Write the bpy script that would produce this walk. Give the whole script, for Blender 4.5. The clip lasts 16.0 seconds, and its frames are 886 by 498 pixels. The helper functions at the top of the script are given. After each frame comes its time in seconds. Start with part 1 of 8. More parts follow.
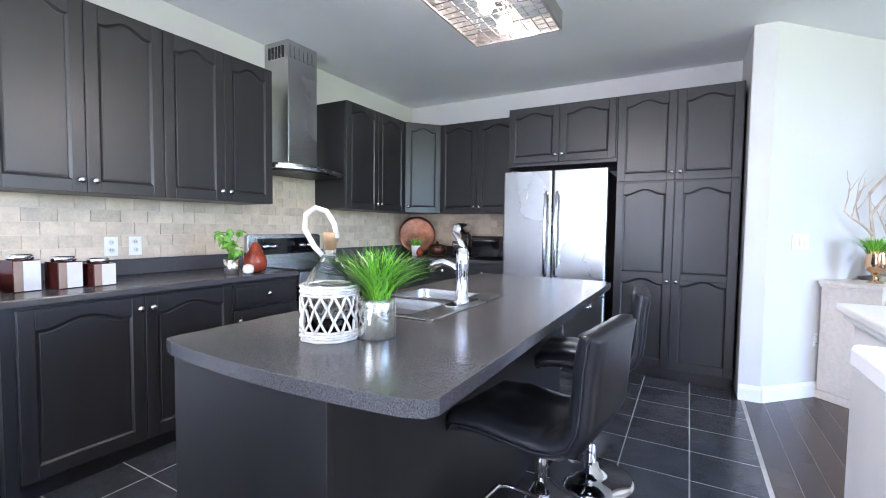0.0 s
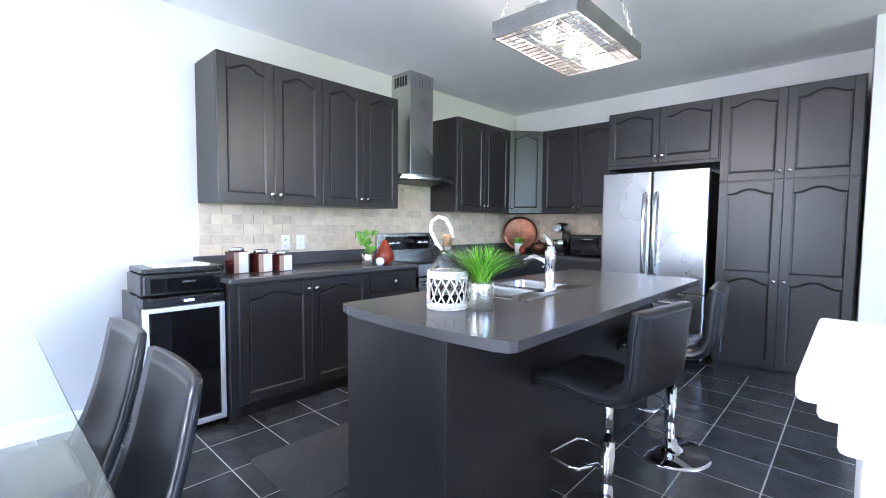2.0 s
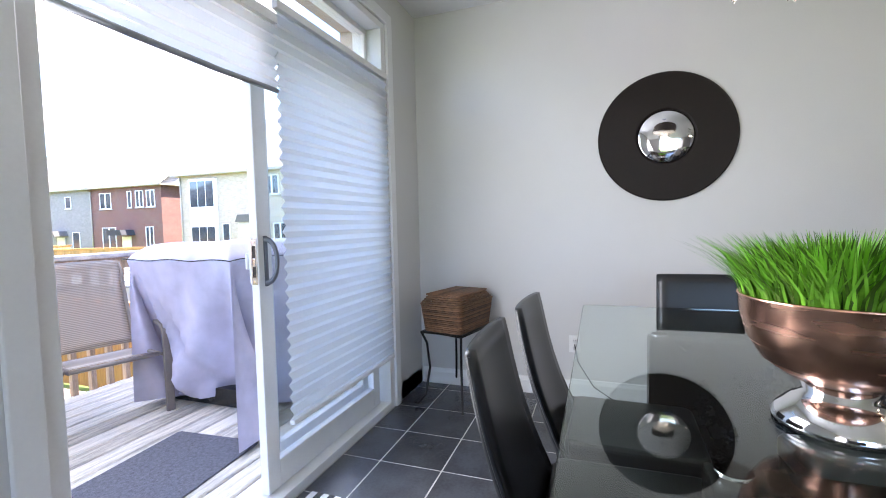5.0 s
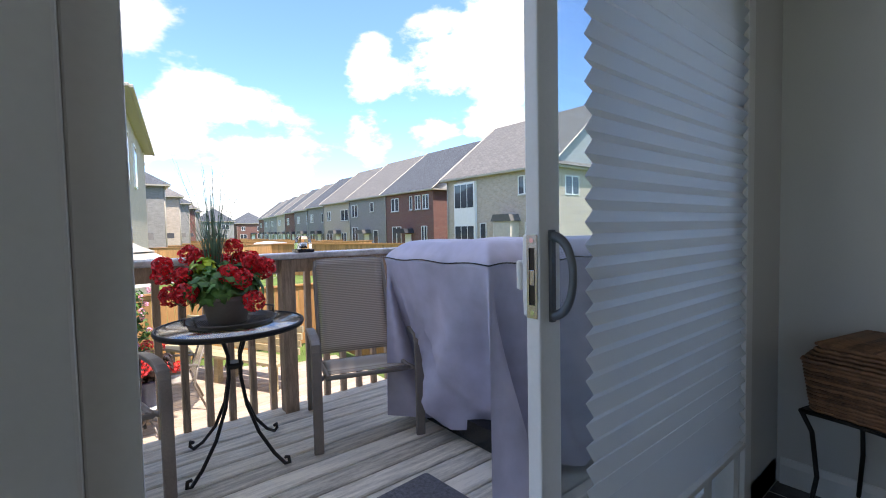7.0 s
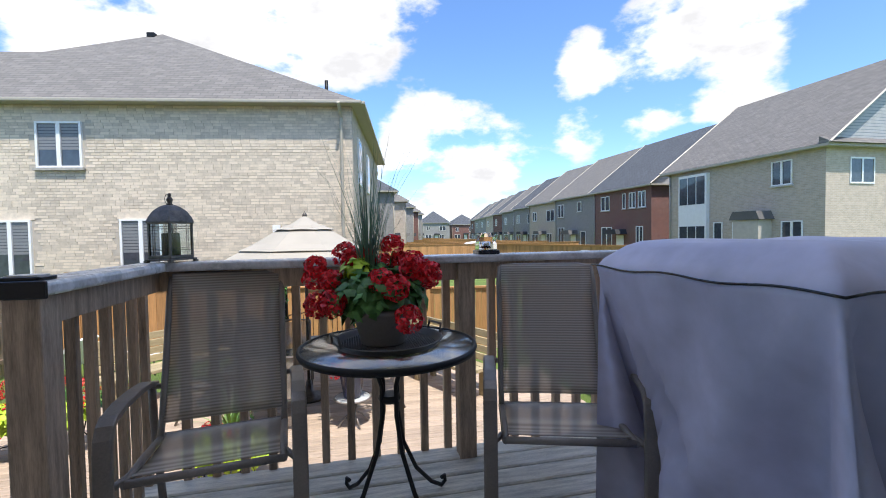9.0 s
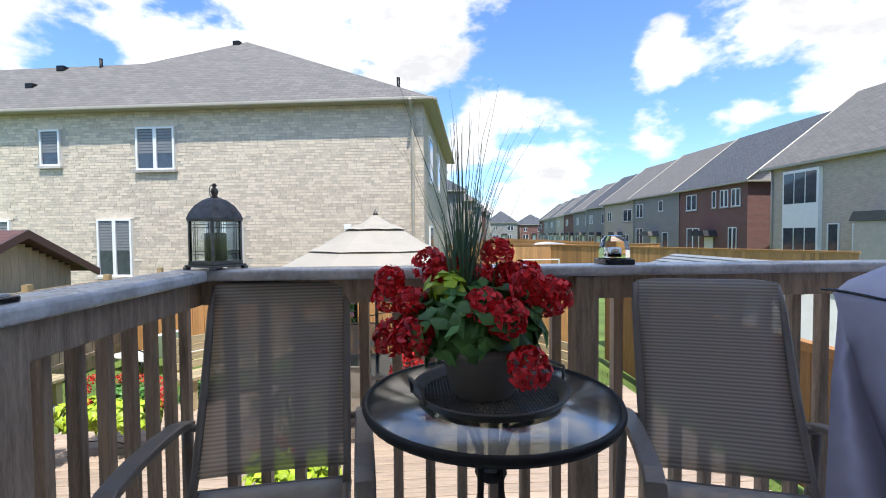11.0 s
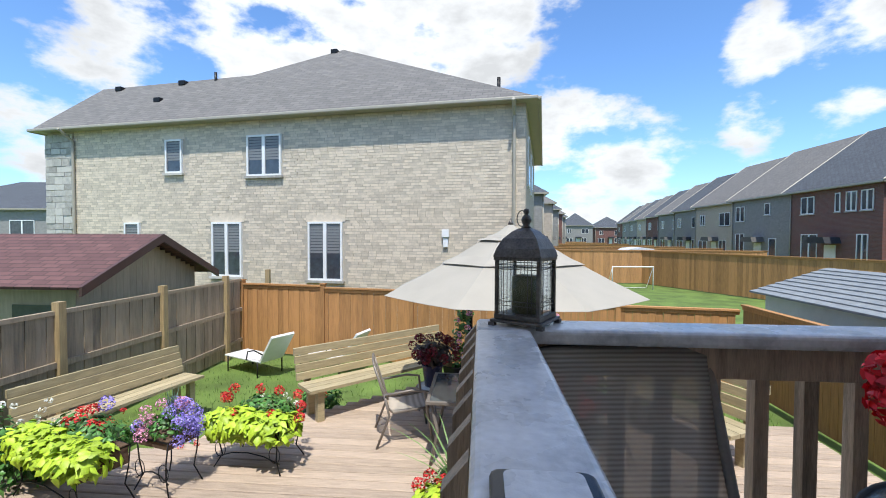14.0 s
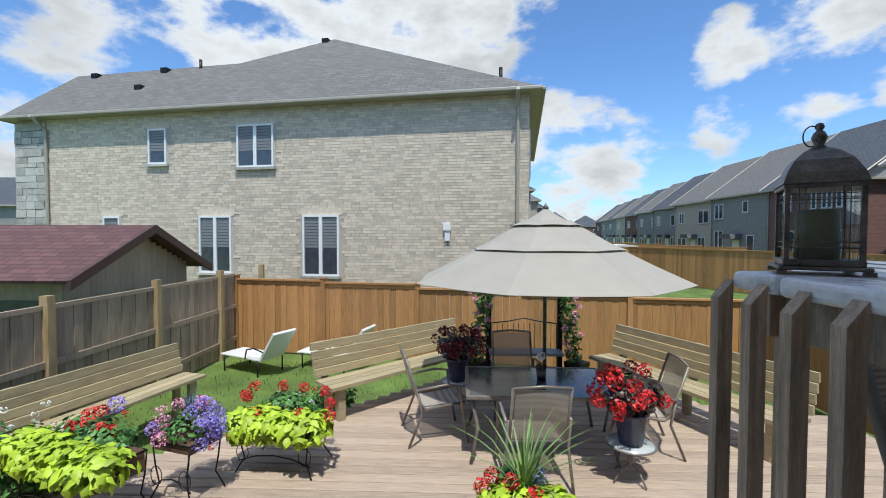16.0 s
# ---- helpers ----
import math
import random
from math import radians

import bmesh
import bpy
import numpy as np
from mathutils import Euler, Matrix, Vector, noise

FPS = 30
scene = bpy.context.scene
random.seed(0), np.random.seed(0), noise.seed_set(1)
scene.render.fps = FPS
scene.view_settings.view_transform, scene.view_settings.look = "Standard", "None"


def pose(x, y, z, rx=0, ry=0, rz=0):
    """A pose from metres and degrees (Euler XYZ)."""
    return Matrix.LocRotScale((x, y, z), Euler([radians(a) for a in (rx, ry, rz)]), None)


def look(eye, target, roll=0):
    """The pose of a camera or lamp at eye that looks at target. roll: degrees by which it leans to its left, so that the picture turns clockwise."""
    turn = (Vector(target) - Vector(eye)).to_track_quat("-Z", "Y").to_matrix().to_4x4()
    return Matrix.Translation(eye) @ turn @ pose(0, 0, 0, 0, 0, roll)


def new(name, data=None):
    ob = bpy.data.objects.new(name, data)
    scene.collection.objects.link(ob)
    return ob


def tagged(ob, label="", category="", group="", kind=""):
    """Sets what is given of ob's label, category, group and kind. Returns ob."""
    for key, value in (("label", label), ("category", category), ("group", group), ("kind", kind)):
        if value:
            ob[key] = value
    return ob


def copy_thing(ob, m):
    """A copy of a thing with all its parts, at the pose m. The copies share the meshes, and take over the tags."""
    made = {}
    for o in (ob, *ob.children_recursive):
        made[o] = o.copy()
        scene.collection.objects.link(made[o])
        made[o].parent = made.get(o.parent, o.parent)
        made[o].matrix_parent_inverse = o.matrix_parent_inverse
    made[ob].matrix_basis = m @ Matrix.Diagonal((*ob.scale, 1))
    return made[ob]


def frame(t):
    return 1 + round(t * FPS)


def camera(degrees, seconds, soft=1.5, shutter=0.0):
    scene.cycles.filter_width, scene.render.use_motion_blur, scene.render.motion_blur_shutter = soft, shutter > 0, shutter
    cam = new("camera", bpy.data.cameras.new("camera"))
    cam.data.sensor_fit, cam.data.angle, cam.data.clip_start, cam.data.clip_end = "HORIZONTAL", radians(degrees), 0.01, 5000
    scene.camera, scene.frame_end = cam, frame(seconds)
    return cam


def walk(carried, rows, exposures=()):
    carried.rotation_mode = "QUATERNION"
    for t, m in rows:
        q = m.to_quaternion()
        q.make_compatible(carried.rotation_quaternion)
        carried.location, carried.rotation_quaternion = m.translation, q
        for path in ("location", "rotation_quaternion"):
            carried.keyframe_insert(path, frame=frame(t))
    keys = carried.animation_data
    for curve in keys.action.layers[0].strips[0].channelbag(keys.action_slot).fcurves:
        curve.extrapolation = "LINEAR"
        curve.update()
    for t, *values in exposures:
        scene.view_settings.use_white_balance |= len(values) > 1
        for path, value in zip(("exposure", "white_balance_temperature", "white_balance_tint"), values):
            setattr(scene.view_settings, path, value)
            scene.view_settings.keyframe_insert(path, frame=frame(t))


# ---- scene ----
cam = camera(90.7, 16.0, soft=1.0)
PATH = [
    (0, (0.516, 0.251, 1.225), (-0.462, 1.993, 1.124), 0.7),
    (0.5, (0.607, 0.14, 1.228), (-0.418, 1.854, 1.125), 0.7),
    (1, (0.685, 0.019, 1.249), (-0.43, 1.675, 1.141), 0.7),
    (1.5, (0.747, -0.057, 1.255), (-0.475, 1.522, 1.141), 0.6),
    (2, (0.826, -0.123, 1.248), (-0.543, 1.33, 1.131), 0.5),
    (2.5, (0.878, -0.222, 1.224), (-0.644, 1.069, 1.1), 0.4),
    (3, (0.881, -0.327, 1.206), (-0.832, 0.697, 1.08), 0.2),
    (3.5, (0.855, -0.441, 1.198), (-1.044, 0.173, 1.071), -0.6),
    (4, (0.763, -0.573, 1.185), (-1.224, -0.384, 1.063), -0.9),
    (4.5, (0.63, -0.697, 1.18), (-1.347, -0.973, 1.062), -1.5),
    (5, (0.498, -0.874, 1.177), (-1.385, -1.541, 1.063), -1.3),
    (5.2, (0.427, -0.939, 1.183), (-1.393, -1.759, 1.068), -1.4),
    (7.3, (-0.25, -1.661, 1.148), (-1.381, -3.308, 1.063), -1.1),
    (7.5, (-0.313, -1.726, 1.146), (-1.345, -3.437, 1.064), -1.1),
    (8, (-0.421, -1.909, 1.127), (-1.214, -3.744, 1.051), -1.0),
    (8.5, (-0.505, -2.096, 1.132), (-1.094, -4.006, 1.059), -1.0),
    (9, (-0.56, -2.261, 1.123), (-0.994, -4.212, 1.054), -0.9),
    (9.2, (-0.586, -2.326, 1.124), (-0.958, -4.29, 1.052), -0.9),
    (11.3, (-0.476, -2.875, 1.134), (-0.566, -4.872, 1.071), -0.3),
    (11.5, (-0.45, -2.913, 1.135), (-0.5, -4.912, 1.074), -0.2),
    (12, (-0.369, -3.04, 1.165), (-0.303, -5.038, 1.103), -0.2),
    (12.5, (-0.264, -3.127, 1.21), (-0.116, -5.12, 1.147), -0.1),
    (13, (-0.072, -3.182, 1.237), (0.105, -5.174, 1.177), 0.2),
    (13.5, (0.146, -3.224, 1.253), (0.326, -5.215, 1.195), 0.3),
    (14, (0.334, -3.268, 1.251), (0.506, -5.259, 1.193), 0.2),
    (14.5, (0.530, -3.368, 1.256), (0.698, -5.36, 1.194), 0.2),
    (15, (0.688, -3.408, 1.244), (0.837, -5.401, 1.184), 0.2),
    (15.5, (0.804, -3.47, 1.177), (0.929, -5.464, 1.118), 0.0),
    (16, (0.956, -3.524, 1.092), (1.032, -5.521, 1.031), 0.1),
]
walk(cam, [(t, look(eye, target, roll)) for t, eye, target, roll in PATH],
     [(0, 4.5, 6050, 23), (2.5, 4.6, 5950, 21), (4.0, 4.05, 6400, 23), (4.5, 3.5, 6900, 23), (5.2, 2.75, 7000, 19), (6.5, 1.3, 6900, 16), (7.3, 0.95, 6900, 14), (9.2, 0.5, 6500, 11), (12.5, 0.5, 6450, 10), (16, -0.05, 6250, 6)])

# ---- light ----
SUN_FROM = Vector((-0.12, 0.9, 1.95)).normalized()
world = bpy.data.worlds.new("sky")
scene.world = world
world.use_nodes = True
wn, wl = world.node_tree.nodes, world.node_tree.links
wn.clear()
w_out = wn.new("ShaderNodeOutputWorld")
w_bg = wn.new("ShaderNodeBackground")
w_sky = wn.new("ShaderNodeTexSky")
w_sky.sky_type, w_sky.sun_disc = "NISHITA", False
w_sky.sun_elevation = math.asin(SUN_FROM.z)
w_sky.sun_rotation = math.atan2(SUN_FROM.x, SUN_FROM.y)
w_sky.air_density, w_sky.dust_density, w_sky.ozone_density = 1.0, 0.6, 2.0
w_co = wn.new("ShaderNodeTexCoord")


def w_math(op, a, b=None):
    n = wn.new("ShaderNodeMath")
    n.operation = op
    for i, v in enumerate((a, b)):
        if v is None:
            continue
        if isinstance(v, (int, float)):
            n.inputs[i].default_value = v
        else:
            wl.new(v, n.inputs[i])
    return n.outputs[0]


# cumulus: soft banks round a few directions, broken up by noise
w_noise = wn.new("ShaderNodeTexNoise")
w_noise.inputs["Scale"].default_value, w_noise.inputs["Detail"].default_value, w_noise.inputs["Roughness"].default_value = 7.0, 9.0, 0.56
w_map = wn.new("ShaderNodeMapping")
w_map.inputs["Scale"].default_value = (1, 1, 1.9)
wl.new(w_co.outputs["Generated"], w_map.inputs["Vector"])
wl.new(w_map.outputs[0], w_noise.inputs["Vector"])
# the last four banks stand overhead out of view, added as fill for shade
CLOUDS = [(200, 25, 20, 1.12), (184, 28, 13, 1.08), (214, 20, 12, 0.9), (225, 12, 9, 0.8), (172, 30, 6, 0.8), (161, 9, 8, 0.9), (170, 4, 10, 0.9), (149, 19, 5, 1.0),
          (142, 20, 6, 1.0), (133, 24, 9, 1.0), (150, 12.5, 4, 0.9), (142, 13, 5, 0.95), (134, 14, 6, 0.9), (152, 3, 9, 0.8), (162, 13, 4, 0.7), (115, 36, 13, 1.0), (250, 30, 20, 0.8), (90, 40, 22, 0.8),
          (300, 35, 20, 0.7), (30, 40, 24, 0.9), (350, 25, 15, 0.7), (168, 10, 10, 1.0), (176, 6, 8, 0.9), (180, 75, 22, 1.0), (250, 62, 20, 1.0), (110, 64, 20, 1.0), (0, 70, 22, 0.9)]
w_sum = None
for yaw, el, size, amount in CLOUDS:
    a, e = radians(yaw), radians(el)
    d = wn.new("ShaderNodeVectorMath")
    d.operation = "DOT_PRODUCT"
    wl.new(w_co.outputs["Generated"], d.inputs[0])
    d.inputs[1].default_value = (-math.sin(a) * math.cos(e), math.cos(a) * math.cos(e), math.sin(e))
    r = wn.new("ShaderNodeMapRange")
    r.interpolation_type = "SMOOTHSTEP"
    r.inputs["From Min"].default_value, r.inputs["From Max"].default_value = math.cos(radians(size * 1.25)), math.cos(radians(size * 0.25))
    r.inputs["To Max"].default_value = amount
    wl.new(d.outputs["Value"], r.inputs["Value"])
    w_sum = r.outputs[0] if w_sum is None else w_math("MAXIMUM", w_sum, r.outputs[0])
w_cov = wn.new("ShaderNodeMapRange")
w_cov.interpolation_type = "SMOOTHSTEP"
w_cov.inputs["From Min"].default_value, w_cov.inputs["From Max"].default_value = 0.83, 1.12
wl.new(w_math("ADD", w_math("MULTIPLY", w_sum, 0.58), w_math("SUBTRACT", w_math("MULTIPLY", w_noise.outputs["Fac"], 1.8), 0.42)), w_cov.inputs["Value"])
w_shade = wn.new("ShaderNodeMapRange")
w_shade.inputs["From Min"].default_value, w_shade.inputs["From Max"].default_value = 0.35, 0.7
w_shade.inputs["To Min"].default_value, w_shade.inputs["To Max"].default_value = 1.06, 0.62
wl.new(w_noise.outputs["Fac"], w_shade.inputs["Value"])
w_cloud = wn.new("ShaderNodeCombineColor")
for i, k in enumerate((6.8, 6.85, 7.0)):
    wl.new(w_math("MULTIPLY", w_shade.outputs[0], k), w_cloud.inputs[i])
w_mix = wn.new("ShaderNodeMix")
w_mix.data_type = "RGBA"
wl.new(w_cov.outputs[0], w_mix.inputs["Factor"])
w_blue = wn.new("ShaderNodeMix")
w_blue.data_type, w_blue.blend_type = "RGBA", "MULTIPLY"
w_blue.inputs["Factor"].default_value = 1.0
w_blue.inputs["B"].default_value = (0.84, 1.08, 1.36, 1)
wl.new(w_sky.outputs[0], w_blue.inputs["A"])
wl.new(w_blue.outputs["Result"], w_mix.inputs["A"])
wl.new(w_cloud.outputs[0], w_mix.inputs["B"])
wl.new(w_mix.outputs["Result"], w_bg.inputs["Color"])
w_bg.inputs["Strength"].default_value = 0.15
wl.new(w_bg.outputs[0], w_out.inputs["Surface"])

sun = new("sun", bpy.data.lights.new("sun", "SUN"))
sun.data.energy, sun.data.angle, sun.data.color = 4.0, radians(0.55), (1.0, 0.96, 0.89)
sun.matrix_world = look(SUN_FROM * 50, (0, 0, 0))


def area_lamp(name, where, aim, w, h, watts, colour):
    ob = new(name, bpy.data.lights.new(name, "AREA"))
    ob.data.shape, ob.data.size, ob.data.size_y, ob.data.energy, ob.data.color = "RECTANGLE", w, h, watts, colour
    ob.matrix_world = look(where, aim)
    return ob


# lamp standing in for sky light by the patio door
area_lamp("patio_door_light", (-0.62, -2.07, 1.15), (-0.5, 0, 1.2), 0.9, 2.0, 7.5, (0.82, 0.93, 1.0))
# fill lamps added in the adjoining room, at openings that are never in view
area_lamp("living_room_window_light", (5.36, 2.35, 1.5), (0, 2.2, 2.66), 2.5, 2.0, 2.3, (0.92, 0.96, 1.0))
area_lamp("living_room_south_light", (3.6, -2.1, 1.5), (2.4, 2, 2.66), 2.4, 2.0, 5.6, (0.9, 0.95, 1.0))

# ---- materials ----


def mat(name, base, rough=0.5, metal=0.0, var=0.12, scale=6.0, bump=0.1, bscale=90.0, stretch=(1, 1, 1), rand=0.0, island=0.0, coat=0.0, spec=0.5, dark=None, rvar=0.08):
    """A surface with broad and fine variation of colour, roughness and relief; rand: by object, island: by loose piece."""
    m = bpy.data.materials.new(name)
    m.use_nodes = True
    n, l = m.node_tree.nodes, m.node_tree.links
    p = n["Principled BSDF"]
    co = n.new("ShaderNodeTexCoord")
    mp = n.new("ShaderNodeMapping")
    mp.inputs["Scale"].default_value = stretch
    info = n.new("ShaderNodeObjectInfo")
    off = n.new("ShaderNodeMath")
    off.operation = "MULTIPLY"
    off.inputs[1].default_value = 37.0
    l.new(info.outputs["Random"], off.inputs[0])
    l.new(co.outputs["Object"], mp.inputs["Vector"])
    l.new(off.outputs[0], mp.inputs["Location"])
    big = n.new("ShaderNodeTexNoise")
    big.inputs["Scale"].default_value, big.inputs["Detail"].default_value = scale, 5.0
    fine = n.new("ShaderNodeTexNoise")
    fine.inputs["Scale"].default_value, fine.inputs["Detail"].default_value = bscale, 4.0
    for t in (big, fine):
        l.new(mp.outputs[0], t.inputs["Vector"])
    add = n.new("ShaderNodeMath")
    add.operation = "MULTIPLY_ADD"
    l.new(fine.outputs["Fac"], add.inputs[0])
    add.inputs[1].default_value = 0.5
    l.new(big.outputs["Fac"], add.inputs[2])
    last = add.outputs[0]
    for amount, src in ((rand, info.outputs["Random"]), (island, None)):
        if amount:
            if src is None:
                src = n.new("ShaderNodeNewGeometry").outputs["Random Per Island"]
            k = n.new("ShaderNodeMath")
            k.operation = "MULTIPLY_ADD"
            l.new(src, k.inputs[0])
            k.inputs[1].default_value = amount
            l.new(last, k.inputs[2])
            k2 = n.new("ShaderNodeMath")
            k2.operation = "SUBTRACT"
            l.new(k.outputs[0], k2.inputs[0])
            k2.inputs[1].default_value = amount / 2
            last = k2.outputs[0]
    ramp = n.new("ShaderNodeValToRGB")
    e = ramp.color_ramp.elements
    e[0].position, e[1].position = 0.45, 1.05 if not rand and not island else 1.15
    lo = dark if dark else [c * (1 - 1.6 * var) for c in base]
    e[0].color = (*lo, 1)
    e[1].color = (*[min(1, c * (1 + 1.6 * var)) for c in base], 1)
    if rand or island:
        e[0].position = 0.3
    l.new(last, ramp.inputs[0])
    l.new(ramp.outputs[0], p.inputs["Base Color"])
    rr = n.new("ShaderNodeMapRange")
    rr.inputs["To Min"].default_value, rr.inputs["To Max"].default_value = max(0.02, rough - rvar), min(1, rough + rvar)
    l.new(big.outputs["Fac"], rr.inputs["Value"])
    l.new(rr.outputs[0], p.inputs["Roughness"])
    p.inputs["Metallic"].default_value = metal
    p.inputs["Specular IOR Level"].default_value = spec
    p.inputs["Coat Weight"].default_value = coat
    p.inputs["Coat Roughness"].default_value = 0.12
    if bump:
        b = n.new("ShaderNodeBump")
        b.inputs["Strength"].default_value, b.inputs["Distance"].default_value = bump, 0.004
        l.new(fine.outputs["Fac"], b.inputs["Height"])
        l.new(b.outputs[0], p.inputs["Normal"])
    return m


def glass(name, colour=(1, 1, 1), rough=0.0, ior=1.45, thin=False, floor_gloss=0.035, power=3.5, blur=0.02):
    m = bpy.data.materials.new(name)
    m.use_nodes = True
    n, l = m.node_tree.nodes, m.node_tree.links
    if thin:
        n.clear()
        out = n.new("ShaderNodeOutputMaterial")
        tr = n.new("ShaderNodeBsdfTransparent")
        tr.inputs[0].default_value = (*colour, 1)
        gl = n.new("ShaderNodeBsdfGlossy")
        gl.inputs["Roughness"].default_value = blur
        lw = n.new("ShaderNodeLayerWeight")
        lw.inputs[0].default_value = 0.5
        pw = n.new("ShaderNodeMath")
        pw.operation = "POWER"
        l.new(lw.outputs["Facing"], pw.inputs[0])
        pw.inputs[1].default_value = power
        fr = n.new("ShaderNodeMath")
        fr.operation = "MULTIPLY_ADD"
        l.new(pw.outputs[0], fr.inputs[0])
        fr.inputs[1].default_value, fr.inputs[2].default_value = 0.7, floor_gloss
        mx = n.new("ShaderNodeMixShader")
        l.new(fr.outputs[0], mx.inputs[0])
        l.new(tr.outputs[0], mx.inputs[1])
        l.new(gl.outputs[0], mx.inputs[2])
        l.new(mx.outputs[0], out.inputs[0])
    else:
        p = n["Principled BSDF"]
        p.inputs["Base Color"].default_value = (*colour, 1)
        p.inputs["Transmission Weight"].default_value, p.inputs["Roughness"].default_value, p.inputs["IOR"].default_value = 1.0, rough, ior
    return m


def glow(name, colour, strength):
    m = bpy.data.materials.new(name)
    m.use_nodes = True
    p = m.node_tree.nodes["Principled BSDF"]
    p.inputs["Base Color"].default_value = (*colour, 1)
    p.inputs["Emission Color"].default_value = (*colour, 1)
    p.inputs["Emission Strength"].default_value = strength
    return m


WALL = mat("wall_paint", (0.65, 0.64, 0.63), 0.62, var=0.02, scale=2, bump=0.12, bscale=240)
CEIL = mat("ceiling_paint", (0.86, 0.87, 0.89), 0.8, var=0.02, scale=2, bump=0.2, bscale=300)
TRIM = mat("white_trim_paint", (0.82, 0.82, 0.82), 0.35, var=0.02, bump=0.03)
CAB = mat("black_cabinet_paint", (0.0155, 0.0147, 0.016), 0.40, var=0.12, scale=3, bump=0.06, bscale=60, stretch=(5, 5, 0.5), spec=0.6, rvar=0.03)
CTOP = mat("charcoal_laminate", (0.07, 0.0685, 0.072), 0.22, var=0.45, scale=320, bump=0.03, bscale=400, rvar=0.05)
STEEL = mat("brushed_steel", (0.47, 0.47, 0.465), 0.27, 1.0, var=0.025, scale=2, bump=0.0, bscale=90, rvar=0.02)
CHROME = mat("chrome", (0.8, 0.8, 0.82), 0.06, 1.0, var=0.02, bump=0.0, rvar=0.03)
SATIN = mat("satin_aluminium", (0.78, 0.79, 0.80), 0.45, 0.55, var=0.02, bump=0.02)
NICKEL = mat("satin_nickel", (0.66, 0.65, 0.63), 0.22, 1.0, var=0.03, bump=0.0)
CAGE = mat("aged_steel_wire", (0.20, 0.195, 0.19), 0.4, 0.8, var=0.2, bump=0.1)
BLACKP = mat("black_plastic", (0.012, 0.012, 0.013), 0.25, var=0.2, bump=0.05, rvar=0.1)
BLACKM = mat("black_metal", (0.02, 0.019, 0.019), 0.42, 0.6, var=0.25, bump=0.2, bscale=120)
LEATHER = mat("black_leatherette", (0.014, 0.0155, 0.019), 0.3, var=0.08, scale=4, bump=0.0, rvar=0.01)
TILE = mat("black_floor_tile", (0.05, 0.053, 0.06), 0.17, var=0.3, scale=7, bump=0.25, bscale=70, rand=0.35, rvar=0.07)
GROUT = mat("pale_grout", (0.46, 0.45, 0.43), 0.9, var=0.15, scale=12, bump=0.4)
WOODF = mat("dark_wood_floor", (0.045, 0.026, 0.019), 0.24, var=0.35, scale=9, bump=0.15, bscale=60, stretch=(1, 12, 1), rand=0.5)
SPLASH = mat("travertine_tile", (0.56, 0.47, 0.36), 0.5, var=0.16, scale=11, bump=0.3, bscale=70, rand=0.35)
SGROUT = mat("cream_grout", (0.62, 0.55, 0.44), 0.9, var=0.08, bump=0.3)
COPPER = mat("brushed_copper", (0.80, 0.43, 0.31), 0.26, 1.0, var=0.12, scale=5, bump=0.05, bscale=50, stretch=(1, 1, 8))
GRASS = mat("grass_blade", (0.13, 0.36, 0.03), 0.45, var=0.45, scale=3, bump=0.0, island=0.9)
CLEAR = glass("clear_glass", (0.97, 0.99, 0.98))
TABLEGLASS = glass("green_edged_glass", (0.80, 0.90, 0.87))
SMOKED = mat("obscured_glass", (0.55, 0.575, 0.555), 0.13, var=0.08, scale=5, bump=0.25, bscale=90, rvar=0.04, spec=0.7)
TOPGLASS = glass("table_pane", (0.60, 0.64, 0.60), thin=True, floor_gloss=0.28, power=1.8, blur=0.22)
PANE = glass("window_pane", (0.93, 0.96, 0.97), thin=True)
DARKGLASS = mat("dark_glass", (0.006, 0.006, 0.007), 0.04, var=0.1, bump=0.0, rvar=0.01)
WICKER = mat("brown_wicker", (0.15, 0.075, 0.04), 0.6, var=0.4, scale=30, bump=0.5, island=0.6)
WHITEW = mat("whitewashed_wicker", (0.62, 0.58, 0.53), 0.7, var=0.2, scale=40, bump=0.4, island=0.3)
DECKW = mat("grey_deck_board", (0.56, 0.53, 0.455), 0.75, var=0.34, scale=5, bump=0.5, bscale=40, stretch=(1, 9, 9), rand=0.4)
DECKL = mat("pale_deck_board", (0.44, 0.34, 0.26), 0.75, var=0.18, scale=5, bump=0.5, bscale=40, stretch=(1, 9, 9), rand=0.4)
RAILW = mat("dark_stained_rail", (0.35, 0.26, 0.185), 0.6, var=0.42, scale=5, bump=0.6, bscale=40, stretch=(11, 11, 1), rand=0.3)
CAPW = mat("weathered_rail_cap", (0.60, 0.59, 0.59), 0.28, var=0.25, scale=7, bump=0.35, bscale=60, rvar=0.12)
FENCEO = mat("cedar_fence_board", (0.40, 0.20, 0.075), 0.75, var=0.2, scale=4, bump=0.4, bscale=40, stretch=(9, 9, 0.8), rand=0.5)
FENCEG = mat("grey_brown_fence_board", (0.30, 0.235, 0.17), 0.8, var=0.22, scale=4, bump=0.4, bscale=40, stretch=(9, 9, 0.8), rand=0.5)
POSTW = mat("fence_post_wood", (0.38, 0.28, 0.15), 0.75, var=0.2, scale=4, bump=0.4, stretch=(9, 9, 0.8))
BENCHW = mat("bench_wood", (0.40, 0.33, 0.20), 0.75, var=0.2, scale=5, bump=0.4, stretch=(1, 9, 9), rand=0.4)
BRICK = mat("pale_brick", (0.61, 0.525, 0.415), 0.88, var=0.13, scale=9, bump=0.5, bscale=50, island=0.6)
MORTAR = mat("mortar", (0.46, 0.41, 0.34), 0.95, var=0.08, bump=0.4)
STONE = mat("pale_quoin_stone", (0.42, 0.40, 0.36), 0.9, var=0.2, scale=8, bump=0.6, rand=0.6)
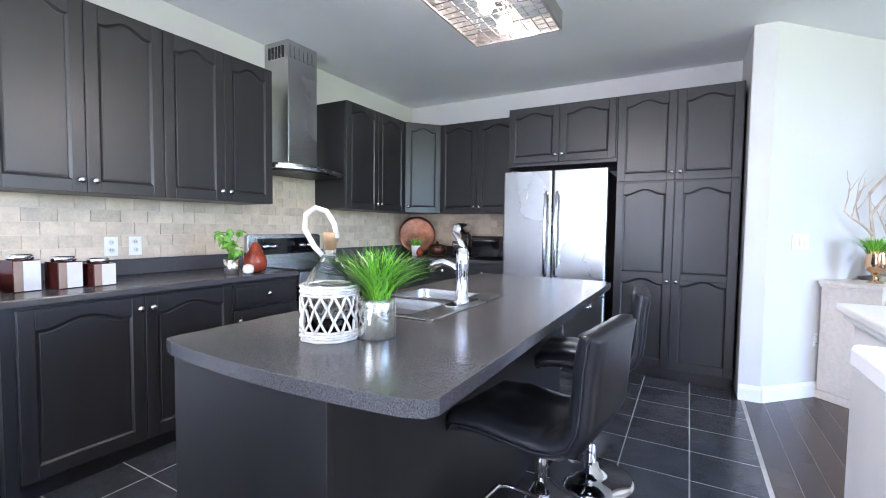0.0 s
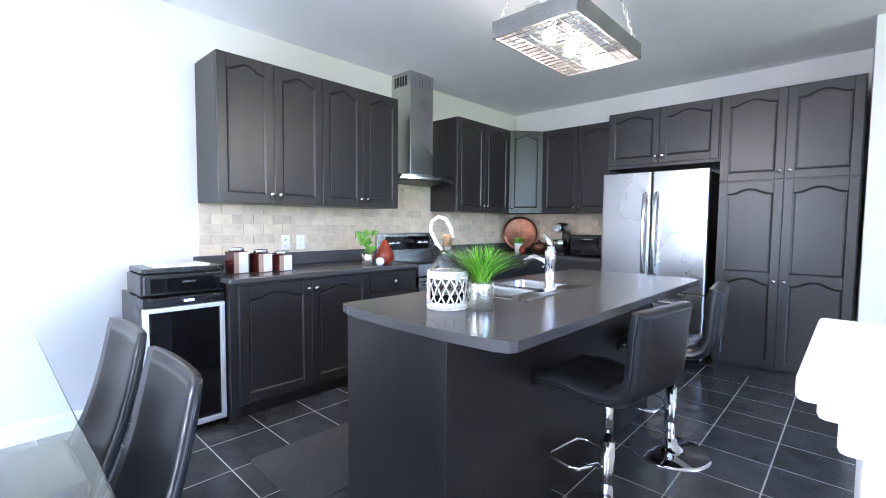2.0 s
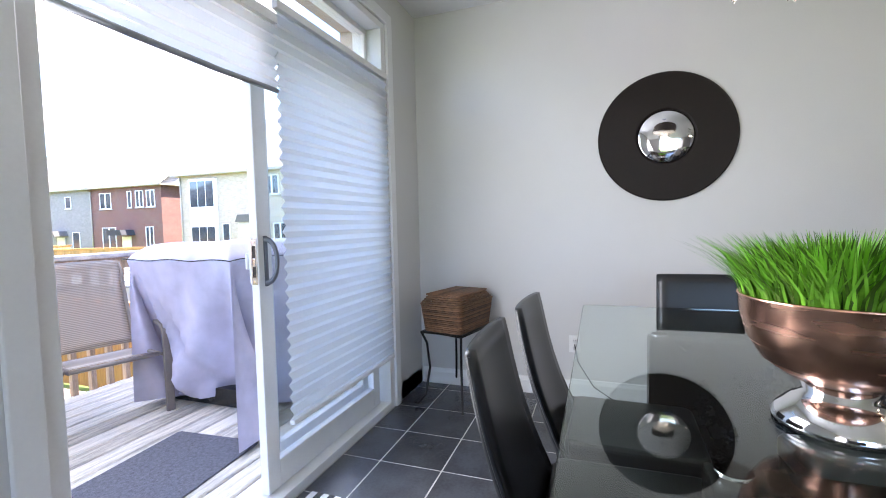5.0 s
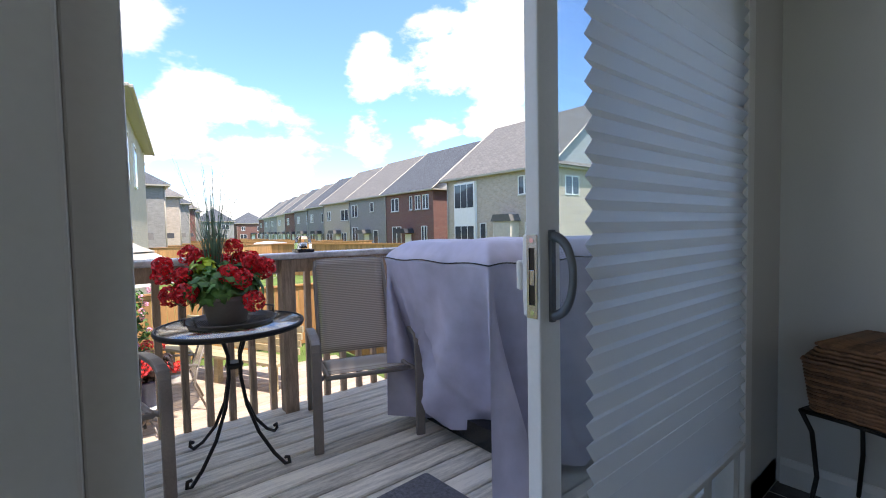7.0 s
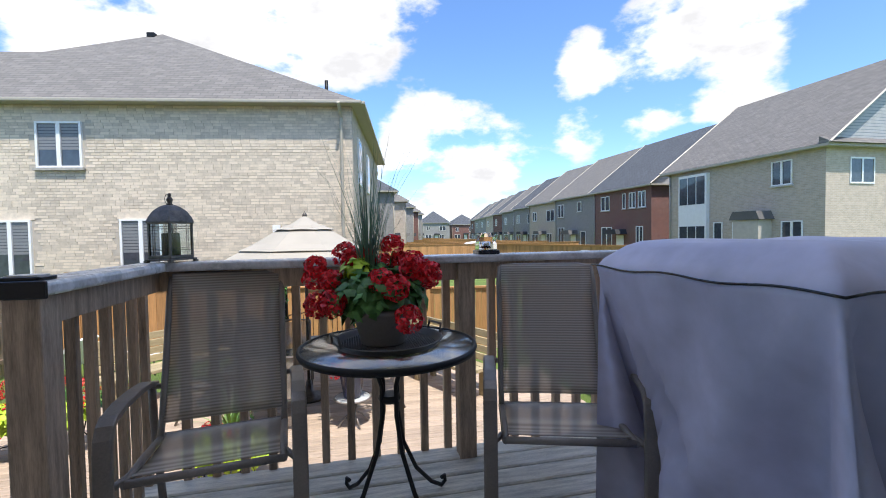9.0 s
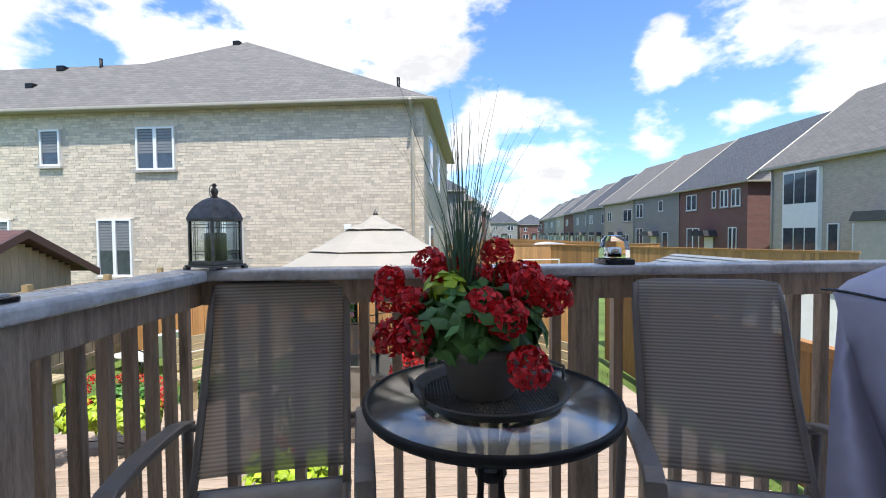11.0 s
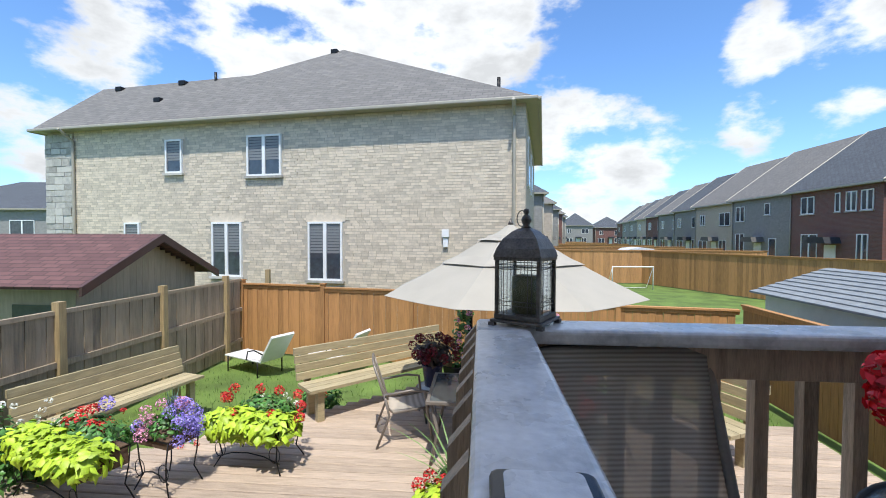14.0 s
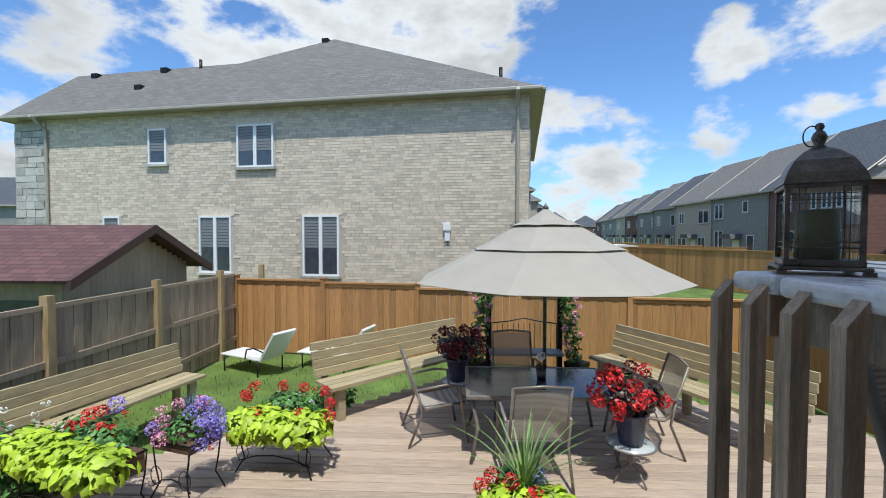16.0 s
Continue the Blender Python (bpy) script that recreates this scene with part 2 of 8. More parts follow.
ALU = mat("beige_aluminium", (0.38, 0.345, 0.28), 0.45, var=0.06, bump=0.05)
VINYL = mat("white_vinyl", (0.80, 0.80, 0.79), 0.35, var=0.03, bump=0.03)
SIDING = mat("white_siding", (0.66, 0.66, 0.66), 0.5, var=0.05, bump=0.1)
FRAMEM = mat("brown_powder_coat", (0.23, 0.20, 0.175), 0.4, 0.2, var=0.15, bump=0.15, bscale=160)
COVER = mat("grey_vinyl_cover", (0.48, 0.46, 0.575), 0.5, var=0.14, scale=3, bump=0.6, bscale=11, rvar=0.1)
CANOPY = mat("beige_canopy_cloth", (0.40, 0.37, 0.32), 0.85, var=0.05, scale=3, bump=0.2, bscale=200)
POT = mat("taupe_flower_pot", (0.24, 0.21, 0.185), 0.55, var=0.1, bump=0.1)
PETALR = mat("red_petal", (0.80, 0.014, 0.022), 0.5, var=0.35, scale=5, bump=0.0, island=0.8)
LEAF = mat("dark_leaf", (0.065, 0.17, 0.035), 0.45, var=0.4, scale=8, bump=0.1, island=0.7)
LIME = mat("lime_leaf", (0.36, 0.50, 0.03), 0.5, var=0.25, scale=6, bump=0.1, island=0.6)
SPIKE = mat("blue_green_blade", (0.11, 0.19, 0.13), 0.45, var=0.3, bump=0.0, island=0.6)
LAWN = mat("lawn", (0.11, 0.17, 0.035), 0.9, var=0.35, scale=1.2, bump=0.8, bscale=60)
EARTH = mat("soil", (0.05, 0.035, 0.025), 0.95, var=0.3, bump=0.8, bscale=40)
TRAYM = mat("grey_brown_metal", (0.13, 0.12, 0.11), 0.45, 0.4, var=0.2, bump=0.15, bscale=120)
BRONZE = mat("dark_bronze", (0.12, 0.105, 0.092), 0.42, 0.6, var=0.4, scale=14, bump=0.25, bscale=120)


def tex_mat(name, c1, c2, mortar, bw, bh, msize, rough, bump=0.5, axis="Object", squash=0.5):
    """Courses of pieces on a far surface, by a brick texture."""
    m = bpy.data.materials.new(name)
    m.use_nodes = True
    n, l = m.node_tree.nodes, m.node_tree.links
    p = n["Principled BSDF"]
    co = n.new("ShaderNodeTexCoord")
    br = n.new("ShaderNodeTexBrick")
    br.offset = squash
    br.inputs["Color1"].default_value, br.inputs["Color2"].default_value, br.inputs["Mortar"].default_value = (*c1, 1), (*c2, 1), (*mortar, 1)
    br.inputs["Scale"].default_value, br.inputs["Mortar Size"].default_value = 1.0, msize
    br.inputs["Brick Width"].default_value, br.inputs["Row Height"].default_value = bw, bh
    l.new(co.outputs["UV"], br.inputs["Vector"])
    no = n.new("ShaderNodeTexNoise")
    no.inputs["Scale"].default_value, no.inputs["Detail"].default_value = 4.0, 9
    l.new(co.outputs["Object"], no.inputs["Vector"])
    mx = n.new("ShaderNodeMix")
    mx.data_type, mx.blend_type = "RGBA", "OVERLAY"
    mx.inputs["Factor"].default_value = 0.22
    l.new(br.outputs["Color"], mx.inputs["A"])
    l.new(no.outputs["Fac"], mx.inputs["B"])
    l.new(mx.outputs["Result"], p.inputs["Base Color"])
    p.inputs["Roughness"].default_value = rough
    b = n.new("ShaderNodeBump")
    b.inputs["Strength"].default_value, b.inputs["Distance"].default_value, b.invert = bump, 0.012, True
    l.new(br.outputs["Fac"], b.inputs["Height"])
    l.new(b.outputs[0], p.inputs["Normal"])
    return m


SHINGLE = tex_mat("grey_shingles", (0.205, 0.19, 0.175), (0.155, 0.145, 0.135), (0.12, 0.115, 0.11), 0.32, 0.14, 0.012, 0.9)
SHINGLEB = tex_mat("slate_shingles", (0.105, 0.115, 0.13), (0.08, 0.087, 0.1), (0.04, 0.042, 0.048), 0.32, 0.14, 0.012, 0.9)
SHINGLER = tex_mat("brown_red_shingles", (0.17, 0.085, 0.08), (0.12, 0.06, 0.058), (0.08, 0.045, 0.043), 0.3, 0.13, 0.012, 0.9)
FARTAN = tex_mat("tan_brick_courses", (0.52, 0.43, 0.345), (0.44, 0.365, 0.29), (0.50, 0.45, 0.39), 0.22, 0.075, 0.008, 0.9)
FARRED = tex_mat("red_brick_courses", (0.22, 0.095, 0.078), (0.16, 0.075, 0.067), (0.20, 0.16, 0.14), 0.22, 0.075, 0.008, 0.9)
FARGREY = tex_mat("grey_brick_courses", (0.30, 0.29, 0.275), (0.25, 0.24, 0.23), (0.30, 0.29, 0.28), 0.22, 0.075, 0.008, 0.9)
LAPSIDE = tex_mat("lap_siding", (0.40, 0.395, 0.385), (0.39, 0.385, 0.38), (0.18, 0.22, 0.23), 9.0, 0.14, 0.014, 0.5, squash=0.0)

# ---- mesh tools ----


class Mb:
    """Collects vertices and faces of one mesh."""

    def __init__(self):
        self.v, self.f, self.s = [], [], []

    def add(self, verts, faces, smooth=False, m=None):
        o = len(self.v)
        self.v += [tuple(m @ Vector(p)) for p in verts] if m is not None else [tuple(p) for p in verts]
        self.f += [tuple(i + o for i in f) for f in faces]
        self.s += [smooth] * len(faces)
        return self

    def box(self, x0, x1, y0, y1, z0, z1, m=None):
        return self.add([(x, y, z) for z in (z0, z1) for y in (y0, y1) for x in (x0, x1)], [(0, 2, 3, 1), (4, 5, 7, 6), (0, 1, 5, 4), (2, 6, 7, 3), (0, 4, 6, 2), (1, 3, 7, 5)], False, m)

    def tube(self, pts, r, n=8, closed=False, cap=True, smooth=True, m=None, flat=1.0):
        pts = [Vector(p) for p in pts]
        k = len(pts)
        rs = r if isinstance(r, (list, tuple)) else [r] * k
        vs, side = [], None
        for i, p in enumerate(pts):
            a = pts[i - 1] if i or closed else p
            b = pts[(i + 1) % k] if i < k - 1 or closed else p
            d = (b - a).normalized()
            if side is None:
                side = d.cross(Vector((0, 0, 1)) if abs(d.z) < 0.9 else Vector((1, 0, 0))).normalized()
            side = (side - d * side.dot(d)).normalized()
            up = d.cross(side)
            vs += [p + rs[i] * (math.cos(2 * math.pi * j / n) * side + flat * math.sin(2 * math.pi * j / n) * up) for j in range(n)]
        fs = [(i * n + j, i * n + (j + 1) % n, ((i + 1) % k) * n + (j + 1) % n, ((i + 1) % k) * n + j) for i in range(k if closed else k - 1) for j in range(n)]
        self.add(vs, fs, smooth, m)
        if cap and not closed:
            o = len(self.v) - len(vs)
            self.f += [tuple(o + j for j in reversed(range(n))), tuple(o + (k - 1) * n + j for j in range(n))]
            self.s += [False, False]
        return self

    def cyl(self, p, q, r, r2=None, n=16, m=None):
        return self.tube([p, q], [r, r if r2 is None else r2], n, m=m)

    def lathe(self, prof, n=24, c=(0, 0, 0), m=None, smooth=True, sx=1.0, sy=1.0):
        vs = [(c[0] + sx * r * math.cos(2 * math.pi * j / n), c[1] + sy * r * math.sin(2 * math.pi * j / n), c[2] + z) for r, z in prof for j in range(n)]
        fs = [(i * n + j, i * n + (j + 1) % n, (i + 1) * n + (j + 1) % n, (i + 1) * n + j) for i in range(len(prof) - 1) for j in range(n)]
        self.add(vs, fs, smooth, m)
        o = len(self.v) - len(vs)
        for ring, flip in ((0, True), (len(prof) - 1, False)) if tuple(prof[0]) != tuple(prof[-1]) else ():
            if prof[ring][0] > 1e-4:
                idx = [o + ring * n + j for j in range(n)]
                self.f.append(tuple(reversed(idx)) if flip else tuple(idx))
                self.s.append(False)
        return self

    def ball(self, c, r, n=12, squash=1.0, m=None):
        return self.lathe([(r * math.sin(math.pi * i / n) + 1e-5, -r * squash * math.cos(math.pi * i / n)) for i in range(n + 1)], n * 2 if n < 8 else 16, c, m)

    def prism(self, poly, a, b, m=None, smooth=False):
        """A polygon in x and z, carried from y = a to y = b."""
        k = len(poly)
        self.add([(x, a, z) for x, z in poly] + [(x, b, z) for x, z in poly], [tuple(range(k)), tuple(reversed(range(k, 2 * k)))] + [(i, k + i, k + (i + 1) % k, (i + 1) % k) for i in range(k)], smooth, m)
        return self

    def slab(self, poly, z0, z1, m=None):
        """A polygon in x and y, from height z0 to z1."""
        k = len(poly)
        return self.add([(x, y, z0) for x, y in poly] + [(x, y, z1) for x, y in poly], [tuple(reversed(range(k))), tuple(range(k, 2 * k))] + [(i, (i + 1) % k, k + (i + 1) % k, k + i) for i in range(k)], False, m)

    def mesh(self, name, material):
        me = bpy.data.meshes.new(name)
        me.from_pydata(self.v, [], self.f)
        me.polygons.foreach_set("use_smooth", self.s)
        me.materials.append(material)
        me.update()
        bm = bmesh.new()
        bm.from_mesh(me)
        bmesh.ops.recalc_face_normals(bm, faces=bm.faces)
        bm.to_mesh(me)
        bm.free()
        return me

    def ob(self, name, material, parent=None, label="", bevel=0.0, seg=2, m=None):
        o = new(name, self.mesh(name, material))
        if parent is not None:
            o.parent = parent
        if m is not None:
            o.matrix_basis = m
        if bevel:
            b = o.modifiers.new("bevel", "BEVEL")
            b.width, b.segments, b.limit_method, b.angle_limit = bevel, seg, "ANGLE", radians(40)
        if label:
            o["label"] = label
        return o


def thing(name, m, label, category, group="", kind=""):
    o = new(name)
    o.empty_display_size = 0.1
    o.matrix_basis = m
    return tagged(o, label, category, group, kind)


def setting(ob, label, category):
    return tagged(ob, label, category, kind="structure")


def piece(name, mesh, parent, m):
    o = new(name, mesh)
    o.parent = parent
    o.matrix_basis = m
    return o


def uv_planar(ob, u, v):
    """Metres along the directions u and v as texture coordinates."""
    me = ob.data
    lay = me.uv_layers.new(name="UVMap")
    for lp in me.loops:
        p = me.vertices[lp.vertex_index].co
        lay.data[lp.index].uv = (p.dot(u), p.dot(v))
    return ob


def arc(cx, cy, r, a0, a1, n):
    return [(cx + r * math.cos(radians(a0 + (a1 - a0) * i / n)), cy + r * math.sin(radians(a0 + (a1 - a0) * i / n))) for i in range(n + 1)]


def round_rect(x0, x1, y0, y1, r, n=6):
    return arc(x1 - r, y1 - r, r, 0, 90, n) + arc(x0 + r, y1 - r, r, 90, 180, n) + arc(x0 + r, y0 + r, r, 180, 270, n) + arc(x1 - r, y0 + r, r, 270, 360, n)

# ---- the house: walls, floor, ceiling ----
WX, NY, SY, CZ = -2.5, 4.78, -2.12, 2.66
EXW = 5.5
setting(Mb().box(WX - 0.15, WX, SY - 0.2, NY + 0.15, -0.3, CZ + 0.2).ob("wall_west", WALL), "off-white painted wall behind range and dining table", "wall")
setting(Mb().box(WX, 1.45, NY, NY + 0.15, -0.3, CZ + 0.2).ob("wall_north", WALL), "off-white painted wall behind fridge and pantry", "wall")
setting(Mb().box(0.862, 1.0, 4.04, NY - 0.002, 0, CZ).ob("wall_end", WALL, bevel=0.006), "white wall end beside the pantry cabinet", "wall")
DIAG = pose(1.0, 4.042, 0, 0, 0, 45)
setting(Mb().box(0.0, 4.2, 0, 0.12, 0, CZ).ob("wall_diagonal", WALL, m=DIAG), "white angled wall with light switches", "wall")
# the gap in this unseen wall is made for the east fill lamp
setting(Mb().box(EXW, EXW + 0.15, -2.3, 7.3, -0.3, 0.5).box(EXW, EXW + 0.15, -2.3, 7.3, 2.5, CZ + 0.2).box(EXW, EXW + 0.15, -2.3, -0.3, 0.5, 2.5).box(EXW, EXW + 0.15, 2.7, 7.3, 0.5, 2.5).ob("wall_east", WALL), "plain off-white living room wall", "wall")
setting(Mb().box(1.4, EXW, 7.15, 7.3, -0.3, CZ + 0.2).ob("wall_north_east", WALL), "plain off-white living room wall", "wall")
# south wall: patio door opening x -2.0..-0.13, z 0..2.42, and an unseen opening added at the fill lamp
D0, D1, DT = -2.02, -0.14, 2.42
s = Mb().box(WX, D0, SY - 0.2, SY, -0.3, CZ + 0.2).box(D0, D1, SY - 0.2, SY, DT, CZ + 0.2).box(D1, 2.4, SY - 0.2, SY, -0.3, CZ + 0.2)
s.box(2.4, 4.8, SY - 0.2, SY, -0.3, 0.5).box(2.4, 4.8, SY - 0.2, SY, 2.5, CZ + 0.2).box(4.8, EXW, SY - 0.2, SY, -0.3, CZ + 0.2)
setting(s.ob("wall_south", WALL), "off-white painted wall round the patio door", "wall")
setting(Mb().box(WX - 0.15, EXW + 0.15, SY - 0.2, 7.3, CZ, CZ + 0.2).ob("ceiling", CEIL), "flat matte white ceiling", "ceiling")
# unseen rear brick face round the door, with soffit, sized to shade the deck
h = Mb().box(-9, D0, SY - 0.32, SY - 0.205, -1.7, 5.3).box(D1, 9, SY - 0.32, SY - 0.205, -1.7, 5.3).box(D0, D1, SY - 0.32, SY - 0.205, DT, 5.3)
hb = setting(h.ob("house_rear_wall", FARTAN), "unseen tan brick rear wall, raised to shade the deck", "wall")
uv_planar(hb, Vector((1, 0, 0)), Vector((0, 0, 1)))
setting(Mb().box(-9, 9, SY - 0.75, SY + 9.6, 5.3, 5.45).ob("house_roof_slab", ALU), "unseen roof slab of the house, set to shade the deck", "roof")

floor = setting(Mb().box(WX, EXW, SY - 0.2, 7.15, -0.2, -0.0012).ob("floor", GROUT), "black ceramic floor tiles with pale grout", "floor")
tile_mesh = {}
TX, TY, TW = 0.56, 1.36, 0.3265
for i in range(-10, 2):
    for j in range(-11, 11):
        x0, x1 = max(TX + i * TW, WX), min(TX + (i + 1) * TW, 0.90)
        y0, y1 = max(TY + j * TW, SY), min(TY + (j + 1) * TW, 4.6)
        if x1 - x0 < 0.05 or y1 - y0 < 0.05 or (x1 < -1.95 and y0 > 0.95) or y0 > 4.2:
            continue
        key = (round(x1 - x0, 3), round(y1 - y0, 3))
        if key not in tile_mesh:
            a, b, g, e = key[0] / 2, key[1] / 2, 0.0028, 0.0012
            mb = Mb()
            mb.add([(sx * (a - g), sy * (b - g), -0.006) for sx, sy in ((-1, -1), (1, -1), (1, 1), (-1, 1))] + [(sx * (a - g - e), sy * (b - g - e), 0) for sx, sy in ((-1, -1), (1, -1), (1, 1), (-1, 1))],
                   [(4, 5, 6, 7), (0, 1, 5, 4), (1, 2, 6, 5), (2, 3, 7, 6), (3, 0, 4, 7)])
            tile_mesh[key] = mb.mesh("tile", TILE)
        piece("tile", tile_mesh[key], floor, pose((x0 + x1) / 2, (y0 + y1) / 2, 0))
plank_mesh = {}
for i in range(0, 38):
    for j in range(-3, 6):
        y0 = j * 1.503 + (i * 0.61) % 1.5
        y1 = min(y0 + 1.5, 7.14)
        y0 = max(y0, SY)
        if y1 - y0 < 0.06:
            continue
        key = round(y1 - y0, 3)
        if key not in plank_mesh:
            plank_mesh[key] = Mb().box(0.0, 0.118, 0.0, key, -0.006, 0.0).mesh("plank", WOODF)
        piece("plank", plank_mesh[key], floor, pose(0.905 + i * 0.1205, y0, 0))


def baseboard(x0, y0, x1, y1, name="baseboard"):
    L = math.hypot(x1 - x0, y1 - y0)
    mb = Mb()
    prof = [(0, 0), (0.014, 0), (0.014, 0.085), (0.009, 0.1), (0.006, 0.112), (0, 0.115)]
    k = len(prof)
    mb.add([(0, -a, b) for a, b in prof] + [(L, -a, b) for a, b in prof], [tuple(range(k)), tuple(reversed(range(k, 2 * k)))] + [(i, (i + 1) % k, k + (i + 1) % k, k + i) for i in range(k)])
    return setting(mb.ob(name, TRIM, m=pose(x0, y0, 0, 0, 0, math.degrees(math.atan2(y1 - y0, x1 - x0)))), "white moulded baseboard along the wall", "baseboard")


baseboard(WX + 0.001, SY + 0.015, WX + 0.001, 0.47)
bpy.context.view_layer.update()
baseboard(WX + 0.016, SY, D0 - 0.075, SY)
baseboard(1.0, 4.038, 2.55, 5.588)
baseboard(0.866, 4.037, 1.0, 4.037)

# half wall with moulded caps between kitchen and living room


def half_wall():
    t = setting(thing("half_wall", pose(0, 0, 0), "x", "wall"), "white half wall with thick moulded cap", "half wall")
    Mb().box(1.0, 1.16, 1.2, 2.16, 0, 0.93).ob("low_wall", TRIM, t, bevel=0.004)
    Mb().box(0.96, 1.2, 1.2, 2.2, 0.955, 0.985).box(0.975, 1.185, 1.2, 2.18, 0.93, 0.955).ob("cap", TRIM, t, bevel=0.008)
    Mb().box(0.85, 1.27, 0.79, 1.19, 0, 0.90).ob("end_post", TRIM, t, bevel=0.004)
    Mb().box(0.77, 1.35, 0.71, 1.27, 0.985, 1.03).box(0.795, 1.325, 0.735, 1.245, 0.955, 0.985).box(0.82, 1.30, 0.76, 1.22, 0.90, 0.955).ob("post_cap", TRIM, t, bevel=0.01)
    return t


half_wall()


# ---- cabinets ----
def arch_edge(w, top, rise, inset, n=16):
    """The cathedral curve along the top of a panel, from one stile to the other."""
    out = []
    for i in range(n + 1):
        u = i / n
        k = 0.5 - 0.5 * math.cos(2 * math.pi * min(max((u - 0.08) / 0.84, 0), 1))
        out.append((inset + u * (w - 2 * inset), top - rise + rise * k ** 0.8))
    return out


def door_front(parent, w, h, x, z, knob=None, arched=True, second=0.0, name="door"):
    """A raised-panel cabinet door; local x to the right, front towards -y."""
    st, bot, rise = 0.058, 0.062, 0.042 if arched else 0.0
    ob = Mb().box(0.0, w, -0.012, 0, 0, h).ob(name, CAB, parent, bevel=0.002, seg=1, m=pose(x, 0, z))

    def strip(nm, mb):
        return mb.ob(nm, CAB, ob, bevel=0.002, seg=1)
    strip("stile", Mb().box(0, st, -0.021, -0.0122, 0, h))
    strip("stile", Mb().box(w - st, w, -0.021, -0.0122, 0, h))
    strip("bottom_rail", Mb().box(st, w - st, -0.021, -0.0122, 0, bot))
    spans = [(bot, h)] if not second else [(bot, second - 0.025), (second + 0.025, h)]
    if second:
        strip("middle_rail", Mb().box(st, w - st, -0.021, -0.0122, second - 0.026, second + 0.025))
    for z0, z1 in spans:
        top = z1 - (0.05 if z1 == h else 0.0)
        a = arch_edge(w, top, rise, st)
        strip("arched_rail", Mb().prism(a + [(w - st, z1), (st, z1)], -0.021, -0.0122))
        rings = [(0.0, -0.0209), (0.009, -0.0128), (0.0125, -0.0124), (0.0165, -0.0165)]
        loops = [[(st + g, y, z0 + g), (w - st - g, y, z0 + g)] + [(px, y, pz) for px, pz in reversed(arch_edge(w, top - g, rise, st + g))] for g, y in rings]
        k = len(loops[0])
        mould = Mb().add([p for lp in loops for p in lp], [(r * k + i, r * k + (i + 1) % k, (r + 1) * k + (i + 1) % k, (r + 1) * k + i) for r in range(3) for i in range(k)] + [tuple(range(3 * k, 4 * k))])
        mould.ob("raised_panel", CAB, ob)
    if knob:
        k = Mb().lathe([(0.006, 0), (0.006, 0.012), (0.016, 0.016), (0.0165, 0.022), (0.012, 0.028), (0.001, 0.030)], 16, m=pose(knob[0], -0.021, knob[1], 90))
        k.ob("knob", NICKEL, ob, "round satin nickel knob")
    return ob


def cabinet(m, w, h, depth, doors, label, arched=True, toe=0.0, second=0.0, name="wall_cabinet", low=False, drawers=()):
    t = thing(name, m, label, "cabinet", "kitchen cabinets")
    b = Mb().box(0, w, 0.0, depth, toe, h)
    if toe:
        b.box(0.0, w, 0.07, depth, 0, toe)
    b.ob("body", CAB, t, bevel=0.0015, seg=1)
    k = len(doors) if doors else 0
    for i, (x0, x1, z0, z1, side) in enumerate(doors):
        kx = (x1 - x0) - 0.03 if side > 0 else 0.03
        kz = (z1 - z0) - 0.06 if low else 0.06
        if second:
            kz = second
        door_front(t, x1 - x0 - 0.004, z1 - z0, x0 + 0.002, z0, (kx, kz), arched, second)
    for x0, x1, z0, z1 in drawers:
        d = Mb().box(0, x1 - x0, -0.012, 0, 0, z1 - z0).box(0.02, x1 - x0 - 0.02, -0.02, -0.012, 0.02, z1 - z0 - 0.02).ob("drawer_front", CAB, t, bevel=0.003, m=pose(x0, 0, z0))
        Mb().lathe([(0.006, 0), (0.006, 0.012), (0.016, 0.016), (0.0165, 0.022), (0.012, 0.028), (0.001, 0.030)], 16, m=pose((x1 - x0) / 2, -0.02, (z1 - z0) / 2, 90)).ob("knob", NICKEL, d, "round satin nickel knob")
    return t


UF, UB, UT = -2.136, 1.375, 2.318
UD = UF - WX - 0.002
for y0 in (0.925, 1.673):
    cabinet(pose(UF, y0, UB, 0, 0, 90), 0.746, UT - UB, UD, [(0, 0.373, 0, UT - UB, 1), (0.373, 0.746, 0, UT - UB, -1)], "black painted wooden wall cabinet with arched panel doors")
cabinet(pose(UF, 3.2, UB, 0, 0, 90), 0.90, UT - UB, UD, [(0, 0.45, 0, UT - UB, 1), (0.45, 0.90, 0, UT - UB, -1)], "black painted wooden wall cabinet beside the hood")
# corner cabinet with an angled door
A, B = Vector((UF, 4.103)), Vector((-1.86, 4.42))
t = thing("wall_cabinet", pose(0, 0, UB), "black painted wooden corner wall cabinet with angled door", "cabinet", "kitchen cabinets")
Mb().slab([(WX + 0.002, 4.103), (A.x, A.y), (B.x, B.y), (B.x, NY - 0.002), (WX + 0.002, NY - 0.002)], 0, UT - UB).ob("body", CAB, t)
ang = math.degrees(math.atan2(B.y - A.y, B.x - A.x))
L = (B - A).length
sub = door_front(t, L - 0.03, UT - UB, 0, 0, (0.03, 0.06))
sub.matrix_basis = pose(A.x, A.y, 0, 0, 0, ang) @ pose(0.015, 0, 0)
cabinet(pose(-1.858, 4.42, UB), 0.87, UT - UB, NY - 4.422, [(0, 0.435, 0, UT - UB, 1), (0.435, 0.87, 0, UT - UB, -1)], "black painted wooden wall cabinet on the short wall")
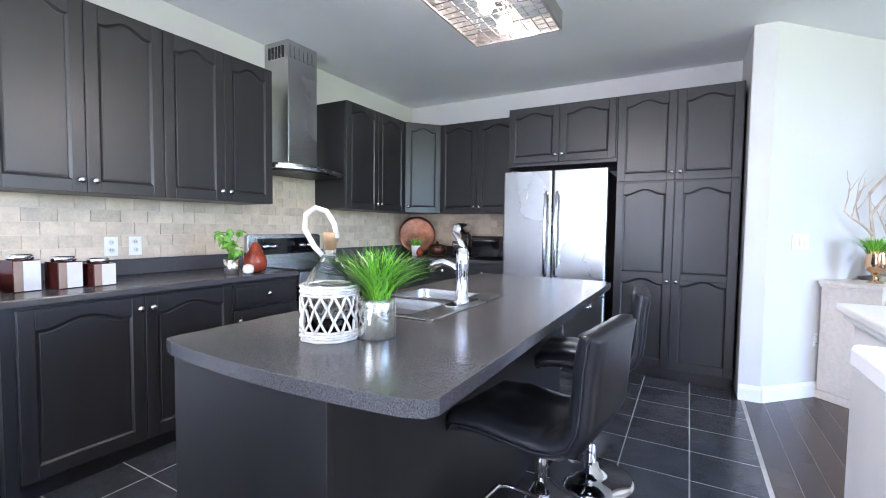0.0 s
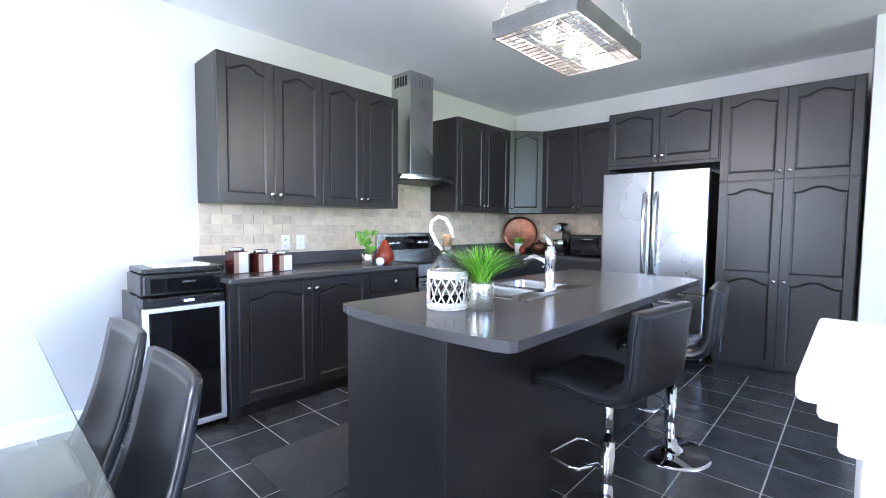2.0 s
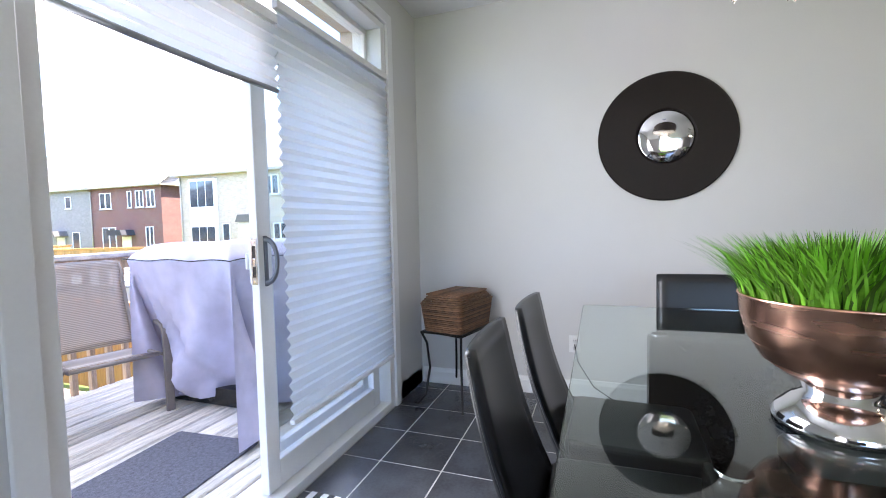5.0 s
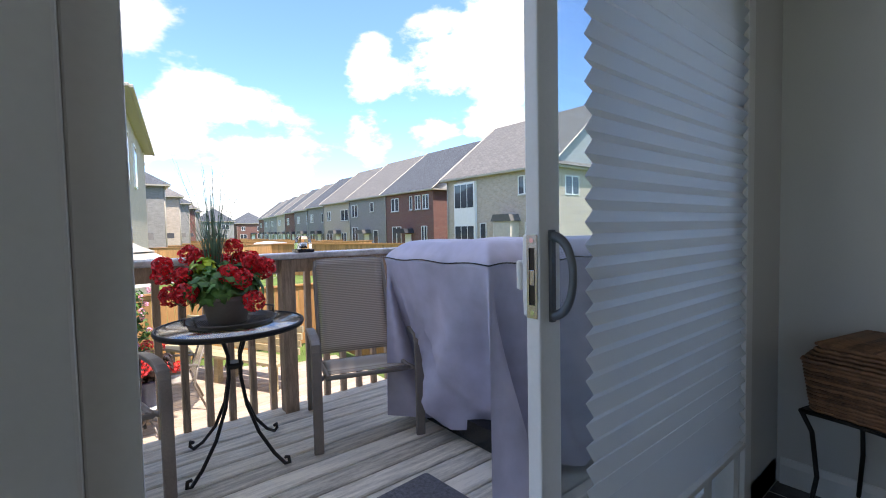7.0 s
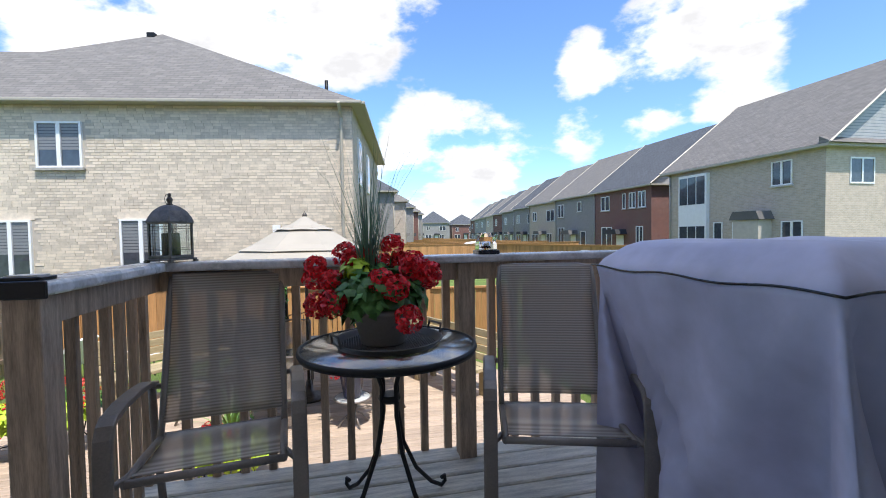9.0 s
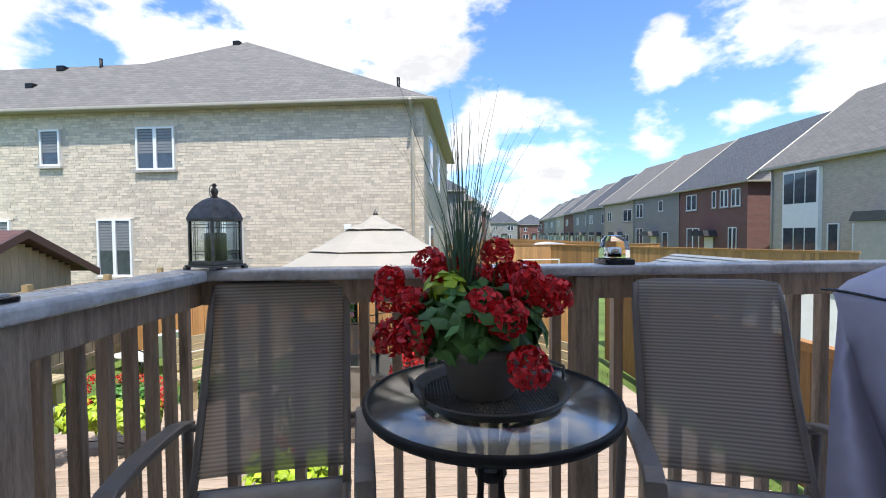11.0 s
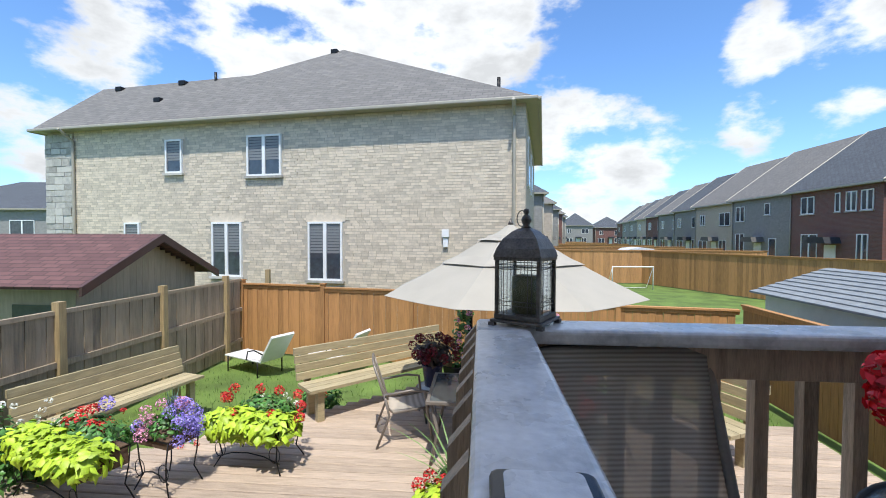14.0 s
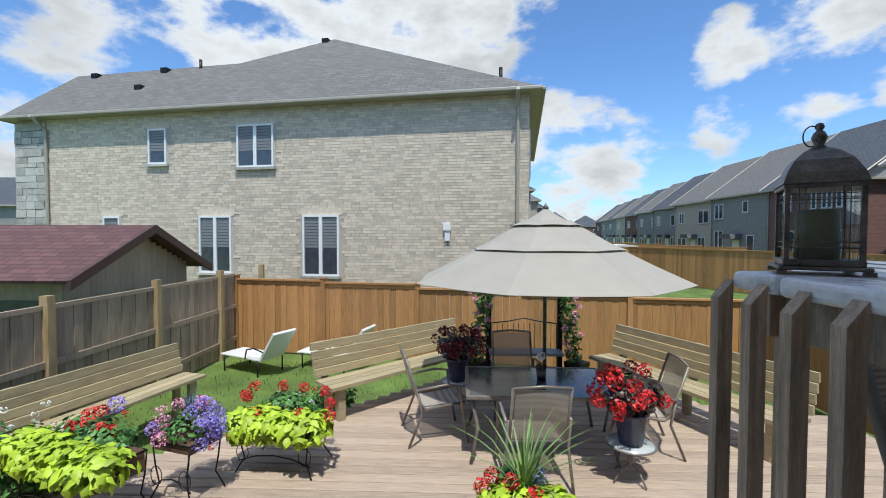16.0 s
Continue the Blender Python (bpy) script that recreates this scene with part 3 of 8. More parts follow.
cabinet(pose(-0.985, 4.16, 1.785), 0.955, UT - 1.785, NY - 4.162, [(0.01, 0.475, 0.03, UT - 1.79, 1), (0.475, 0.945, 0.03, UT - 1.79, -1)], "black painted wooden cabinet above the fridge")
PF = 4.155
t = cabinet(pose(-0.025, PF, 0), 0.865, UT, NY - PF - 0.002, [(0.0, 0.43, 1.615, UT - 0.01, 1), (0.43, 0.86, 1.615, UT - 0.01, -1)], "tall black painted pantry cabinet with four arched doors", toe=0.1, name="pantry_cabinet")
for x0, side in ((0.002, 1), (0.432, -1)):
    door_front(t, 0.426, 1.6 - 0.115, x0, 0.115, (0.426 - 0.03 if side > 0 else 0.03, 0.70), True, 0.74)

# base cabinets along the west wall, worktop on them
BF = -1.90
CT0, CT1 = 0.87, 0.905


def base_w(y0, w, label, doors=2, drawer=False):
    dr = [(0.003, w - 0.003, 0.70, 0.855)] if drawer else []
    top = 0.69 if drawer else 0.855
    ds = [(i * w / doors, (i + 1) * w / doors, 0.115, top, 1 if (i == 0 and doors > 1) else -1) for i in range(doors)]
    return cabinet(pose(BF, y0, 0, 0, 0, 90), w, CT0, BF - WX - 0.002, ds, label, toe=0.1, name="base_cabinet", low=True, drawers=dr)


t = base_w(0.945, 0.98, "black painted base cabinet with two arched doors")
t = base_w(1.93, 0.50, "black painted base cabinet with drawer and door", 1, True)
t = thing("base_cabinet", pose(BF, 3.2, 0, 0, 0, 90), "black painted corner base cabinet under the worktop", "cabinet", "kitchen cabinets")
Mb().box(0, NY - 3.202, 0, BF - WX - 0.002, 0.1, CT0).ob("body", CAB, t)
t = cabinet(pose(-1.895, 4.18, 0), 0.88, CT0, NY - 4.182, [(0, 0.44, 0.115, 0.69, 1), (0.44, 0.88, 0.115, 0.69, -1)], "black painted base cabinet with two drawers", toe=0.1, name="base_cabinet", low=True,
            drawers=[(0.003, 0.437, 0.70, 0.855), (0.443, 0.877, 0.70, 0.855)])
Mb().box(BF - 0.06, BF, 0.90, 0.944, 0, CT0).ob("end_panel", CAB)["label"] = "x"
ep = bpy.data.objects["end_panel"]
tagged(ep, "black painted panel closing the end of the base cabinets", "cabinet panel")


def worktop_run(name, y0, y1, label):
    mb = Mb().slab(round_rect(WX + 0.003, BF + 0.035, y0, y1, 0.012, 3), CT0 + 0.001, CT1)
    mb.box(WX + 0.003, WX + 0.028, y0, y1, CT1, CT1 + 0.1)
    return tagged(mb.ob(name, CTOP, bevel=0.006), label, "worktop")


worktop_run("worktop", 0.885, 2.432, "charcoal laminate worktop with low upstand")
mb = Mb().slab([(WX + 0.003, 3.198), (BF + 0.035, 3.198), (BF + 0.035, 4.145), (-1.01, 4.145), (-1.01, NY - 0.003), (WX + 0.003, NY - 0.003)], CT0 + 0.001, CT1)
mb.box(WX + 0.003, WX + 0.028, 3.198, NY - 0.003, CT1, CT1 + 0.1).box(WX + 0.03, -1.01, NY - 0.028, NY - 0.003, CT1, CT1 + 0.1)
tagged(mb.ob("worktop", CTOP, bevel=0.005), "charcoal laminate corner worktop", "worktop")

# travertine backsplash, tile by tile
splash = setting(Mb().box(WX + 0.001, WX + 0.006, 0.925, NY - 0.012, 1.007, UB - 0.002).box(WX + 0.001, WX + 0.006, 2.426, 3.196, UB - 0.002, 1.75).box(WX + 0.008, -1.0, NY - 0.006, NY - 0.001, 1.007, UB - 0.002).ob("backsplash", SGROUT),
                 "cream travertine brick-tile backsplash", "backsplash")
tl = {}


def splash_tile(w, h):
    key = (round(w, 3), round(h, 3))
    if key not in tl:
        tl[key] = Mb().box(0.0012, key[0] - 0.0012, -0.011, -0.006, 0.0012, key[1] - 0.0012).mesh("splash_tile", SPLASH)
    return tl[key]


TLW, TLH = 0.152, 0.0735
for r in range(10):
    z0 = 1.007 + r * TLH
    for run, length, org in (("w", NY - 0.95, (WX, 0.925)), ("n", 1.48, (WX + 0.02, NY))):
        k0 = -0.5 if r % 2 else 0.0
        for i in range(40):
            a, b = max(0.0, (i + k0) * TLW), min(length, (i + 1 + k0) * TLW)
            if b - a < 0.02:
                continue
            high = run == "w" and 1.5 < a and b < 2.28
            top = 1.75 if high else UB - 0.003
            hh = min(TLH, top - z0)
            if hh < 0.012:
                continue
            if run == "w":
                piece("splash_tile", splash_tile(b - a, hh), splash, pose(org[0], org[1] + a, z0, 0, 0, 90))
            else:
                piece("splash_tile", splash_tile(b - a, hh), splash, pose(org[0] + a, org[1], z0))


# ---- appliances ----
def fridge():
    t = thing("refrigerator", pose(-0.99, 4.06, 0), "stainless steel French-door refrigerator with freezer drawer", "refrigerator")
    Mb().box(0.015, 0.895, 0.075, 0.70, 0.03, 1.715).ob("body", BLACKM, t, bevel=0.006)
    for x0, x1 in ((0.0, 0.452), (0.458, 0.91)):
        d = Mb().slab(round_rect(x0, x1, 0.0, 0.07, 0.018, 4), 0.66, 1.73).ob("door", STEEL, t, bevel=0.004)
        hx = x1 - 0.045 if x0 == 0 else x0 + 0.045
        pts = [(hx, 0.0, 0.80), (hx, -0.045, 0.83), (hx, -0.06, 1.0), (hx, -0.064, 1.17), (hx, -0.06, 1.34), (hx, -0.045, 1.51), (hx, 0.0, 1.54)]
        Mb().tube(pts, 0.013, 10, flat=1.2).ob("handle", CHROME, d, "curved bright metal handle")
    d = Mb().slab(round_rect(0.0, 0.91, 0.0, 0.07, 0.018, 4), 0.09, 0.65).ob("freezer_drawer", STEEL, t, bevel=0.004)
    Mb().tube([(0.1, 0, 0.57), (0.12, -0.05, 0.57), (0.455, -0.062, 0.57), (0.79, -0.05, 0.57), (0.81, 0, 0.57)], 0.013, 10).ob("handle", CHROME, d, "curved bright metal handle")
    Mb().box(0.72, 0.80, -0.002, 0.001, 1.655, 1.675).ob("badge", NICKEL, t)
    Mb().box(0.02, 0.89, 0.03, 0.1, 0.0, 0.085).ob("kick_plate", BLACKP, t)


fridge()


def hood():
    t = thing("range_hood", pose(WX + 0.003, 2.81, 0, 0, 0, 90), "stainless steel chimney range hood with curved glass-edged canopy", "range hood")
    d = Mb().box(-0.15, 0.15, -0.27, 0.0, 1.70, CZ - 0.002).ob("chimney", STEEL, t, bevel=0.003)
    for i in range(5):
        Mb().box(-0.154, -0.149, -0.22 + i * 0.038, -0.20 + i * 0.038, CZ - 0.13, CZ - 0.04).ob("vent_slot", BLACKP, d)
    for i in range(6):
        Mb().box(-0.13 + i * 0.045, -0.105 + i * 0.045, -0.274, -0.269, CZ - 0.13, CZ - 0.04).ob("vent_slot", STEEL, d)
    prof = [(-0.376, 0.0)] + [(0.376 * math.sin(radians(a)), -0.30 - 0.18 * math.cos(radians(a))) for a in range(-90, 91, 12)] + [(0.376, 0.0)]
    Mb().slab(prof, 1.642, 1.668).ob("canopy", STEEL, t, bevel=0.004)
    Mb().slab([(x * 0.75, y * 0.75) for x, y in prof], 1.668, 1.70).ob("canopy_top", STEEL, t, bevel=0.003)
    Mb().slab([(x * 0.9, y * 0.93) for x, y in prof], 1.632, 1.642).ob("filter_panel", BLACKM, t)
    for i in range(4):
        Mb().lathe([(0.009, 0), (0.009, 0.004), (0.001, 0.005)], 10, m=pose(-0.045 + 0.03 * i, -0.478, 1.655, 90)).ob("button", BLACKP, t)


hood()


def kitchen_range():
    t = thing("kitchen_range", pose(BF + 0.01, 2.44, 0, 0, 0, 90), "stainless and black glass freestanding electric range", "range")
    Mb().box(0.0, 0.755, 0.03, 0.595, 0.08, 0.895).ob("body", BLACKM, t, bevel=0.004)
    Mb().box(-0.002, 0.757, 0.0, 0.54, 0.896, 0.912).ob("cooktop", DARKGLASS, t, "black glass cooktop", bevel=0.004)
    d = Mb().box(0.01, 0.745, -0.015, 0.03, 0.24, 0.78).ob("oven_door", STEEL, t, bevel=0.005)
    Mb().box(0.09, 0.665, -0.019, -0.015, 0.34, 0.64).ob("oven_window", DARKGLASS, d)
    Mb().tube([(0.05, -0.015, 0.72), (0.05, -0.06, 0.73), (0.705, -0.06, 0.73), (0.705, -0.015, 0.72)], 0.012, 10).ob("handle", STEEL, d)
    Mb().box(0.01, 0.745, -0.012, 0.03, 0.09, 0.23).ob("storage_drawer", STEEL, t, bevel=0.004)
    Mb().box(0.01, 0.745, -0.01, 0.03, 0.79, 0.893).ob("front_panel", STEEL, t, bevel=0.004)
    b = Mb().prism([(0.0, 0.905), (0.755, 0.905), (0.755, 1.135), (0.73, 1.15), (0.025, 1.15), (0.0, 1.135)], 0.54, 0.585).ob("back_guard", STEEL, t, bevel=0.004)
    Mb().box(0.09, 0.665, 0.533, 0.54, 0.985, 1.115).ob("control_panel", DARKGLASS, b)
    for x in (0.16, 0.235, 0.53, 0.61):
        Mb().lathe([(0.027, 0), (0.027, 0.006), (0.021, 0.009), (0.019, 0.03), (0.001, 0.032)], 16, m=pose(x, 0.533, 1.05, 90)).ob("knob", CHROME, b, "round silver control knob")
    Mb().box(0.31, 0.45, 0.530, 0.533, 1.05, 1.09).ob("display", BLACKP, b)


kitchen_range()


def wine_cooler():
    t = thing("wine_cooler", pose(-1.965, 0.47, 0, 0, 0, 90), "black wine cooler with steel-framed glass door and bottles", "wine cooler")
    Mb().box(0, 0.42, 0.031, 0.5, 0.03, 0.82).ob("body", BLACKP, t, bevel=0.004)
    fr = Mb().box(0, 0.026, -0.018, 0.028, 0.045, 0.765).box(0.394, 0.42, -0.018, 0.028, 0.045, 0.765).box(0.026, 0.394, -0.018, 0.028, 0.045, 0.073).box(0.026, 0.394, -0.018, 0.028, 0.739, 0.765).ob("door_frame", SATIN, t, "pale satin aluminium door frame", bevel=0.003)
    Mb().box(0.026, 0.394, 0.0, 0.006, 0.073, 0.739).ob("door_glass", DARKGLASS, fr, "dark tinted glass pane")
    Mb().box(0, 0.42, -0.014, 0.03, 0.77, 0.82).ob("top_panel", BLACKP, t, bevel=0.004)
    Mb().box(0.20, 0.25, -0.016, -0.013, 0.79, 0.80).ob("display", glow("blue_led", (0.2, 0.4, 1.0), 3.0), t, "small lit blue display")
    for sx in (0.03, 0.39):
        for sy in (0.06, 0.46):
            Mb().cyl((sx, sy, 0), (sx, sy, 0.03), 0.015).ob("foot", BLACKP, t)


wine_cooler()


# ---- island ----
def island():
    t = thing("kitchen_island", pose(0, 0, 0), "black painted kitchen island with overhanging worktop", "kitchen island")
    Mb().box(-0.70, -0.16, 0.95, 2.98, 0.0, 0.868).ob("body", CAB, t, bevel=0.002)
    Mb().box(-0.715, -0.145, 0.93, 0.949, 0.0, 0.868).ob("end_panel", CAB, t, bevel=0.002)
    for i in range(4):
        door_front(t, 0.49, 0.70, 0, 0, (0.03 if i % 2 else 0.46, 0.64)).matrix_basis = pose(-0.702, 2.97 - i * 0.5, 0.13, 0, 0, -90)
    # worktop with a bowed end and rounded corners, cut open for the sink
    x0, x1, y0, y1 = -0.755, 0.118, 0.885, 3.06
    s0, s1, q0, q1 = -0.70, -0.245, 1.52, 2.16
    end = [(x0 + (x1 - x0) * u / 14, y0 + 0.035 * (2 * abs(u / 14 - 0.5)) ** 2.0) for u in range(15)]
    end[0], end[-1] = (x0, y0 + 0.06), (x1, y0 + 0.07)
    end.insert(1, (x0 + 0.008, y0 + 0.042))
    end.insert(-1, (x1 - 0.014, y0 + 0.044))
    mb = Mb()
    mb.slab(end + [(x1, q0), (x0, q0)], 0.868, 0.905)
    mb.slab([(x0, q1), (x1, q1), (x1, y1 - 0.05), (x1 - 0.05, y1), (x0 + 0.05, y1), (x0, y1 - 0.05)], 0.868, 0.905)
    mb.box(x0, s0, q0, q1, 0.868, 0.905).box(s1, x1, q0, q1, 0.868, 0.905)
    mb.ob("worktop", CTOP, t, "charcoal speckled laminate worktop", bevel=0.0012, seg=1)
    return t


island()


def sink():
    t = thing("kitchen_sink", pose(-0.475, 1.84, 0.905), "double-bowl stainless steel drop-in sink", "sink")
    mb = Mb()
    bowls = [(-0.19, 0.13, -0.30, -0.02), (-0.19, 0.13, 0.02, 0.30)]
    mb.box(-0.24, -0.19, -0.335, 0.335, 0.0, 0.006).box(0.13, 0.245, -0.335, 0.335, 0.0, 0.006)
    mb.box(-0.19, 0.13, -0.335, -0.30, 0, 0.006).box(-0.19, 0.13, 0.30, 0.335, 0, 0.006).box(-0.19, 0.13, -0.02, 0.02, 0, 0.006)
    mb.ob("rim", STEEL, t, bevel=0.003)
    for x0, x1, y0, y1 in bowls:
        b = Mb()
        rings = [(0.0, 0.004), (0.004, -0.02), (0.012, -0.15), (0.05, -0.175)]
        polys = [round_rect(x0 + i, x1 - i, y0 + i, y1 - i, 0.045, 5) for i, _ in rings]
        k = len(polys[0])
        b.add([(x, y, z) for (i, z), pl in zip(rings, polys) for x, y in pl], [(r * k + j, r * k + (j + 1) % k, (r + 1) * k + (j + 1) % k, (r + 1) * k + j) for r in range(3) for j in range(k)] + [tuple(range(3 * k, 4 * k))], True)
        bo = b.ob("bowl", STEEL, t)
        Mb().lathe([(0.035, 0), (0.035, 0.004), (0.02, 0.004), (0.018, 0.001), (0.001, 0.001)], 18, c=((x0 + x1) / 2, (y0 + y1) / 2, -0.175)).ob("drain", CHROME, bo)
    f = thing("kitchen_tap", pose(-0.295, 1.86, 0.911), "chrome single-lever kitchen tap with curved spout", "tap")
    Mb().lathe([(0.033, 0), (0.033, 0.012), (0.026, 0.02), (0.024, 0.12), (0.028, 0.16), (0.026, 0.20), (0.02, 0.225), (0.001, 0.23)], 20).ob("column", CHROME, f)
    Mb().tube([(0.0, 0, 0.11), (-0.04, 0, 0.15), (-0.09, 0, 0.165), (-0.13, 0, 0.155), (-0.15, 0, 0.13)], [0.014, 0.015, 0.016, 0.018, 0.017], 12).ob("spout", CHROME, f)
    Mb().tube([(0, 0, 0.22), (-0.01, 0.0, 0.25), (-0.05, 0.01, 0.29)], [0.018, 0.013, 0.008], 10).ob("lever", CHROME, f)
    Mb().slab(round_rect(-0.03, 0.03, -0.12, 0.12, 0.028, 5), 0, 0.006).ob("base_plate", CHROME, f, bevel=0.002)


sink()


# ---- bar stools ----
def bar_stool(m, turn):
    t = thing("bar_stool", m @ pose(0, 0, 0, 0, 0, turn), "black leatherette bar stool with chrome pedestal base", "bar stool", "stools at the island")
    # sitting towards -x, backrest at +x
    Mb().lathe([(0.205, 0), (0.205, 0.006), (0.19, 0.014), (0.10, 0.028), (0.045, 0.05), (0.035, 0.085), (0.001, 0.085)], 36).ob("base", CHROME, t, "chrome trumpet base")
    Mb().cyl((0, 0, 0.06), (0, 0, 0.36), 0.029, n=20).ob("outer_tube", CHROME, t)
    Mb().cyl((0, 0, 0.35), (0, 0, 0.565), 0.02, n=18).ob("inner_tube", CHROME, t)
    ring = [(-0.03, -0.02, 0.25), (-0.06, -0.115, 0.25), (-0.09, -0.13, 0.25), (-0.19, -0.125, 0.25), (-0.215, -0.10, 0.25), (-0.215, 0.10, 0.25), (-0.19, 0.125, 0.25), (-0.09, 0.13, 0.25), (-0.06, 0.115, 0.25), (-0.03, 0.02, 0.25)]
    Mb().tube(ring, 0.009, 8).ob("footrest", CHROME, t)
    Mb().tube([(0, 0.03, 0.555), (0.02, 0.14, 0.55), (0.02, 0.19, 0.535)], 0.006, 8).ob("height_lever", CHROME, t)
    # seat and back in one curved shell, quilted in squares
    path = [(-0.235, 0.572), (-0.215, 0.598), (-0.12, 0.607), (-0.01, 0.60), (0.07, 0.597), (0.125, 0.607), (0.165, 0.635), (0.188, 0.685), (0.195, 0.76), (0.20, 0.85), (0.21, 0.93), (0.212, 0.945)]
    dense = []
    for (xa, za), (xb, zb) in zip(path, path[1:]):
        for i in range(4):
            dense.append((xa + (xb - xa) * i / 4, za + (zb - za) * i / 4))
    dense.append(path[-1])
    n, k = len(dense), 17
    top, bot = [], []
    for i, (x, z) in enumerate(dense):
        a, b = dense[max(0, i - 1)], dense[min(n - 1, i + 1)]
        d = Vector((b[0] - a[0], b[1] - a[1])).normalized()
        nx, nz = -d.y, d.x
        for j in range(k):
            u = j / (k - 1)
            y = -0.205 + 0.41 * u
            e = min(1, min(i, n - 1 - i) / 3, min(j, k - 1 - j) / 1.5)
            q = 0.010 * abs(math.sin(math.pi * i / 5.7)) ** 0.5 * abs(math.sin(math.pi * 3 * u)) ** 0.5
            th = 0.014 + 0.02 * math.sqrt(max(0, e)) + q * e
            top.append((x + nx * th, y * (0.97 if e < 0.4 else 1), z + nz * th))
            bot.append((x - nx * 0.03 * math.sqrt(max(0.05, e)), y * (0.97 if e < 0.4 else 1), z - nz * 0.03 * math.sqrt(max(0.05, e))))
    fs = [(i * k + j, i * k + j + 1, (i + 1) * k + j + 1, (i + 1) * k + j) for i in range(n - 1) for j in range(k - 1)]
    N = n * k
    fs += [tuple(N + a for a in reversed(f)) for f in fs]
    rim = [j for j in range(k)] + [i * k + k - 1 for i in range(1, n)] + [(n - 1) * k + j for j in range(k - 2, -1, -1)] + [i * k for i in range(n - 2, 0, -1)]
    fs += [(rim[i], N + rim[i], N + rim[(i + 1) % len(rim)], rim[(i + 1) % len(rim)]) for i in range(len(rim))]
    Mb().add(top + bot, fs, True).ob("seat_shell", LEATHER, t, "quilted black leatherette seat and back")
    for side in (-0.203, 0.203):
        Mb().tube([(x, side, z) for x, z in dense], 0.005, 6).ob("piping", LEATHER, t)
    Mb().box(-0.10, 0.10, -0.10, 0.10, 0.562, 0.582).ob("seat_plate", BLACKM, t)
    return t


bar_stool(pose(0.12, 1.63, 0), -8)
bar_stool(pose(0.13, 2.45, 0), 6)


# ---- pendant lights ----
def cage_light():
    t = thing("pendant_light", pose(-0.18, 1.80, 2.06), "industrial wire-cage rectangular pendant lamp on chains", "pendant light")
    w, l, hgt = 0.20, 0.34, 0.075
    Mb().box(-w, w, -l, -l + 0.012, 0, hgt).box(-w, w, l - 0.012, l, 0, hgt).box(-w, -w + 0.012, -l + 0.012, l - 0.012, 0, hgt).box(w - 0.012, w, -l + 0.012, l - 0.012, 0, hgt).ob("rim", CAGE, t, bevel=0.003)
    g = Mb()
    for i in range(1, 16):
        y = -l + i * 2 * l / 16
        g.tube([(-w, y, 0.004), (w, y, 0.004)], 0.0022, 5)
    for i in range(1, 9):
        x = -w + i * 2 * w / 9
        g.tube([(x, -l, 0.006), (x, l, 0.006)], 0.0022, 5)
    g.ob("wire_mesh", CAGE, t, "crossed steel wires")
    Mb().box(-0.03, 0.03, -l, l, hgt + 0.002, hgt + 0.012).ob("bar", NICKEL, t)
    bulb = glow("warm_bulb", (1.0, 0.88, 0.72), 4)
    for y in (-0.19, 0.0, 0.19):
        s = Mb().lathe([(0.022, 0.03), (0.024, 0.05), (0.02, 0.085), (0.008, 0.095), (0.001, 0.097)], 16, c=(0, y, 0.0)).ob("socket", NICKEL, t)
        Mb().lathe([(0.001, -0.03), (0.02, -0.024), (0.031, 0.0), (0.026, 0.022), (0.016, 0.034), (0.014, 0.045)], 16, c=(0, y, 0.0)).ob("bulb", bulb, s, "lit clear bulb")
    for sx in (-1, 1):
        for sy in (-1, 1):
            p0, p1 = Vector((sx * (w - 0.02), sy * (l - 0.03), hgt)), Vector((sx * 0.05, sy * 0.20, CZ - 2.06 - 0.03))
            kk = 15
            c = Mb()
            for i in range(kk):
                a, b = p0.lerp(p1, i / kk), p0.lerp(p1, (i + 1.25) / kk)
                mid, d = (a + b) / 2, (b - a)
                s1 = d.cross(Vector((1, 0, 0) if i % 2 else (0, 1, 0))).normalized() * 0.008
                h2 = d / 2
                c.tube([mid - h2, mid - h2 * 0.6 + s1, mid + h2 * 0.6 + s1, mid + h2, mid + h2 * 0.6 - s1, mid - h2 * 0.6 - s1], 0.0022, 5, closed=True)
            c.ob("chain", NICKEL, t)
    Mb().box(-0.07, 0.07, -0.23, 0.23, CZ - 2.06 - 0.03, CZ - 2.06 - 0.001).ob("ceiling_plate", NICKEL, t, bevel=0.004)
    for y in (-0.19, 0.19):
        lamp = new("cage_lamp", bpy.data.lights.new("cage_lamp", "POINT"))
        lamp.data.energy, lamp.data.color, lamp.data.shadow_soft_size = 1.0, (1.0, 0.87, 0.70), 0.04
        lamp.location = (-0.18, 1.80 + y, 2.015)


cage_light()


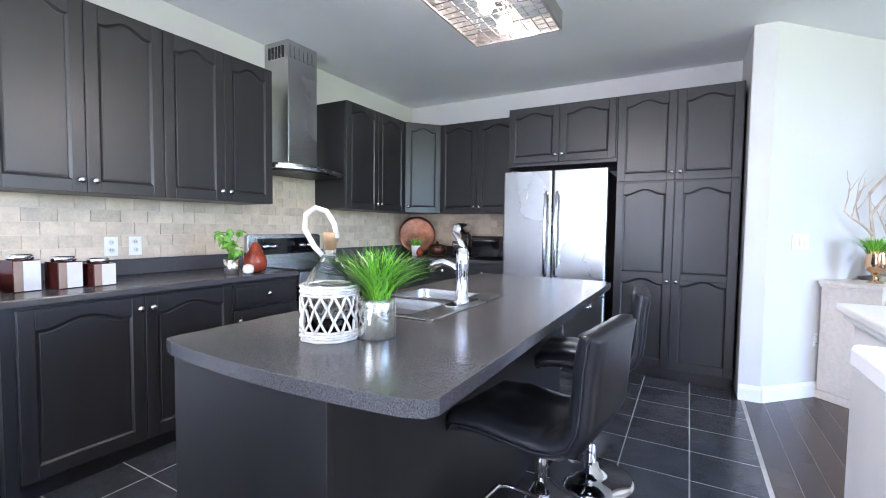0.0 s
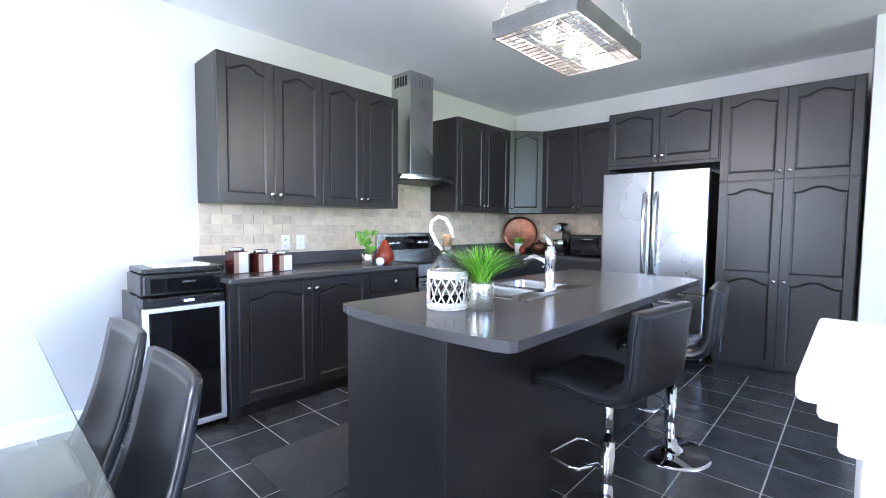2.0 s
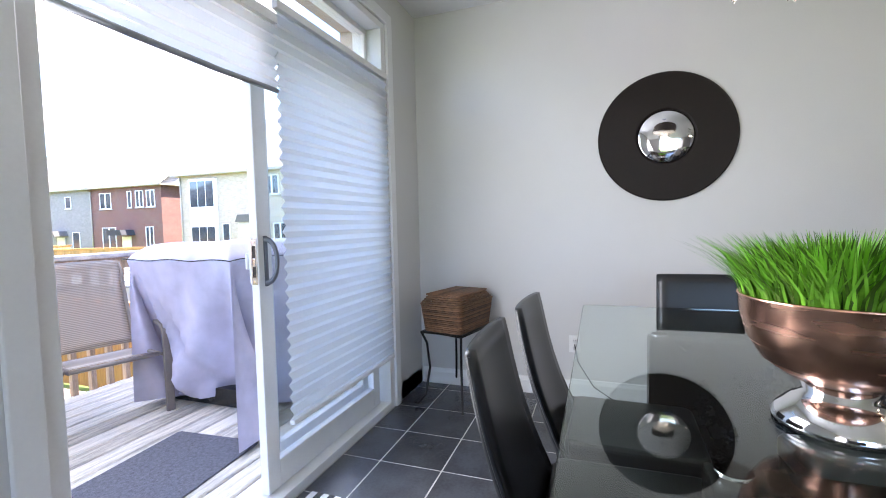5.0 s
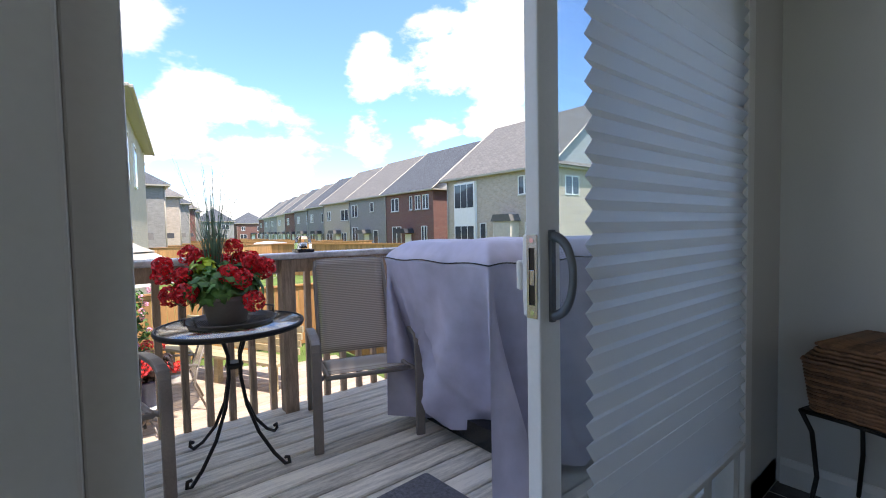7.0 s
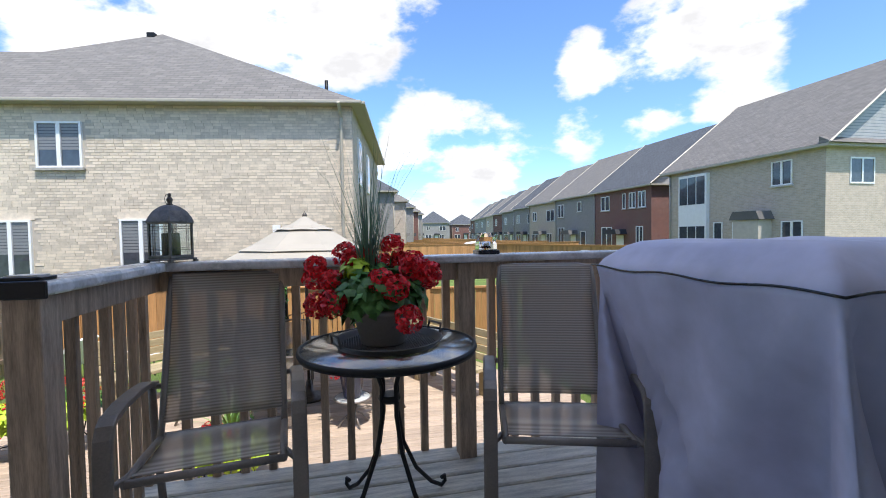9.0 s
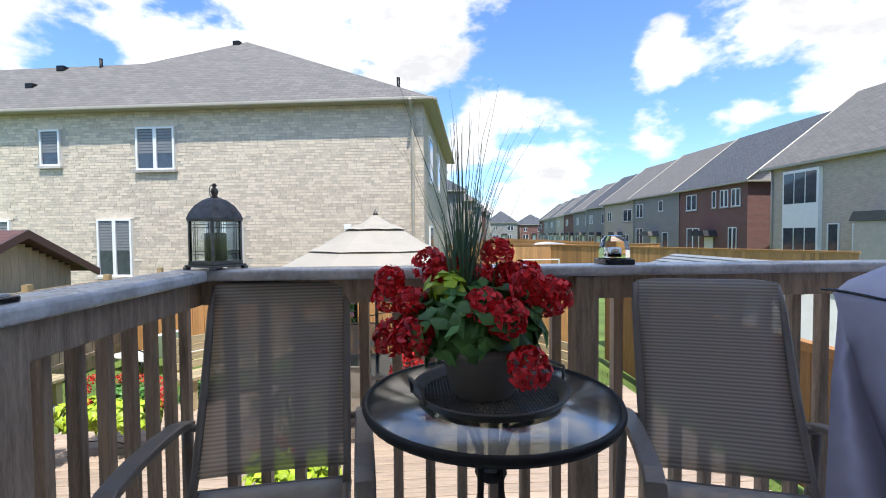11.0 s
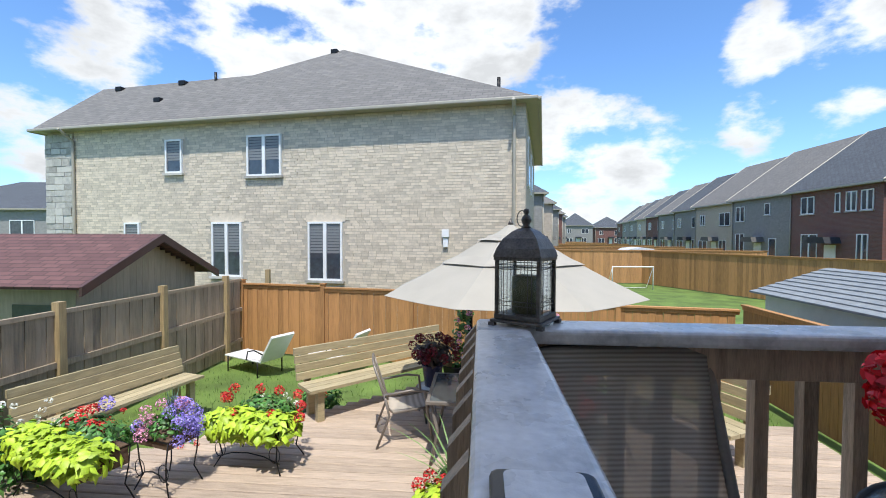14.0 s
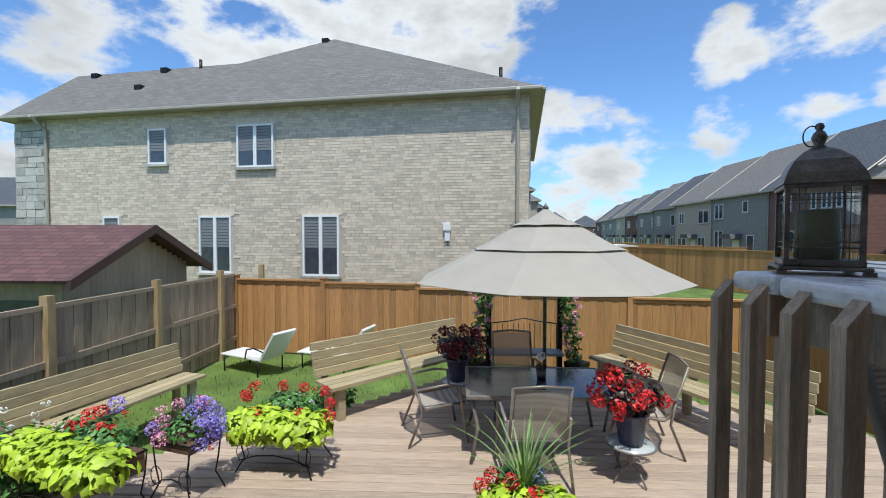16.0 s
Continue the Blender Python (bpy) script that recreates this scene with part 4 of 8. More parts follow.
def drum_light():
    cx, cy, z0 = -1.06, -0.34, 2.015
    t = thing("drum_pendant", pose(cx, cy, z0), "dark drum pendant lamp with white diffuser and crystal drops", "pendant light")
    Mb().lathe([(0.32, 0), (0.32, 0.24), (0.313, 0.24), (0.313, 0.0), (0.32, 0)], 48).ob("shade", mat("brown_silk_shade", (0.05, 0.035, 0.03), 0.6, var=0.1, bump=0.2, bscale=200), t, "dark brown fabric drum shade")
    Mb().lathe([(0.001, -0.032), (0.12, -0.027), (0.23, -0.014), (0.30, -0.002), (0.324, 0.008), (0.324, 0.016), (0.001, 0.012)], 48).ob("diffuser", glow("lit_diffuser", (1.0, 0.93, 0.82), 0.045), t, "lit white glass diffuser")
    Mb().lathe([(0.001, -0.06), (0.02, -0.058), (0.035, -0.046), (0.04, -0.03), (0.001, -0.028)], 20).ob("finial", CHROME, t)
    for i in range(6):
        a = i * math.pi / 3 + 0.3
        st = Mb()
        for j in range(8):
            b = j * math.pi / 4
            c = (0.19 * math.cos(a), 0.19 * math.sin(a), -0.027)
            st.tube([c, (c[0] + 0.035 * math.cos(b), c[1] + 0.035 * math.sin(b), -0.025)], 0.0035, 5)
        st.ob("star_ornament", BRONZE, t)
    for i in range(10):
        a = i * 2 * math.pi / 10
        r = 0.05 if i % 2 else 0.19
        L = 0.15 if r < 0.1 else 0.09
        x, y = r * math.cos(a), r * math.sin(a)
        c = Mb().tube([(x, y, 0), (x, y, -L)], 0.001, 4)
        for k in range(3):
            c.ball((x, y, -L + 0.026 * k), 0.013, 6)
        c.lathe([(0.001, -0.042), (0.017, -0.016), (0.001, 0.004)], 6, c=(x, y, -L - 0.008), smooth=False)
        c.ob("crystal_drop", CLEAR, t, "faceted clear crystal drop")
    c = Mb().tube([(0, 0, -0.03), (0, 0, -0.19)], 0.001, 4)
    c.ball((0, 0, -0.06), 0.012, 6).ball((0, 0, -0.12), 0.010, 6).ball((0, 0, -0.16), 0.010, 6).lathe([(0.001, -0.035), (0.013, -0.012), (0.001, 0.006)], 6, c=(0, 0, -0.19), smooth=False)
    c.ob("crystal_drop", CLEAR, t, "faceted clear crystal drop")
    Mb().cyl((0, 0, 0.2), (0, 0, CZ - z0 - 0.02), 0.006, n=8).ob("stem", CHROME, t)
    Mb().lathe([(0.06, CZ - z0 - 0.025), (0.06, CZ - z0 - 0.001)], 24).ob("canopy", CHROME, t)
    lamp = new("drum_lamp", bpy.data.lights.new("drum_lamp", "POINT"))
    lamp.data.energy, lamp.data.color, lamp.data.shadow_soft_size = 0.35, (1.0, 0.9, 0.76), 0.15
    lamp.location = (cx, cy, z0 - 0.16)


drum_light()


# ---- dining table and chairs ----
def dining_table():
    t = thing("dining_table", pose(-0.80, -0.455, 0), "clear glass dining table on a black pedestal base", "dining table")
    Mb().slab(round_rect(-1.03, 1.0, -0.49, 0.485, 0.03, 5), 0.738, 0.750).ob("tabletop", TABLEGLASS, t, "clear glass top with green edge", bevel=0.002)
    for x in (-0.5, 0.45):
        Mb().box(x - 0.045, x + 0.045, -0.24, 0.24, 0.03, 0.725).ob("leg_panel", BLACKP, t, bevel=0.006)
        Mb().box(x - 0.06, x + 0.06, -0.33, 0.33, 0.0, 0.03).ob("foot_bar", CHROME, t, bevel=0.005)
        for y in (-0.2, 0.2):
            Mb().cyl((x, y, 0.725), (x, y, 0.738), 0.03).ob("glass_pad", CHROME, t)


dining_table()


def dining_chair(m, label="black leatherette high-back dining chair at the glass table"):
    """Faces -y; backrest at +y."""
    t = thing("dining_chair", m, label, "dining chair", "chairs round the dining table")
    Mb().slab(round_rect(-0.20, 0.20, -0.22, 0.19, 0.04, 5), 0.42, 0.485).ob("seat", LEATHER, t, bevel=0.016, seg=3)
    n, k = 13, 9
    V = []
    for side in (-1, 1):
        for i in range(n):
            u = i / (n - 1)
            z = 0.40 + 0.495 * u
            yc = 0.18 + 0.15 * u + 0.02 * math.sin(math.pi * u)
            for j in range(k):
                w = j / (k - 1) * 2 - 1
                half = (0.205 - 0.01 * u)
                V.append((w * half, yc + 0.014 * (1 - w * w) + side * 0.017 * (1 - 0.35 * abs(w) ** 8) * (1 - 0.3 * u ** 14), z))
    fs = [(i * k + j, i * k + j + 1, (i + 1) * k + j + 1, (i + 1) * k + j) for i in range(n - 1) for j in range(k - 1)]
    N = n * k
    fs += [tuple(N + a for a in reversed(f)) for f in fs]
    rim = [j for j in range(k)] + [i * k + k - 1 for i in range(1, n)] + [(n - 1) * k + j for j in range(k - 2, -1, -1)] + [i * k for i in range(n - 2, 0, -1)]
    fs += [(rim[i], N + rim[i], N + rim[(i + 1) % len(rim)], rim[(i + 1) % len(rim)]) for i in range(len(rim))]
    Mb().add(V, fs, True).ob("backrest", LEATHER, t)
    for x in (-0.205, 0.205):
        Mb().tube([(x * (1 - 0.06 * i / 6), 0.18 + 0.15 * i / 6 + 0.02 * math.sin(math.pi * i / 6), 0.42 + 0.47 * i / 6) for i in range(7)], 0.006, 6).ob("piping", LEATHER, t)
    for x in (-0.175, 0.175):
        Mb().tube([(x, -0.19, 0.42), (x, -0.19, 0.0)], [0.02, 0.014], 10).ob("leg", BLACKM, t)
        Mb().tube([(x, 0.17, 0.42), (x, 0.20, 0.0)], [0.02, 0.014], 10).ob("leg", BLACKM, t)
    return t


ch = dining_chair(pose(-0.945, -0.12, 0, 0, 0, 2))
for x, y, r in ((-0.41, -0.13, 0), (-0.59, -0.81, 181), (-1.07, -0.78, 178), (-0.02, -0.45, -90), (-1.66, -0.38, 92)):
    copy_thing(ch, pose(x, y, 0, 0, 0, r))


def grass_tuft(mb, c, r, n, h, rng, lean=0.5, width=0.006):
    for i in range(n):
        a, q = rng.uniform(0, 6.283), math.sqrt(rng.random()) * r
        bx, by = c[0] + q * math.cos(a), c[1] + q * math.sin(a)
        hh = h * rng.uniform(0.55, 1.05)
        ln = lean * hh * (q / max(r, 1e-4)) * rng.uniform(0.5, 1.3)
        ta = a + rng.uniform(-0.5, 0.5)
        dx, dy = math.cos(ta), math.sin(ta)
        wx, wy = -dy * width / 2, dx * width / 2
        vs = []
        for s_, wd in ((0, 1), (0.4, 0.9), (0.75, 0.6), (1.0, 0.05)):
            px, py, pz = bx + dx * ln * s_ * s_, by + dy * ln * s_ * s_, c[2] + hh * (s_ - 0.12 * s_ ** 3 * ln / max(hh, 1e-3))
            vs += [(px - wx * wd, py - wy * wd, pz), (px + wx * wd, py + wy * wd, pz)]
        mb.add(vs, [(0, 1, 3, 2), (2, 3, 5, 4), (4, 5, 7, 6)], True)
    return mb


def copper_bowl():
    t = thing("grass_bowl", pose(-0.585, -0.41, 0.7505) @ Matrix.Diagonal((1.14, 1.14, 1.06, 1)), "copper pedestal bowl with artificial green grass", "planter")
    Mb().lathe([(0.10, 0), (0.103, 0.012), (0.094, 0.028), (0.07, 0.052), (0.054, 0.064), (0.058, 0.082), (0.03, 0.088), (0.001, 0.089)], 32).ob("foot", CHROME, t, "polished silver pedestal foot")
    Mb().lathe([(0.03, 0.082), (0.078, 0.092), (0.118, 0.122), (0.142, 0.165), (0.153, 0.21), (0.155, 0.245), (0.158, 0.25), (0.151, 0.25), (0.147, 0.2), (0.12, 0.14), (0.001, 0.105)], 40).ob("bowl", COPPER, t, "brushed copper bowl")
    Mb().lathe([(0.146, 0.22), (0.001, 0.235)], 24).ob("soil", EARTH, t)
    grass_tuft(Mb(), (0, 0, 0.225), 0.145, 2200, 0.148, random.Random(4), 0.72, 0.0055).ob("grass", GRASS, t, "bright green artificial grass")


copper_bowl()


def round_mirror():
    t = thing("wall_mirror", pose(WX, -0.485, 1.675, 0, 0, 90), "round mirror in a wide dark wooden disc frame", "mirror")
    Mb().lathe([(0.386, 0.0), (0.386, 0.014), (0.378, 0.022), (0.17, 0.028), (0.16, 0.02), (0.16, 0.0), (0.386, 0.0)], 72, m=pose(0, 0, 0, 90), smooth=False).ob("disc_frame", mat("espresso_wood", (0.014, 0.0095, 0.0085), 0.55, var=0.12, scale=5, bump=0.05, bscale=50, spec=0.25), t)
    Mb().lathe([(0.163, 0.012), (0.15, 0.02), (0.08, 0.03), (0.001, 0.034)], 48, m=pose(0, 0, 0, 90)).ob("mirror_glass", CHROME, t, "convex mirror glass")


round_mirror()


def basket_stand():
    t = thing("plant_stand", pose(-2.27, -1.76, 0, 0, 0, -14) @ Matrix.Diagonal((1, 1, 0.96, 1)), "black wrought-iron side stand with curved legs", "stand")
    r = 0.21
    for sx in (-1, 1):
        for sy in (-1, 1):
            Mb().tube([(sx * r, sy * 0.15, 0.50), (sx * (r - 0.03), sy * 0.13, 0.42), (sx * (r - 0.045), sy * 0.12, 0.25), (sx * (r - 0.02), sy * 0.14, 0.06), (sx * (r + 0.03), sy * 0.17, 0.012), (sx * (r + 0.05), sy * 0.18, 0.03)], 0.008, 8).ob("leg", BLACKM, t)
    Mb().tube([(-r, -0.15, 0.5), (r, -0.15, 0.5), (r, 0.15, 0.5), (-r, 0.15, 0.5)], 0.009, 8, closed=True).ob("top_ring", BLACKM, t)
    Mb().box(-r, r, -0.15, 0.15, 0.502, 0.508).ob("top_plate", BLACKM, t)
    b = thing("wicker_basket", pose(-2.27, -1.76, 0.489, 0, 0, -14), "brown woven wicker lidded basket", "basket")

    def weave(z0, z1, hx, hy, rows, flare):
        mb = Mb()
        for i in range(rows):
            u = (i + 0.5) / rows
            z, fx = z0 + (z1 - z0) * u, flare * u
            pl = round_rect(-hx - fx, hx + fx, -hy - fx, hy + fx, 0.03, 3)
            den = []
            for a, c in zip(pl, pl[1:] + pl[:1]):
                st = max(1, int(math.hypot(c[0] - a[0], c[1] - a[1]) / 0.018))
                den += [(a[0] + (c[0] - a[0]) * q / st, a[1] + (c[1] - a[1]) * q / st) for q in range(st)]
            pts = [(x * (1 + 0.012 * math.sin(q * math.pi + i * math.pi)), y * (1 + 0.015 * math.sin((q + i) * math.pi)), z + 0.0015 * math.sin(q * 2.1 + i)) for q, (x, y) in enumerate(den)]
            mb.tube(pts, (z1 - z0) / rows * 0.55, 5, closed=True)
        return mb
    tagged(weave(0.0, 0.17, 0.20, 0.135, 14, 0.018).ob("woven_body", WICKER, b), kind="stuff")
    Mb().box(-0.195, 0.195, -0.13, 0.13, 0.002, 0.165).ob("lining", WICKER, b)
    lid = weave(0.172, 0.235, 0.225, 0.16, 5, -0.045).ob("lid", WICKER, b)
    mb = Mb()
    for i in range(24):
        mb.tube([(-0.185, -0.12 + i * 0.0104, 0.236), (0.185, -0.12 + i * 0.0104, 0.236)], 0.0062, 5)
    mb.ob("lid_top", WICKER, lid)


basket_stand()


# ---- patio door ----
def patio_door():
    t = setting(thing("door_1", pose(0, SY, 0), "x", "door"), "white vinyl sliding patio door with transom, one side open", "patio door")
    yb = -0.16
    f = Mb().box(D0, D0 + 0.05, -0.2, -0.002, 0, DT).box(D1 - 0.05, D1, -0.2, -0.002, 0, DT).box(D0 + 0.05, D1 - 0.05, -0.2, -0.002, DT - 0.04, DT).box(D0 + 0.05, D1 - 0.05, -0.2, -0.002, 0.0, 0.045)
    f.box(D0 + 0.05, D1 - 0.05, -0.2, -0.06, 2.03, 2.10)
    f.ob("jamb", VINYL, t, bevel=0.003)
    Mb().box(D0 + 0.05, D1 - 0.05, -0.125, -0.118, 2.13, DT - 0.07).ob("transom_pane", PANE, t).visible_shadow = False
    Mb().box(D0 + 0.05, D1 - 0.05, -0.14, -0.1, 2.10, 2.13).box(D0 + 0.05, D1 - 0.05, -0.14, -0.1, DT - 0.07, DT - 0.04).box(D0 + 0.05, D0 + 0.08, -0.14, -0.1, 2.13, DT - 0.07).box(D1 - 0.08, D1 - 0.05, -0.14, -0.1, 2.13, DT - 0.07).ob("transom_frame", VINYL, t, bevel=0.003)

    def panel(x0, x1, y, name):
        p = Mb().box(x0, x0 + 0.075, y, y + 0.04, 0.05, 2.03).box(x1 - 0.075, x1, y, y + 0.04, 0.05, 2.03).box(x0 + 0.075, x1 - 0.075, y, y + 0.04, 0.05, 0.17).box(x0 + 0.075, x1 - 0.075, y, y + 0.04, 1.95, 2.03).ob(name, VINYL, t, bevel=0.004)
        g = Mb().box(x0 + 0.075, x1 - 0.075, y + 0.016, y + 0.024, 0.17, 1.95).ob("pane", PANE, p)
        g.visible_shadow = False
        return p
    panel(D0 + 0.05, -1.05, -0.199, "fixed_panel")
    p = panel(-1.93, -0.93, -0.100, "sliding_panel")
    hx = -0.968
    HANDLE = mat("grey_handle", (0.15, 0.165, 0.19), 0.35, 0.4, bump=0.03)
    Mb().tube([(hx - 0.012 * math.sin(a), -0.058 + 0.05 * math.sin(a) ** 0.8, 1.04 + 0.09 * math.cos(a)) for a in [math.pi * i / 24 for i in range(25)]], [0.012 - 0.003 * math.sin(math.pi * i / 24) for i in range(25)], 12).ob("pull_handle", HANDLE, p)
    Mb().box(hx - 0.008, hx + 0.008, -0.06, -0.050, 0.935, 1.145).ob("handle_plate", HANDLE, p, bevel=0.002)
    lock = Mb().box(-0.931, -0.927, -0.095, -0.066, 0.945, 0.975).box(-0.931, -0.927, -0.095, -0.066, 1.105, 1.135).box(-0.931, -0.927, -0.095, -0.089, 0.975, 1.105).box(-0.931, -0.927, -0.072, -0.066, 0.975, 1.105).ob("strike_plate", STEEL, p)
    Mb().box(-0.9308, -0.9295, -0.089, -0.072, 0.975, 1.105).ob("lock_recess", BLACKP, lock)
    Mb().box(-0.9295, -0.9265, -0.087, -0.074, 1.02, 1.055).ob("latch", NICKEL, lock, bevel=0.002)
    for z in (0.958, 1.122):
        Mb().cyl((-0.928, -0.08, z), (-0.9255, -0.08, z), 0.006, n=12).ob("screw", CHROME, lock)
    Mb().prism([(-0.962, 0.94), (-0.94, 0.945), (-0.937, 1.0), (-0.937, 1.08), (-0.94, 1.135), (-0.962, 1.14)], -0.118, -0.101).ob("outer_pull", VINYL, p, bevel=0.005)
    Mb().box(-0.955, -0.933, -0.134, -0.118, 1.005, 1.075).ob("outer_grip", VINYL, p, bevel=0.006)
    # pleated blind on the sliding panel
    b = thing("pleated_blind", pose(-1.478, SY + 0.022, 0), "white pleated cellular blind half lowered over the door", "window blind")
    mb = Mb()
    n, z0, z1, hw = 68, 0.36, 2.06, 0.487
    vs = []
    for i in range(n + 1):
        z = z0 + (z1 - z0) * i / n
        y = 0.012 if i % 2 else -0.008
        vs += [(-hw, y, z), (hw, y, z)]
    mb.add(vs, [(2 * i, 2 * i + 1, 2 * i + 3, 2 * i + 2) for i in range(n)])
    cloth = bpy.data.materials.new("blind_cloth")
    cloth.use_nodes = True
    nn, ll = cloth.node_tree.nodes, cloth.node_tree.links
    pr = nn["Principled BSDF"]
    pr.inputs["Base Color"].default_value, pr.inputs["Roughness"].default_value = (0.78, 0.80, 0.82, 1), 0.8
    trl = nn.new("ShaderNodeBsdfTranslucent")
    trl.inputs[0].default_value = (0.75, 0.80, 0.84, 1)
    mxs = nn.new("ShaderNodeMixShader")
    mxs.inputs[0].default_value = 0.5
    ll.new(pr.outputs[0], mxs.inputs[1])
    ll.new(trl.outputs[0], mxs.inputs[2])
    ll.new(mxs.outputs[0], nn["Material Output"].inputs[0])
    mb.ob("pleats", cloth, b)
    Mb().box(-hw, hw, -0.014, 0.016, z1, z1 + 0.035).ob("head_rail", VINYL, b, bevel=0.003)
    Mb().box(-hw, hw, -0.012, 0.014, z0 - 0.02, z0).ob("bottom_rail", VINYL, b, bevel=0.003)


patio_door()
setting(Mb().box(D0 - 0.07, D0, SY, SY + 0.018, 0, DT + 0.07).box(D1, D1 + 0.07, SY, SY + 0.018, 0, DT + 0.07).box(D0, D1, SY, SY + 0.018, DT, DT + 0.07).ob("trim", TRIM, bevel=0.004), "white casing round the patio door", "trim")


# ---- ground, decks ----
GZ, LZ, UZ = -1.62, -1.12, -0.035
setting(Mb().slab([(-400, -600), (400, -600), (400, 60), (-400, 60)], GZ - 0.4, GZ).ob("ground", LAWN), "mown lawn of back gardens reaching the horizon", "ground")
# dark slab put under the boards so the gaps between them read as shade
deck = setting(Mb().box(-4.4, 0.42, -4.55, SY - 0.33, UZ - 0.25, UZ - 0.12).ob("upper_deck", RAILW), "weathered grey wooden upper deck boards", "deck")
BOARD = [(0.0, -0.04), (0.129, -0.04), (0.129, -0.007), (0.121, 0.0), (0.008, 0.0), (0.0, -0.007)]


def board_mesh(lo, hi, material):
    """A plank with eased edges, along x."""
    return Mb().add([(x, y, z) for x in (lo, hi) for y, z in BOARD], [tuple(range(6)), tuple(range(11, 5, -1))] + [(i, (i + 1) % 6, 6 + (i + 1) % 6, 6 + i) for i in range(6)]).mesh("board", material)


b0 = board_mesh(-4.4, 0.42, DECKW)
for i in range(16):
    piece("board", b0, deck, pose(0, -4.55 + i * 0.1415, UZ))
for x in (-4.3, -2.0, 0.3):
    for y in (-4.45, -2.6):
        Mb().box(x - 0.05, x + 0.05, y - 0.05, y + 0.05, GZ, UZ - 0.2).ob("deck_post", RAILW, deck)
# another added dark slab, giving shade to the gaps of the lower boards
ld = setting(Mb().slab([(-3.6, -4.5), (5.3, -4.5), (5.3, -6.9), (2.55, -9.0), (0.9, -10.6), (-1.0, -10.6), (-2.6, -9.1), (-3.6, -9.1)], LZ - 0.35, LZ - 0.11).ob("lower_deck", RAILW), "pale wooden lower deck with gaps between boards", "deck")


def lower_span(y):
    lo, hi = -3.6, 5.3
    if y < -6.9:
        hi = 5.3 + (y + 6.9) / (-2.1) * (2.55 - 5.3) if y > -9.0 else 2.55 + (y + 9.0) / (-1.6) * (0.9 - 2.55)
    if y < -9.1:
        lo = -2.6 + (y + 9.1) / (-1.5) * 1.6
    return lo, hi


for i in range(44):
    y = -4.55 - i * 0.1405
    if y < -10.6:
        break
    lo, hi = lower_span(y)
    piece("board", board_mesh(lo, hi, DECKL), ld, pose(0, y, LZ))
# steps from the upper to the lower deck
for i in range(5):
    st = tagged(Mb().box(0.45, 2.0, -4.3 - 0.28 * i, -4.0 - 0.28 * i, UZ - 0.18 * (i + 1) - 0.04, UZ - 0.18 * (i + 1)).box(0.5, 0.55, -4.28 - 0.28 * i, -4.02 - 0.28 * i, LZ, UZ - 0.18 * (i + 1) - 0.04).box(1.9, 1.95, -4.28 - 0.28 * i, -4.02 - 0.28 * i, LZ, UZ - 0.18 * (i + 1) - 0.04).ob("step", DECKW), "weathered wooden deck step", "step", "deck steps")
setting(Mb().box(0.42, 2.2, -3.98, SY - 0.33, UZ - 0.2, UZ).ob("stair_landing", DECKW), "wooden landing beside the rail", "deck")

# ---- upper deck railing ----
RT = 1.015
rail = tagged(thing("deck_railing", pose(0, 0, 0), "x", "x"), "dark stained wooden deck railing with square balusters", "railing", kind="structure")
Mb().slab([(-4.4, -4.53), (0.345, -4.53), (0.345, -4.39), (-4.4, -4.39)], RT - 0.04, RT).ob("south_cap", CAPW, rail, "weathered grey rail cap", bevel=0.012, seg=3)
Mb().slab([(0.205, -4.388), (0.345, -4.388), (0.345, -3.60), (0.205, -3.60)], RT - 0.04, RT).ob("east_cap", CAPW, rail, "weathered grey rail cap", bevel=0.012, seg=3)
Mb().box(-4.4, 0.32, -4.48, -4.442, RT - 0.13, RT - 0.041).ob("south_rail", RAILW, rail, bevel=0.004)
Mb().box(0.255, 0.293, -4.44, -3.7, RT - 0.13, RT - 0.041).ob("east_rail", RAILW, rail, bevel=0.004)
for x, y in ((-1.16, -4.46), (0.275, -3.66), (-3.6, -4.46)):
    Mb().box(x - 0.045, x + 0.045, y - 0.045, y + 0.045, GZ if y < -4 else UZ - 0.2, RT - 0.042).ob("post", RAILW, rail, bevel=0.005)
bh = Mb()
bh.add([(-0.019, -0.019, 0), (0.019, -0.019, 0), (0.019, 0.019, 0), (-0.019, 0.019, 0), (-0.019, -0.019, 1.0), (0.019, -0.019, 0.965), (0.019, 0.019, 0.965), (-0.019, 0.019, 1.0)],
       [(0, 3, 2, 1), (4, 5, 6, 7), (0, 1, 5, 4), (1, 2, 6, 5), (2, 3, 7, 6), (3, 0, 4, 7)])
bal = bh.mesh("baluster", RAILW)
for i in range(36):
    x = 0.20 - i * 0.128
    if abs(x + 1.16) < 0.06 or x < -4.35:
        continue
    piece("baluster", bal, rail, pose(x, -4.551, UZ - 0.12, 0, 0, -90) @ Matrix.Diagonal((1, 1, 1.115, 1)))
for i in range(8):
    piece("baluster", bal, rail, pose(0.363, -4.533 + i * 0.108, UZ - 0.12) @ Matrix.Diagonal((0.85, 0.76, 1.15, 1)))
Mb().box(0.20, 0.35, -3.598, -3.585, RT - 0.045, RT + 0.003).ob("end_cap", BLACKP, rail, "black plastic cap end", bevel=0.004)
sl = Mb().slab(round_rect(0.225, 0.325, -3.69, -3.605, 0.012, 3), RT, RT + 0.012).ob("step_lamp", BLACKP, rail, "flat black solar lamp", bevel=0.003)
Mb().slab(round_rect(0.238, 0.312, -3.68, -3.615, 0.008, 3), RT + 0.012, RT + 0.016).ob("lamp_lens", CAPW, sl, "grey lamp lens")


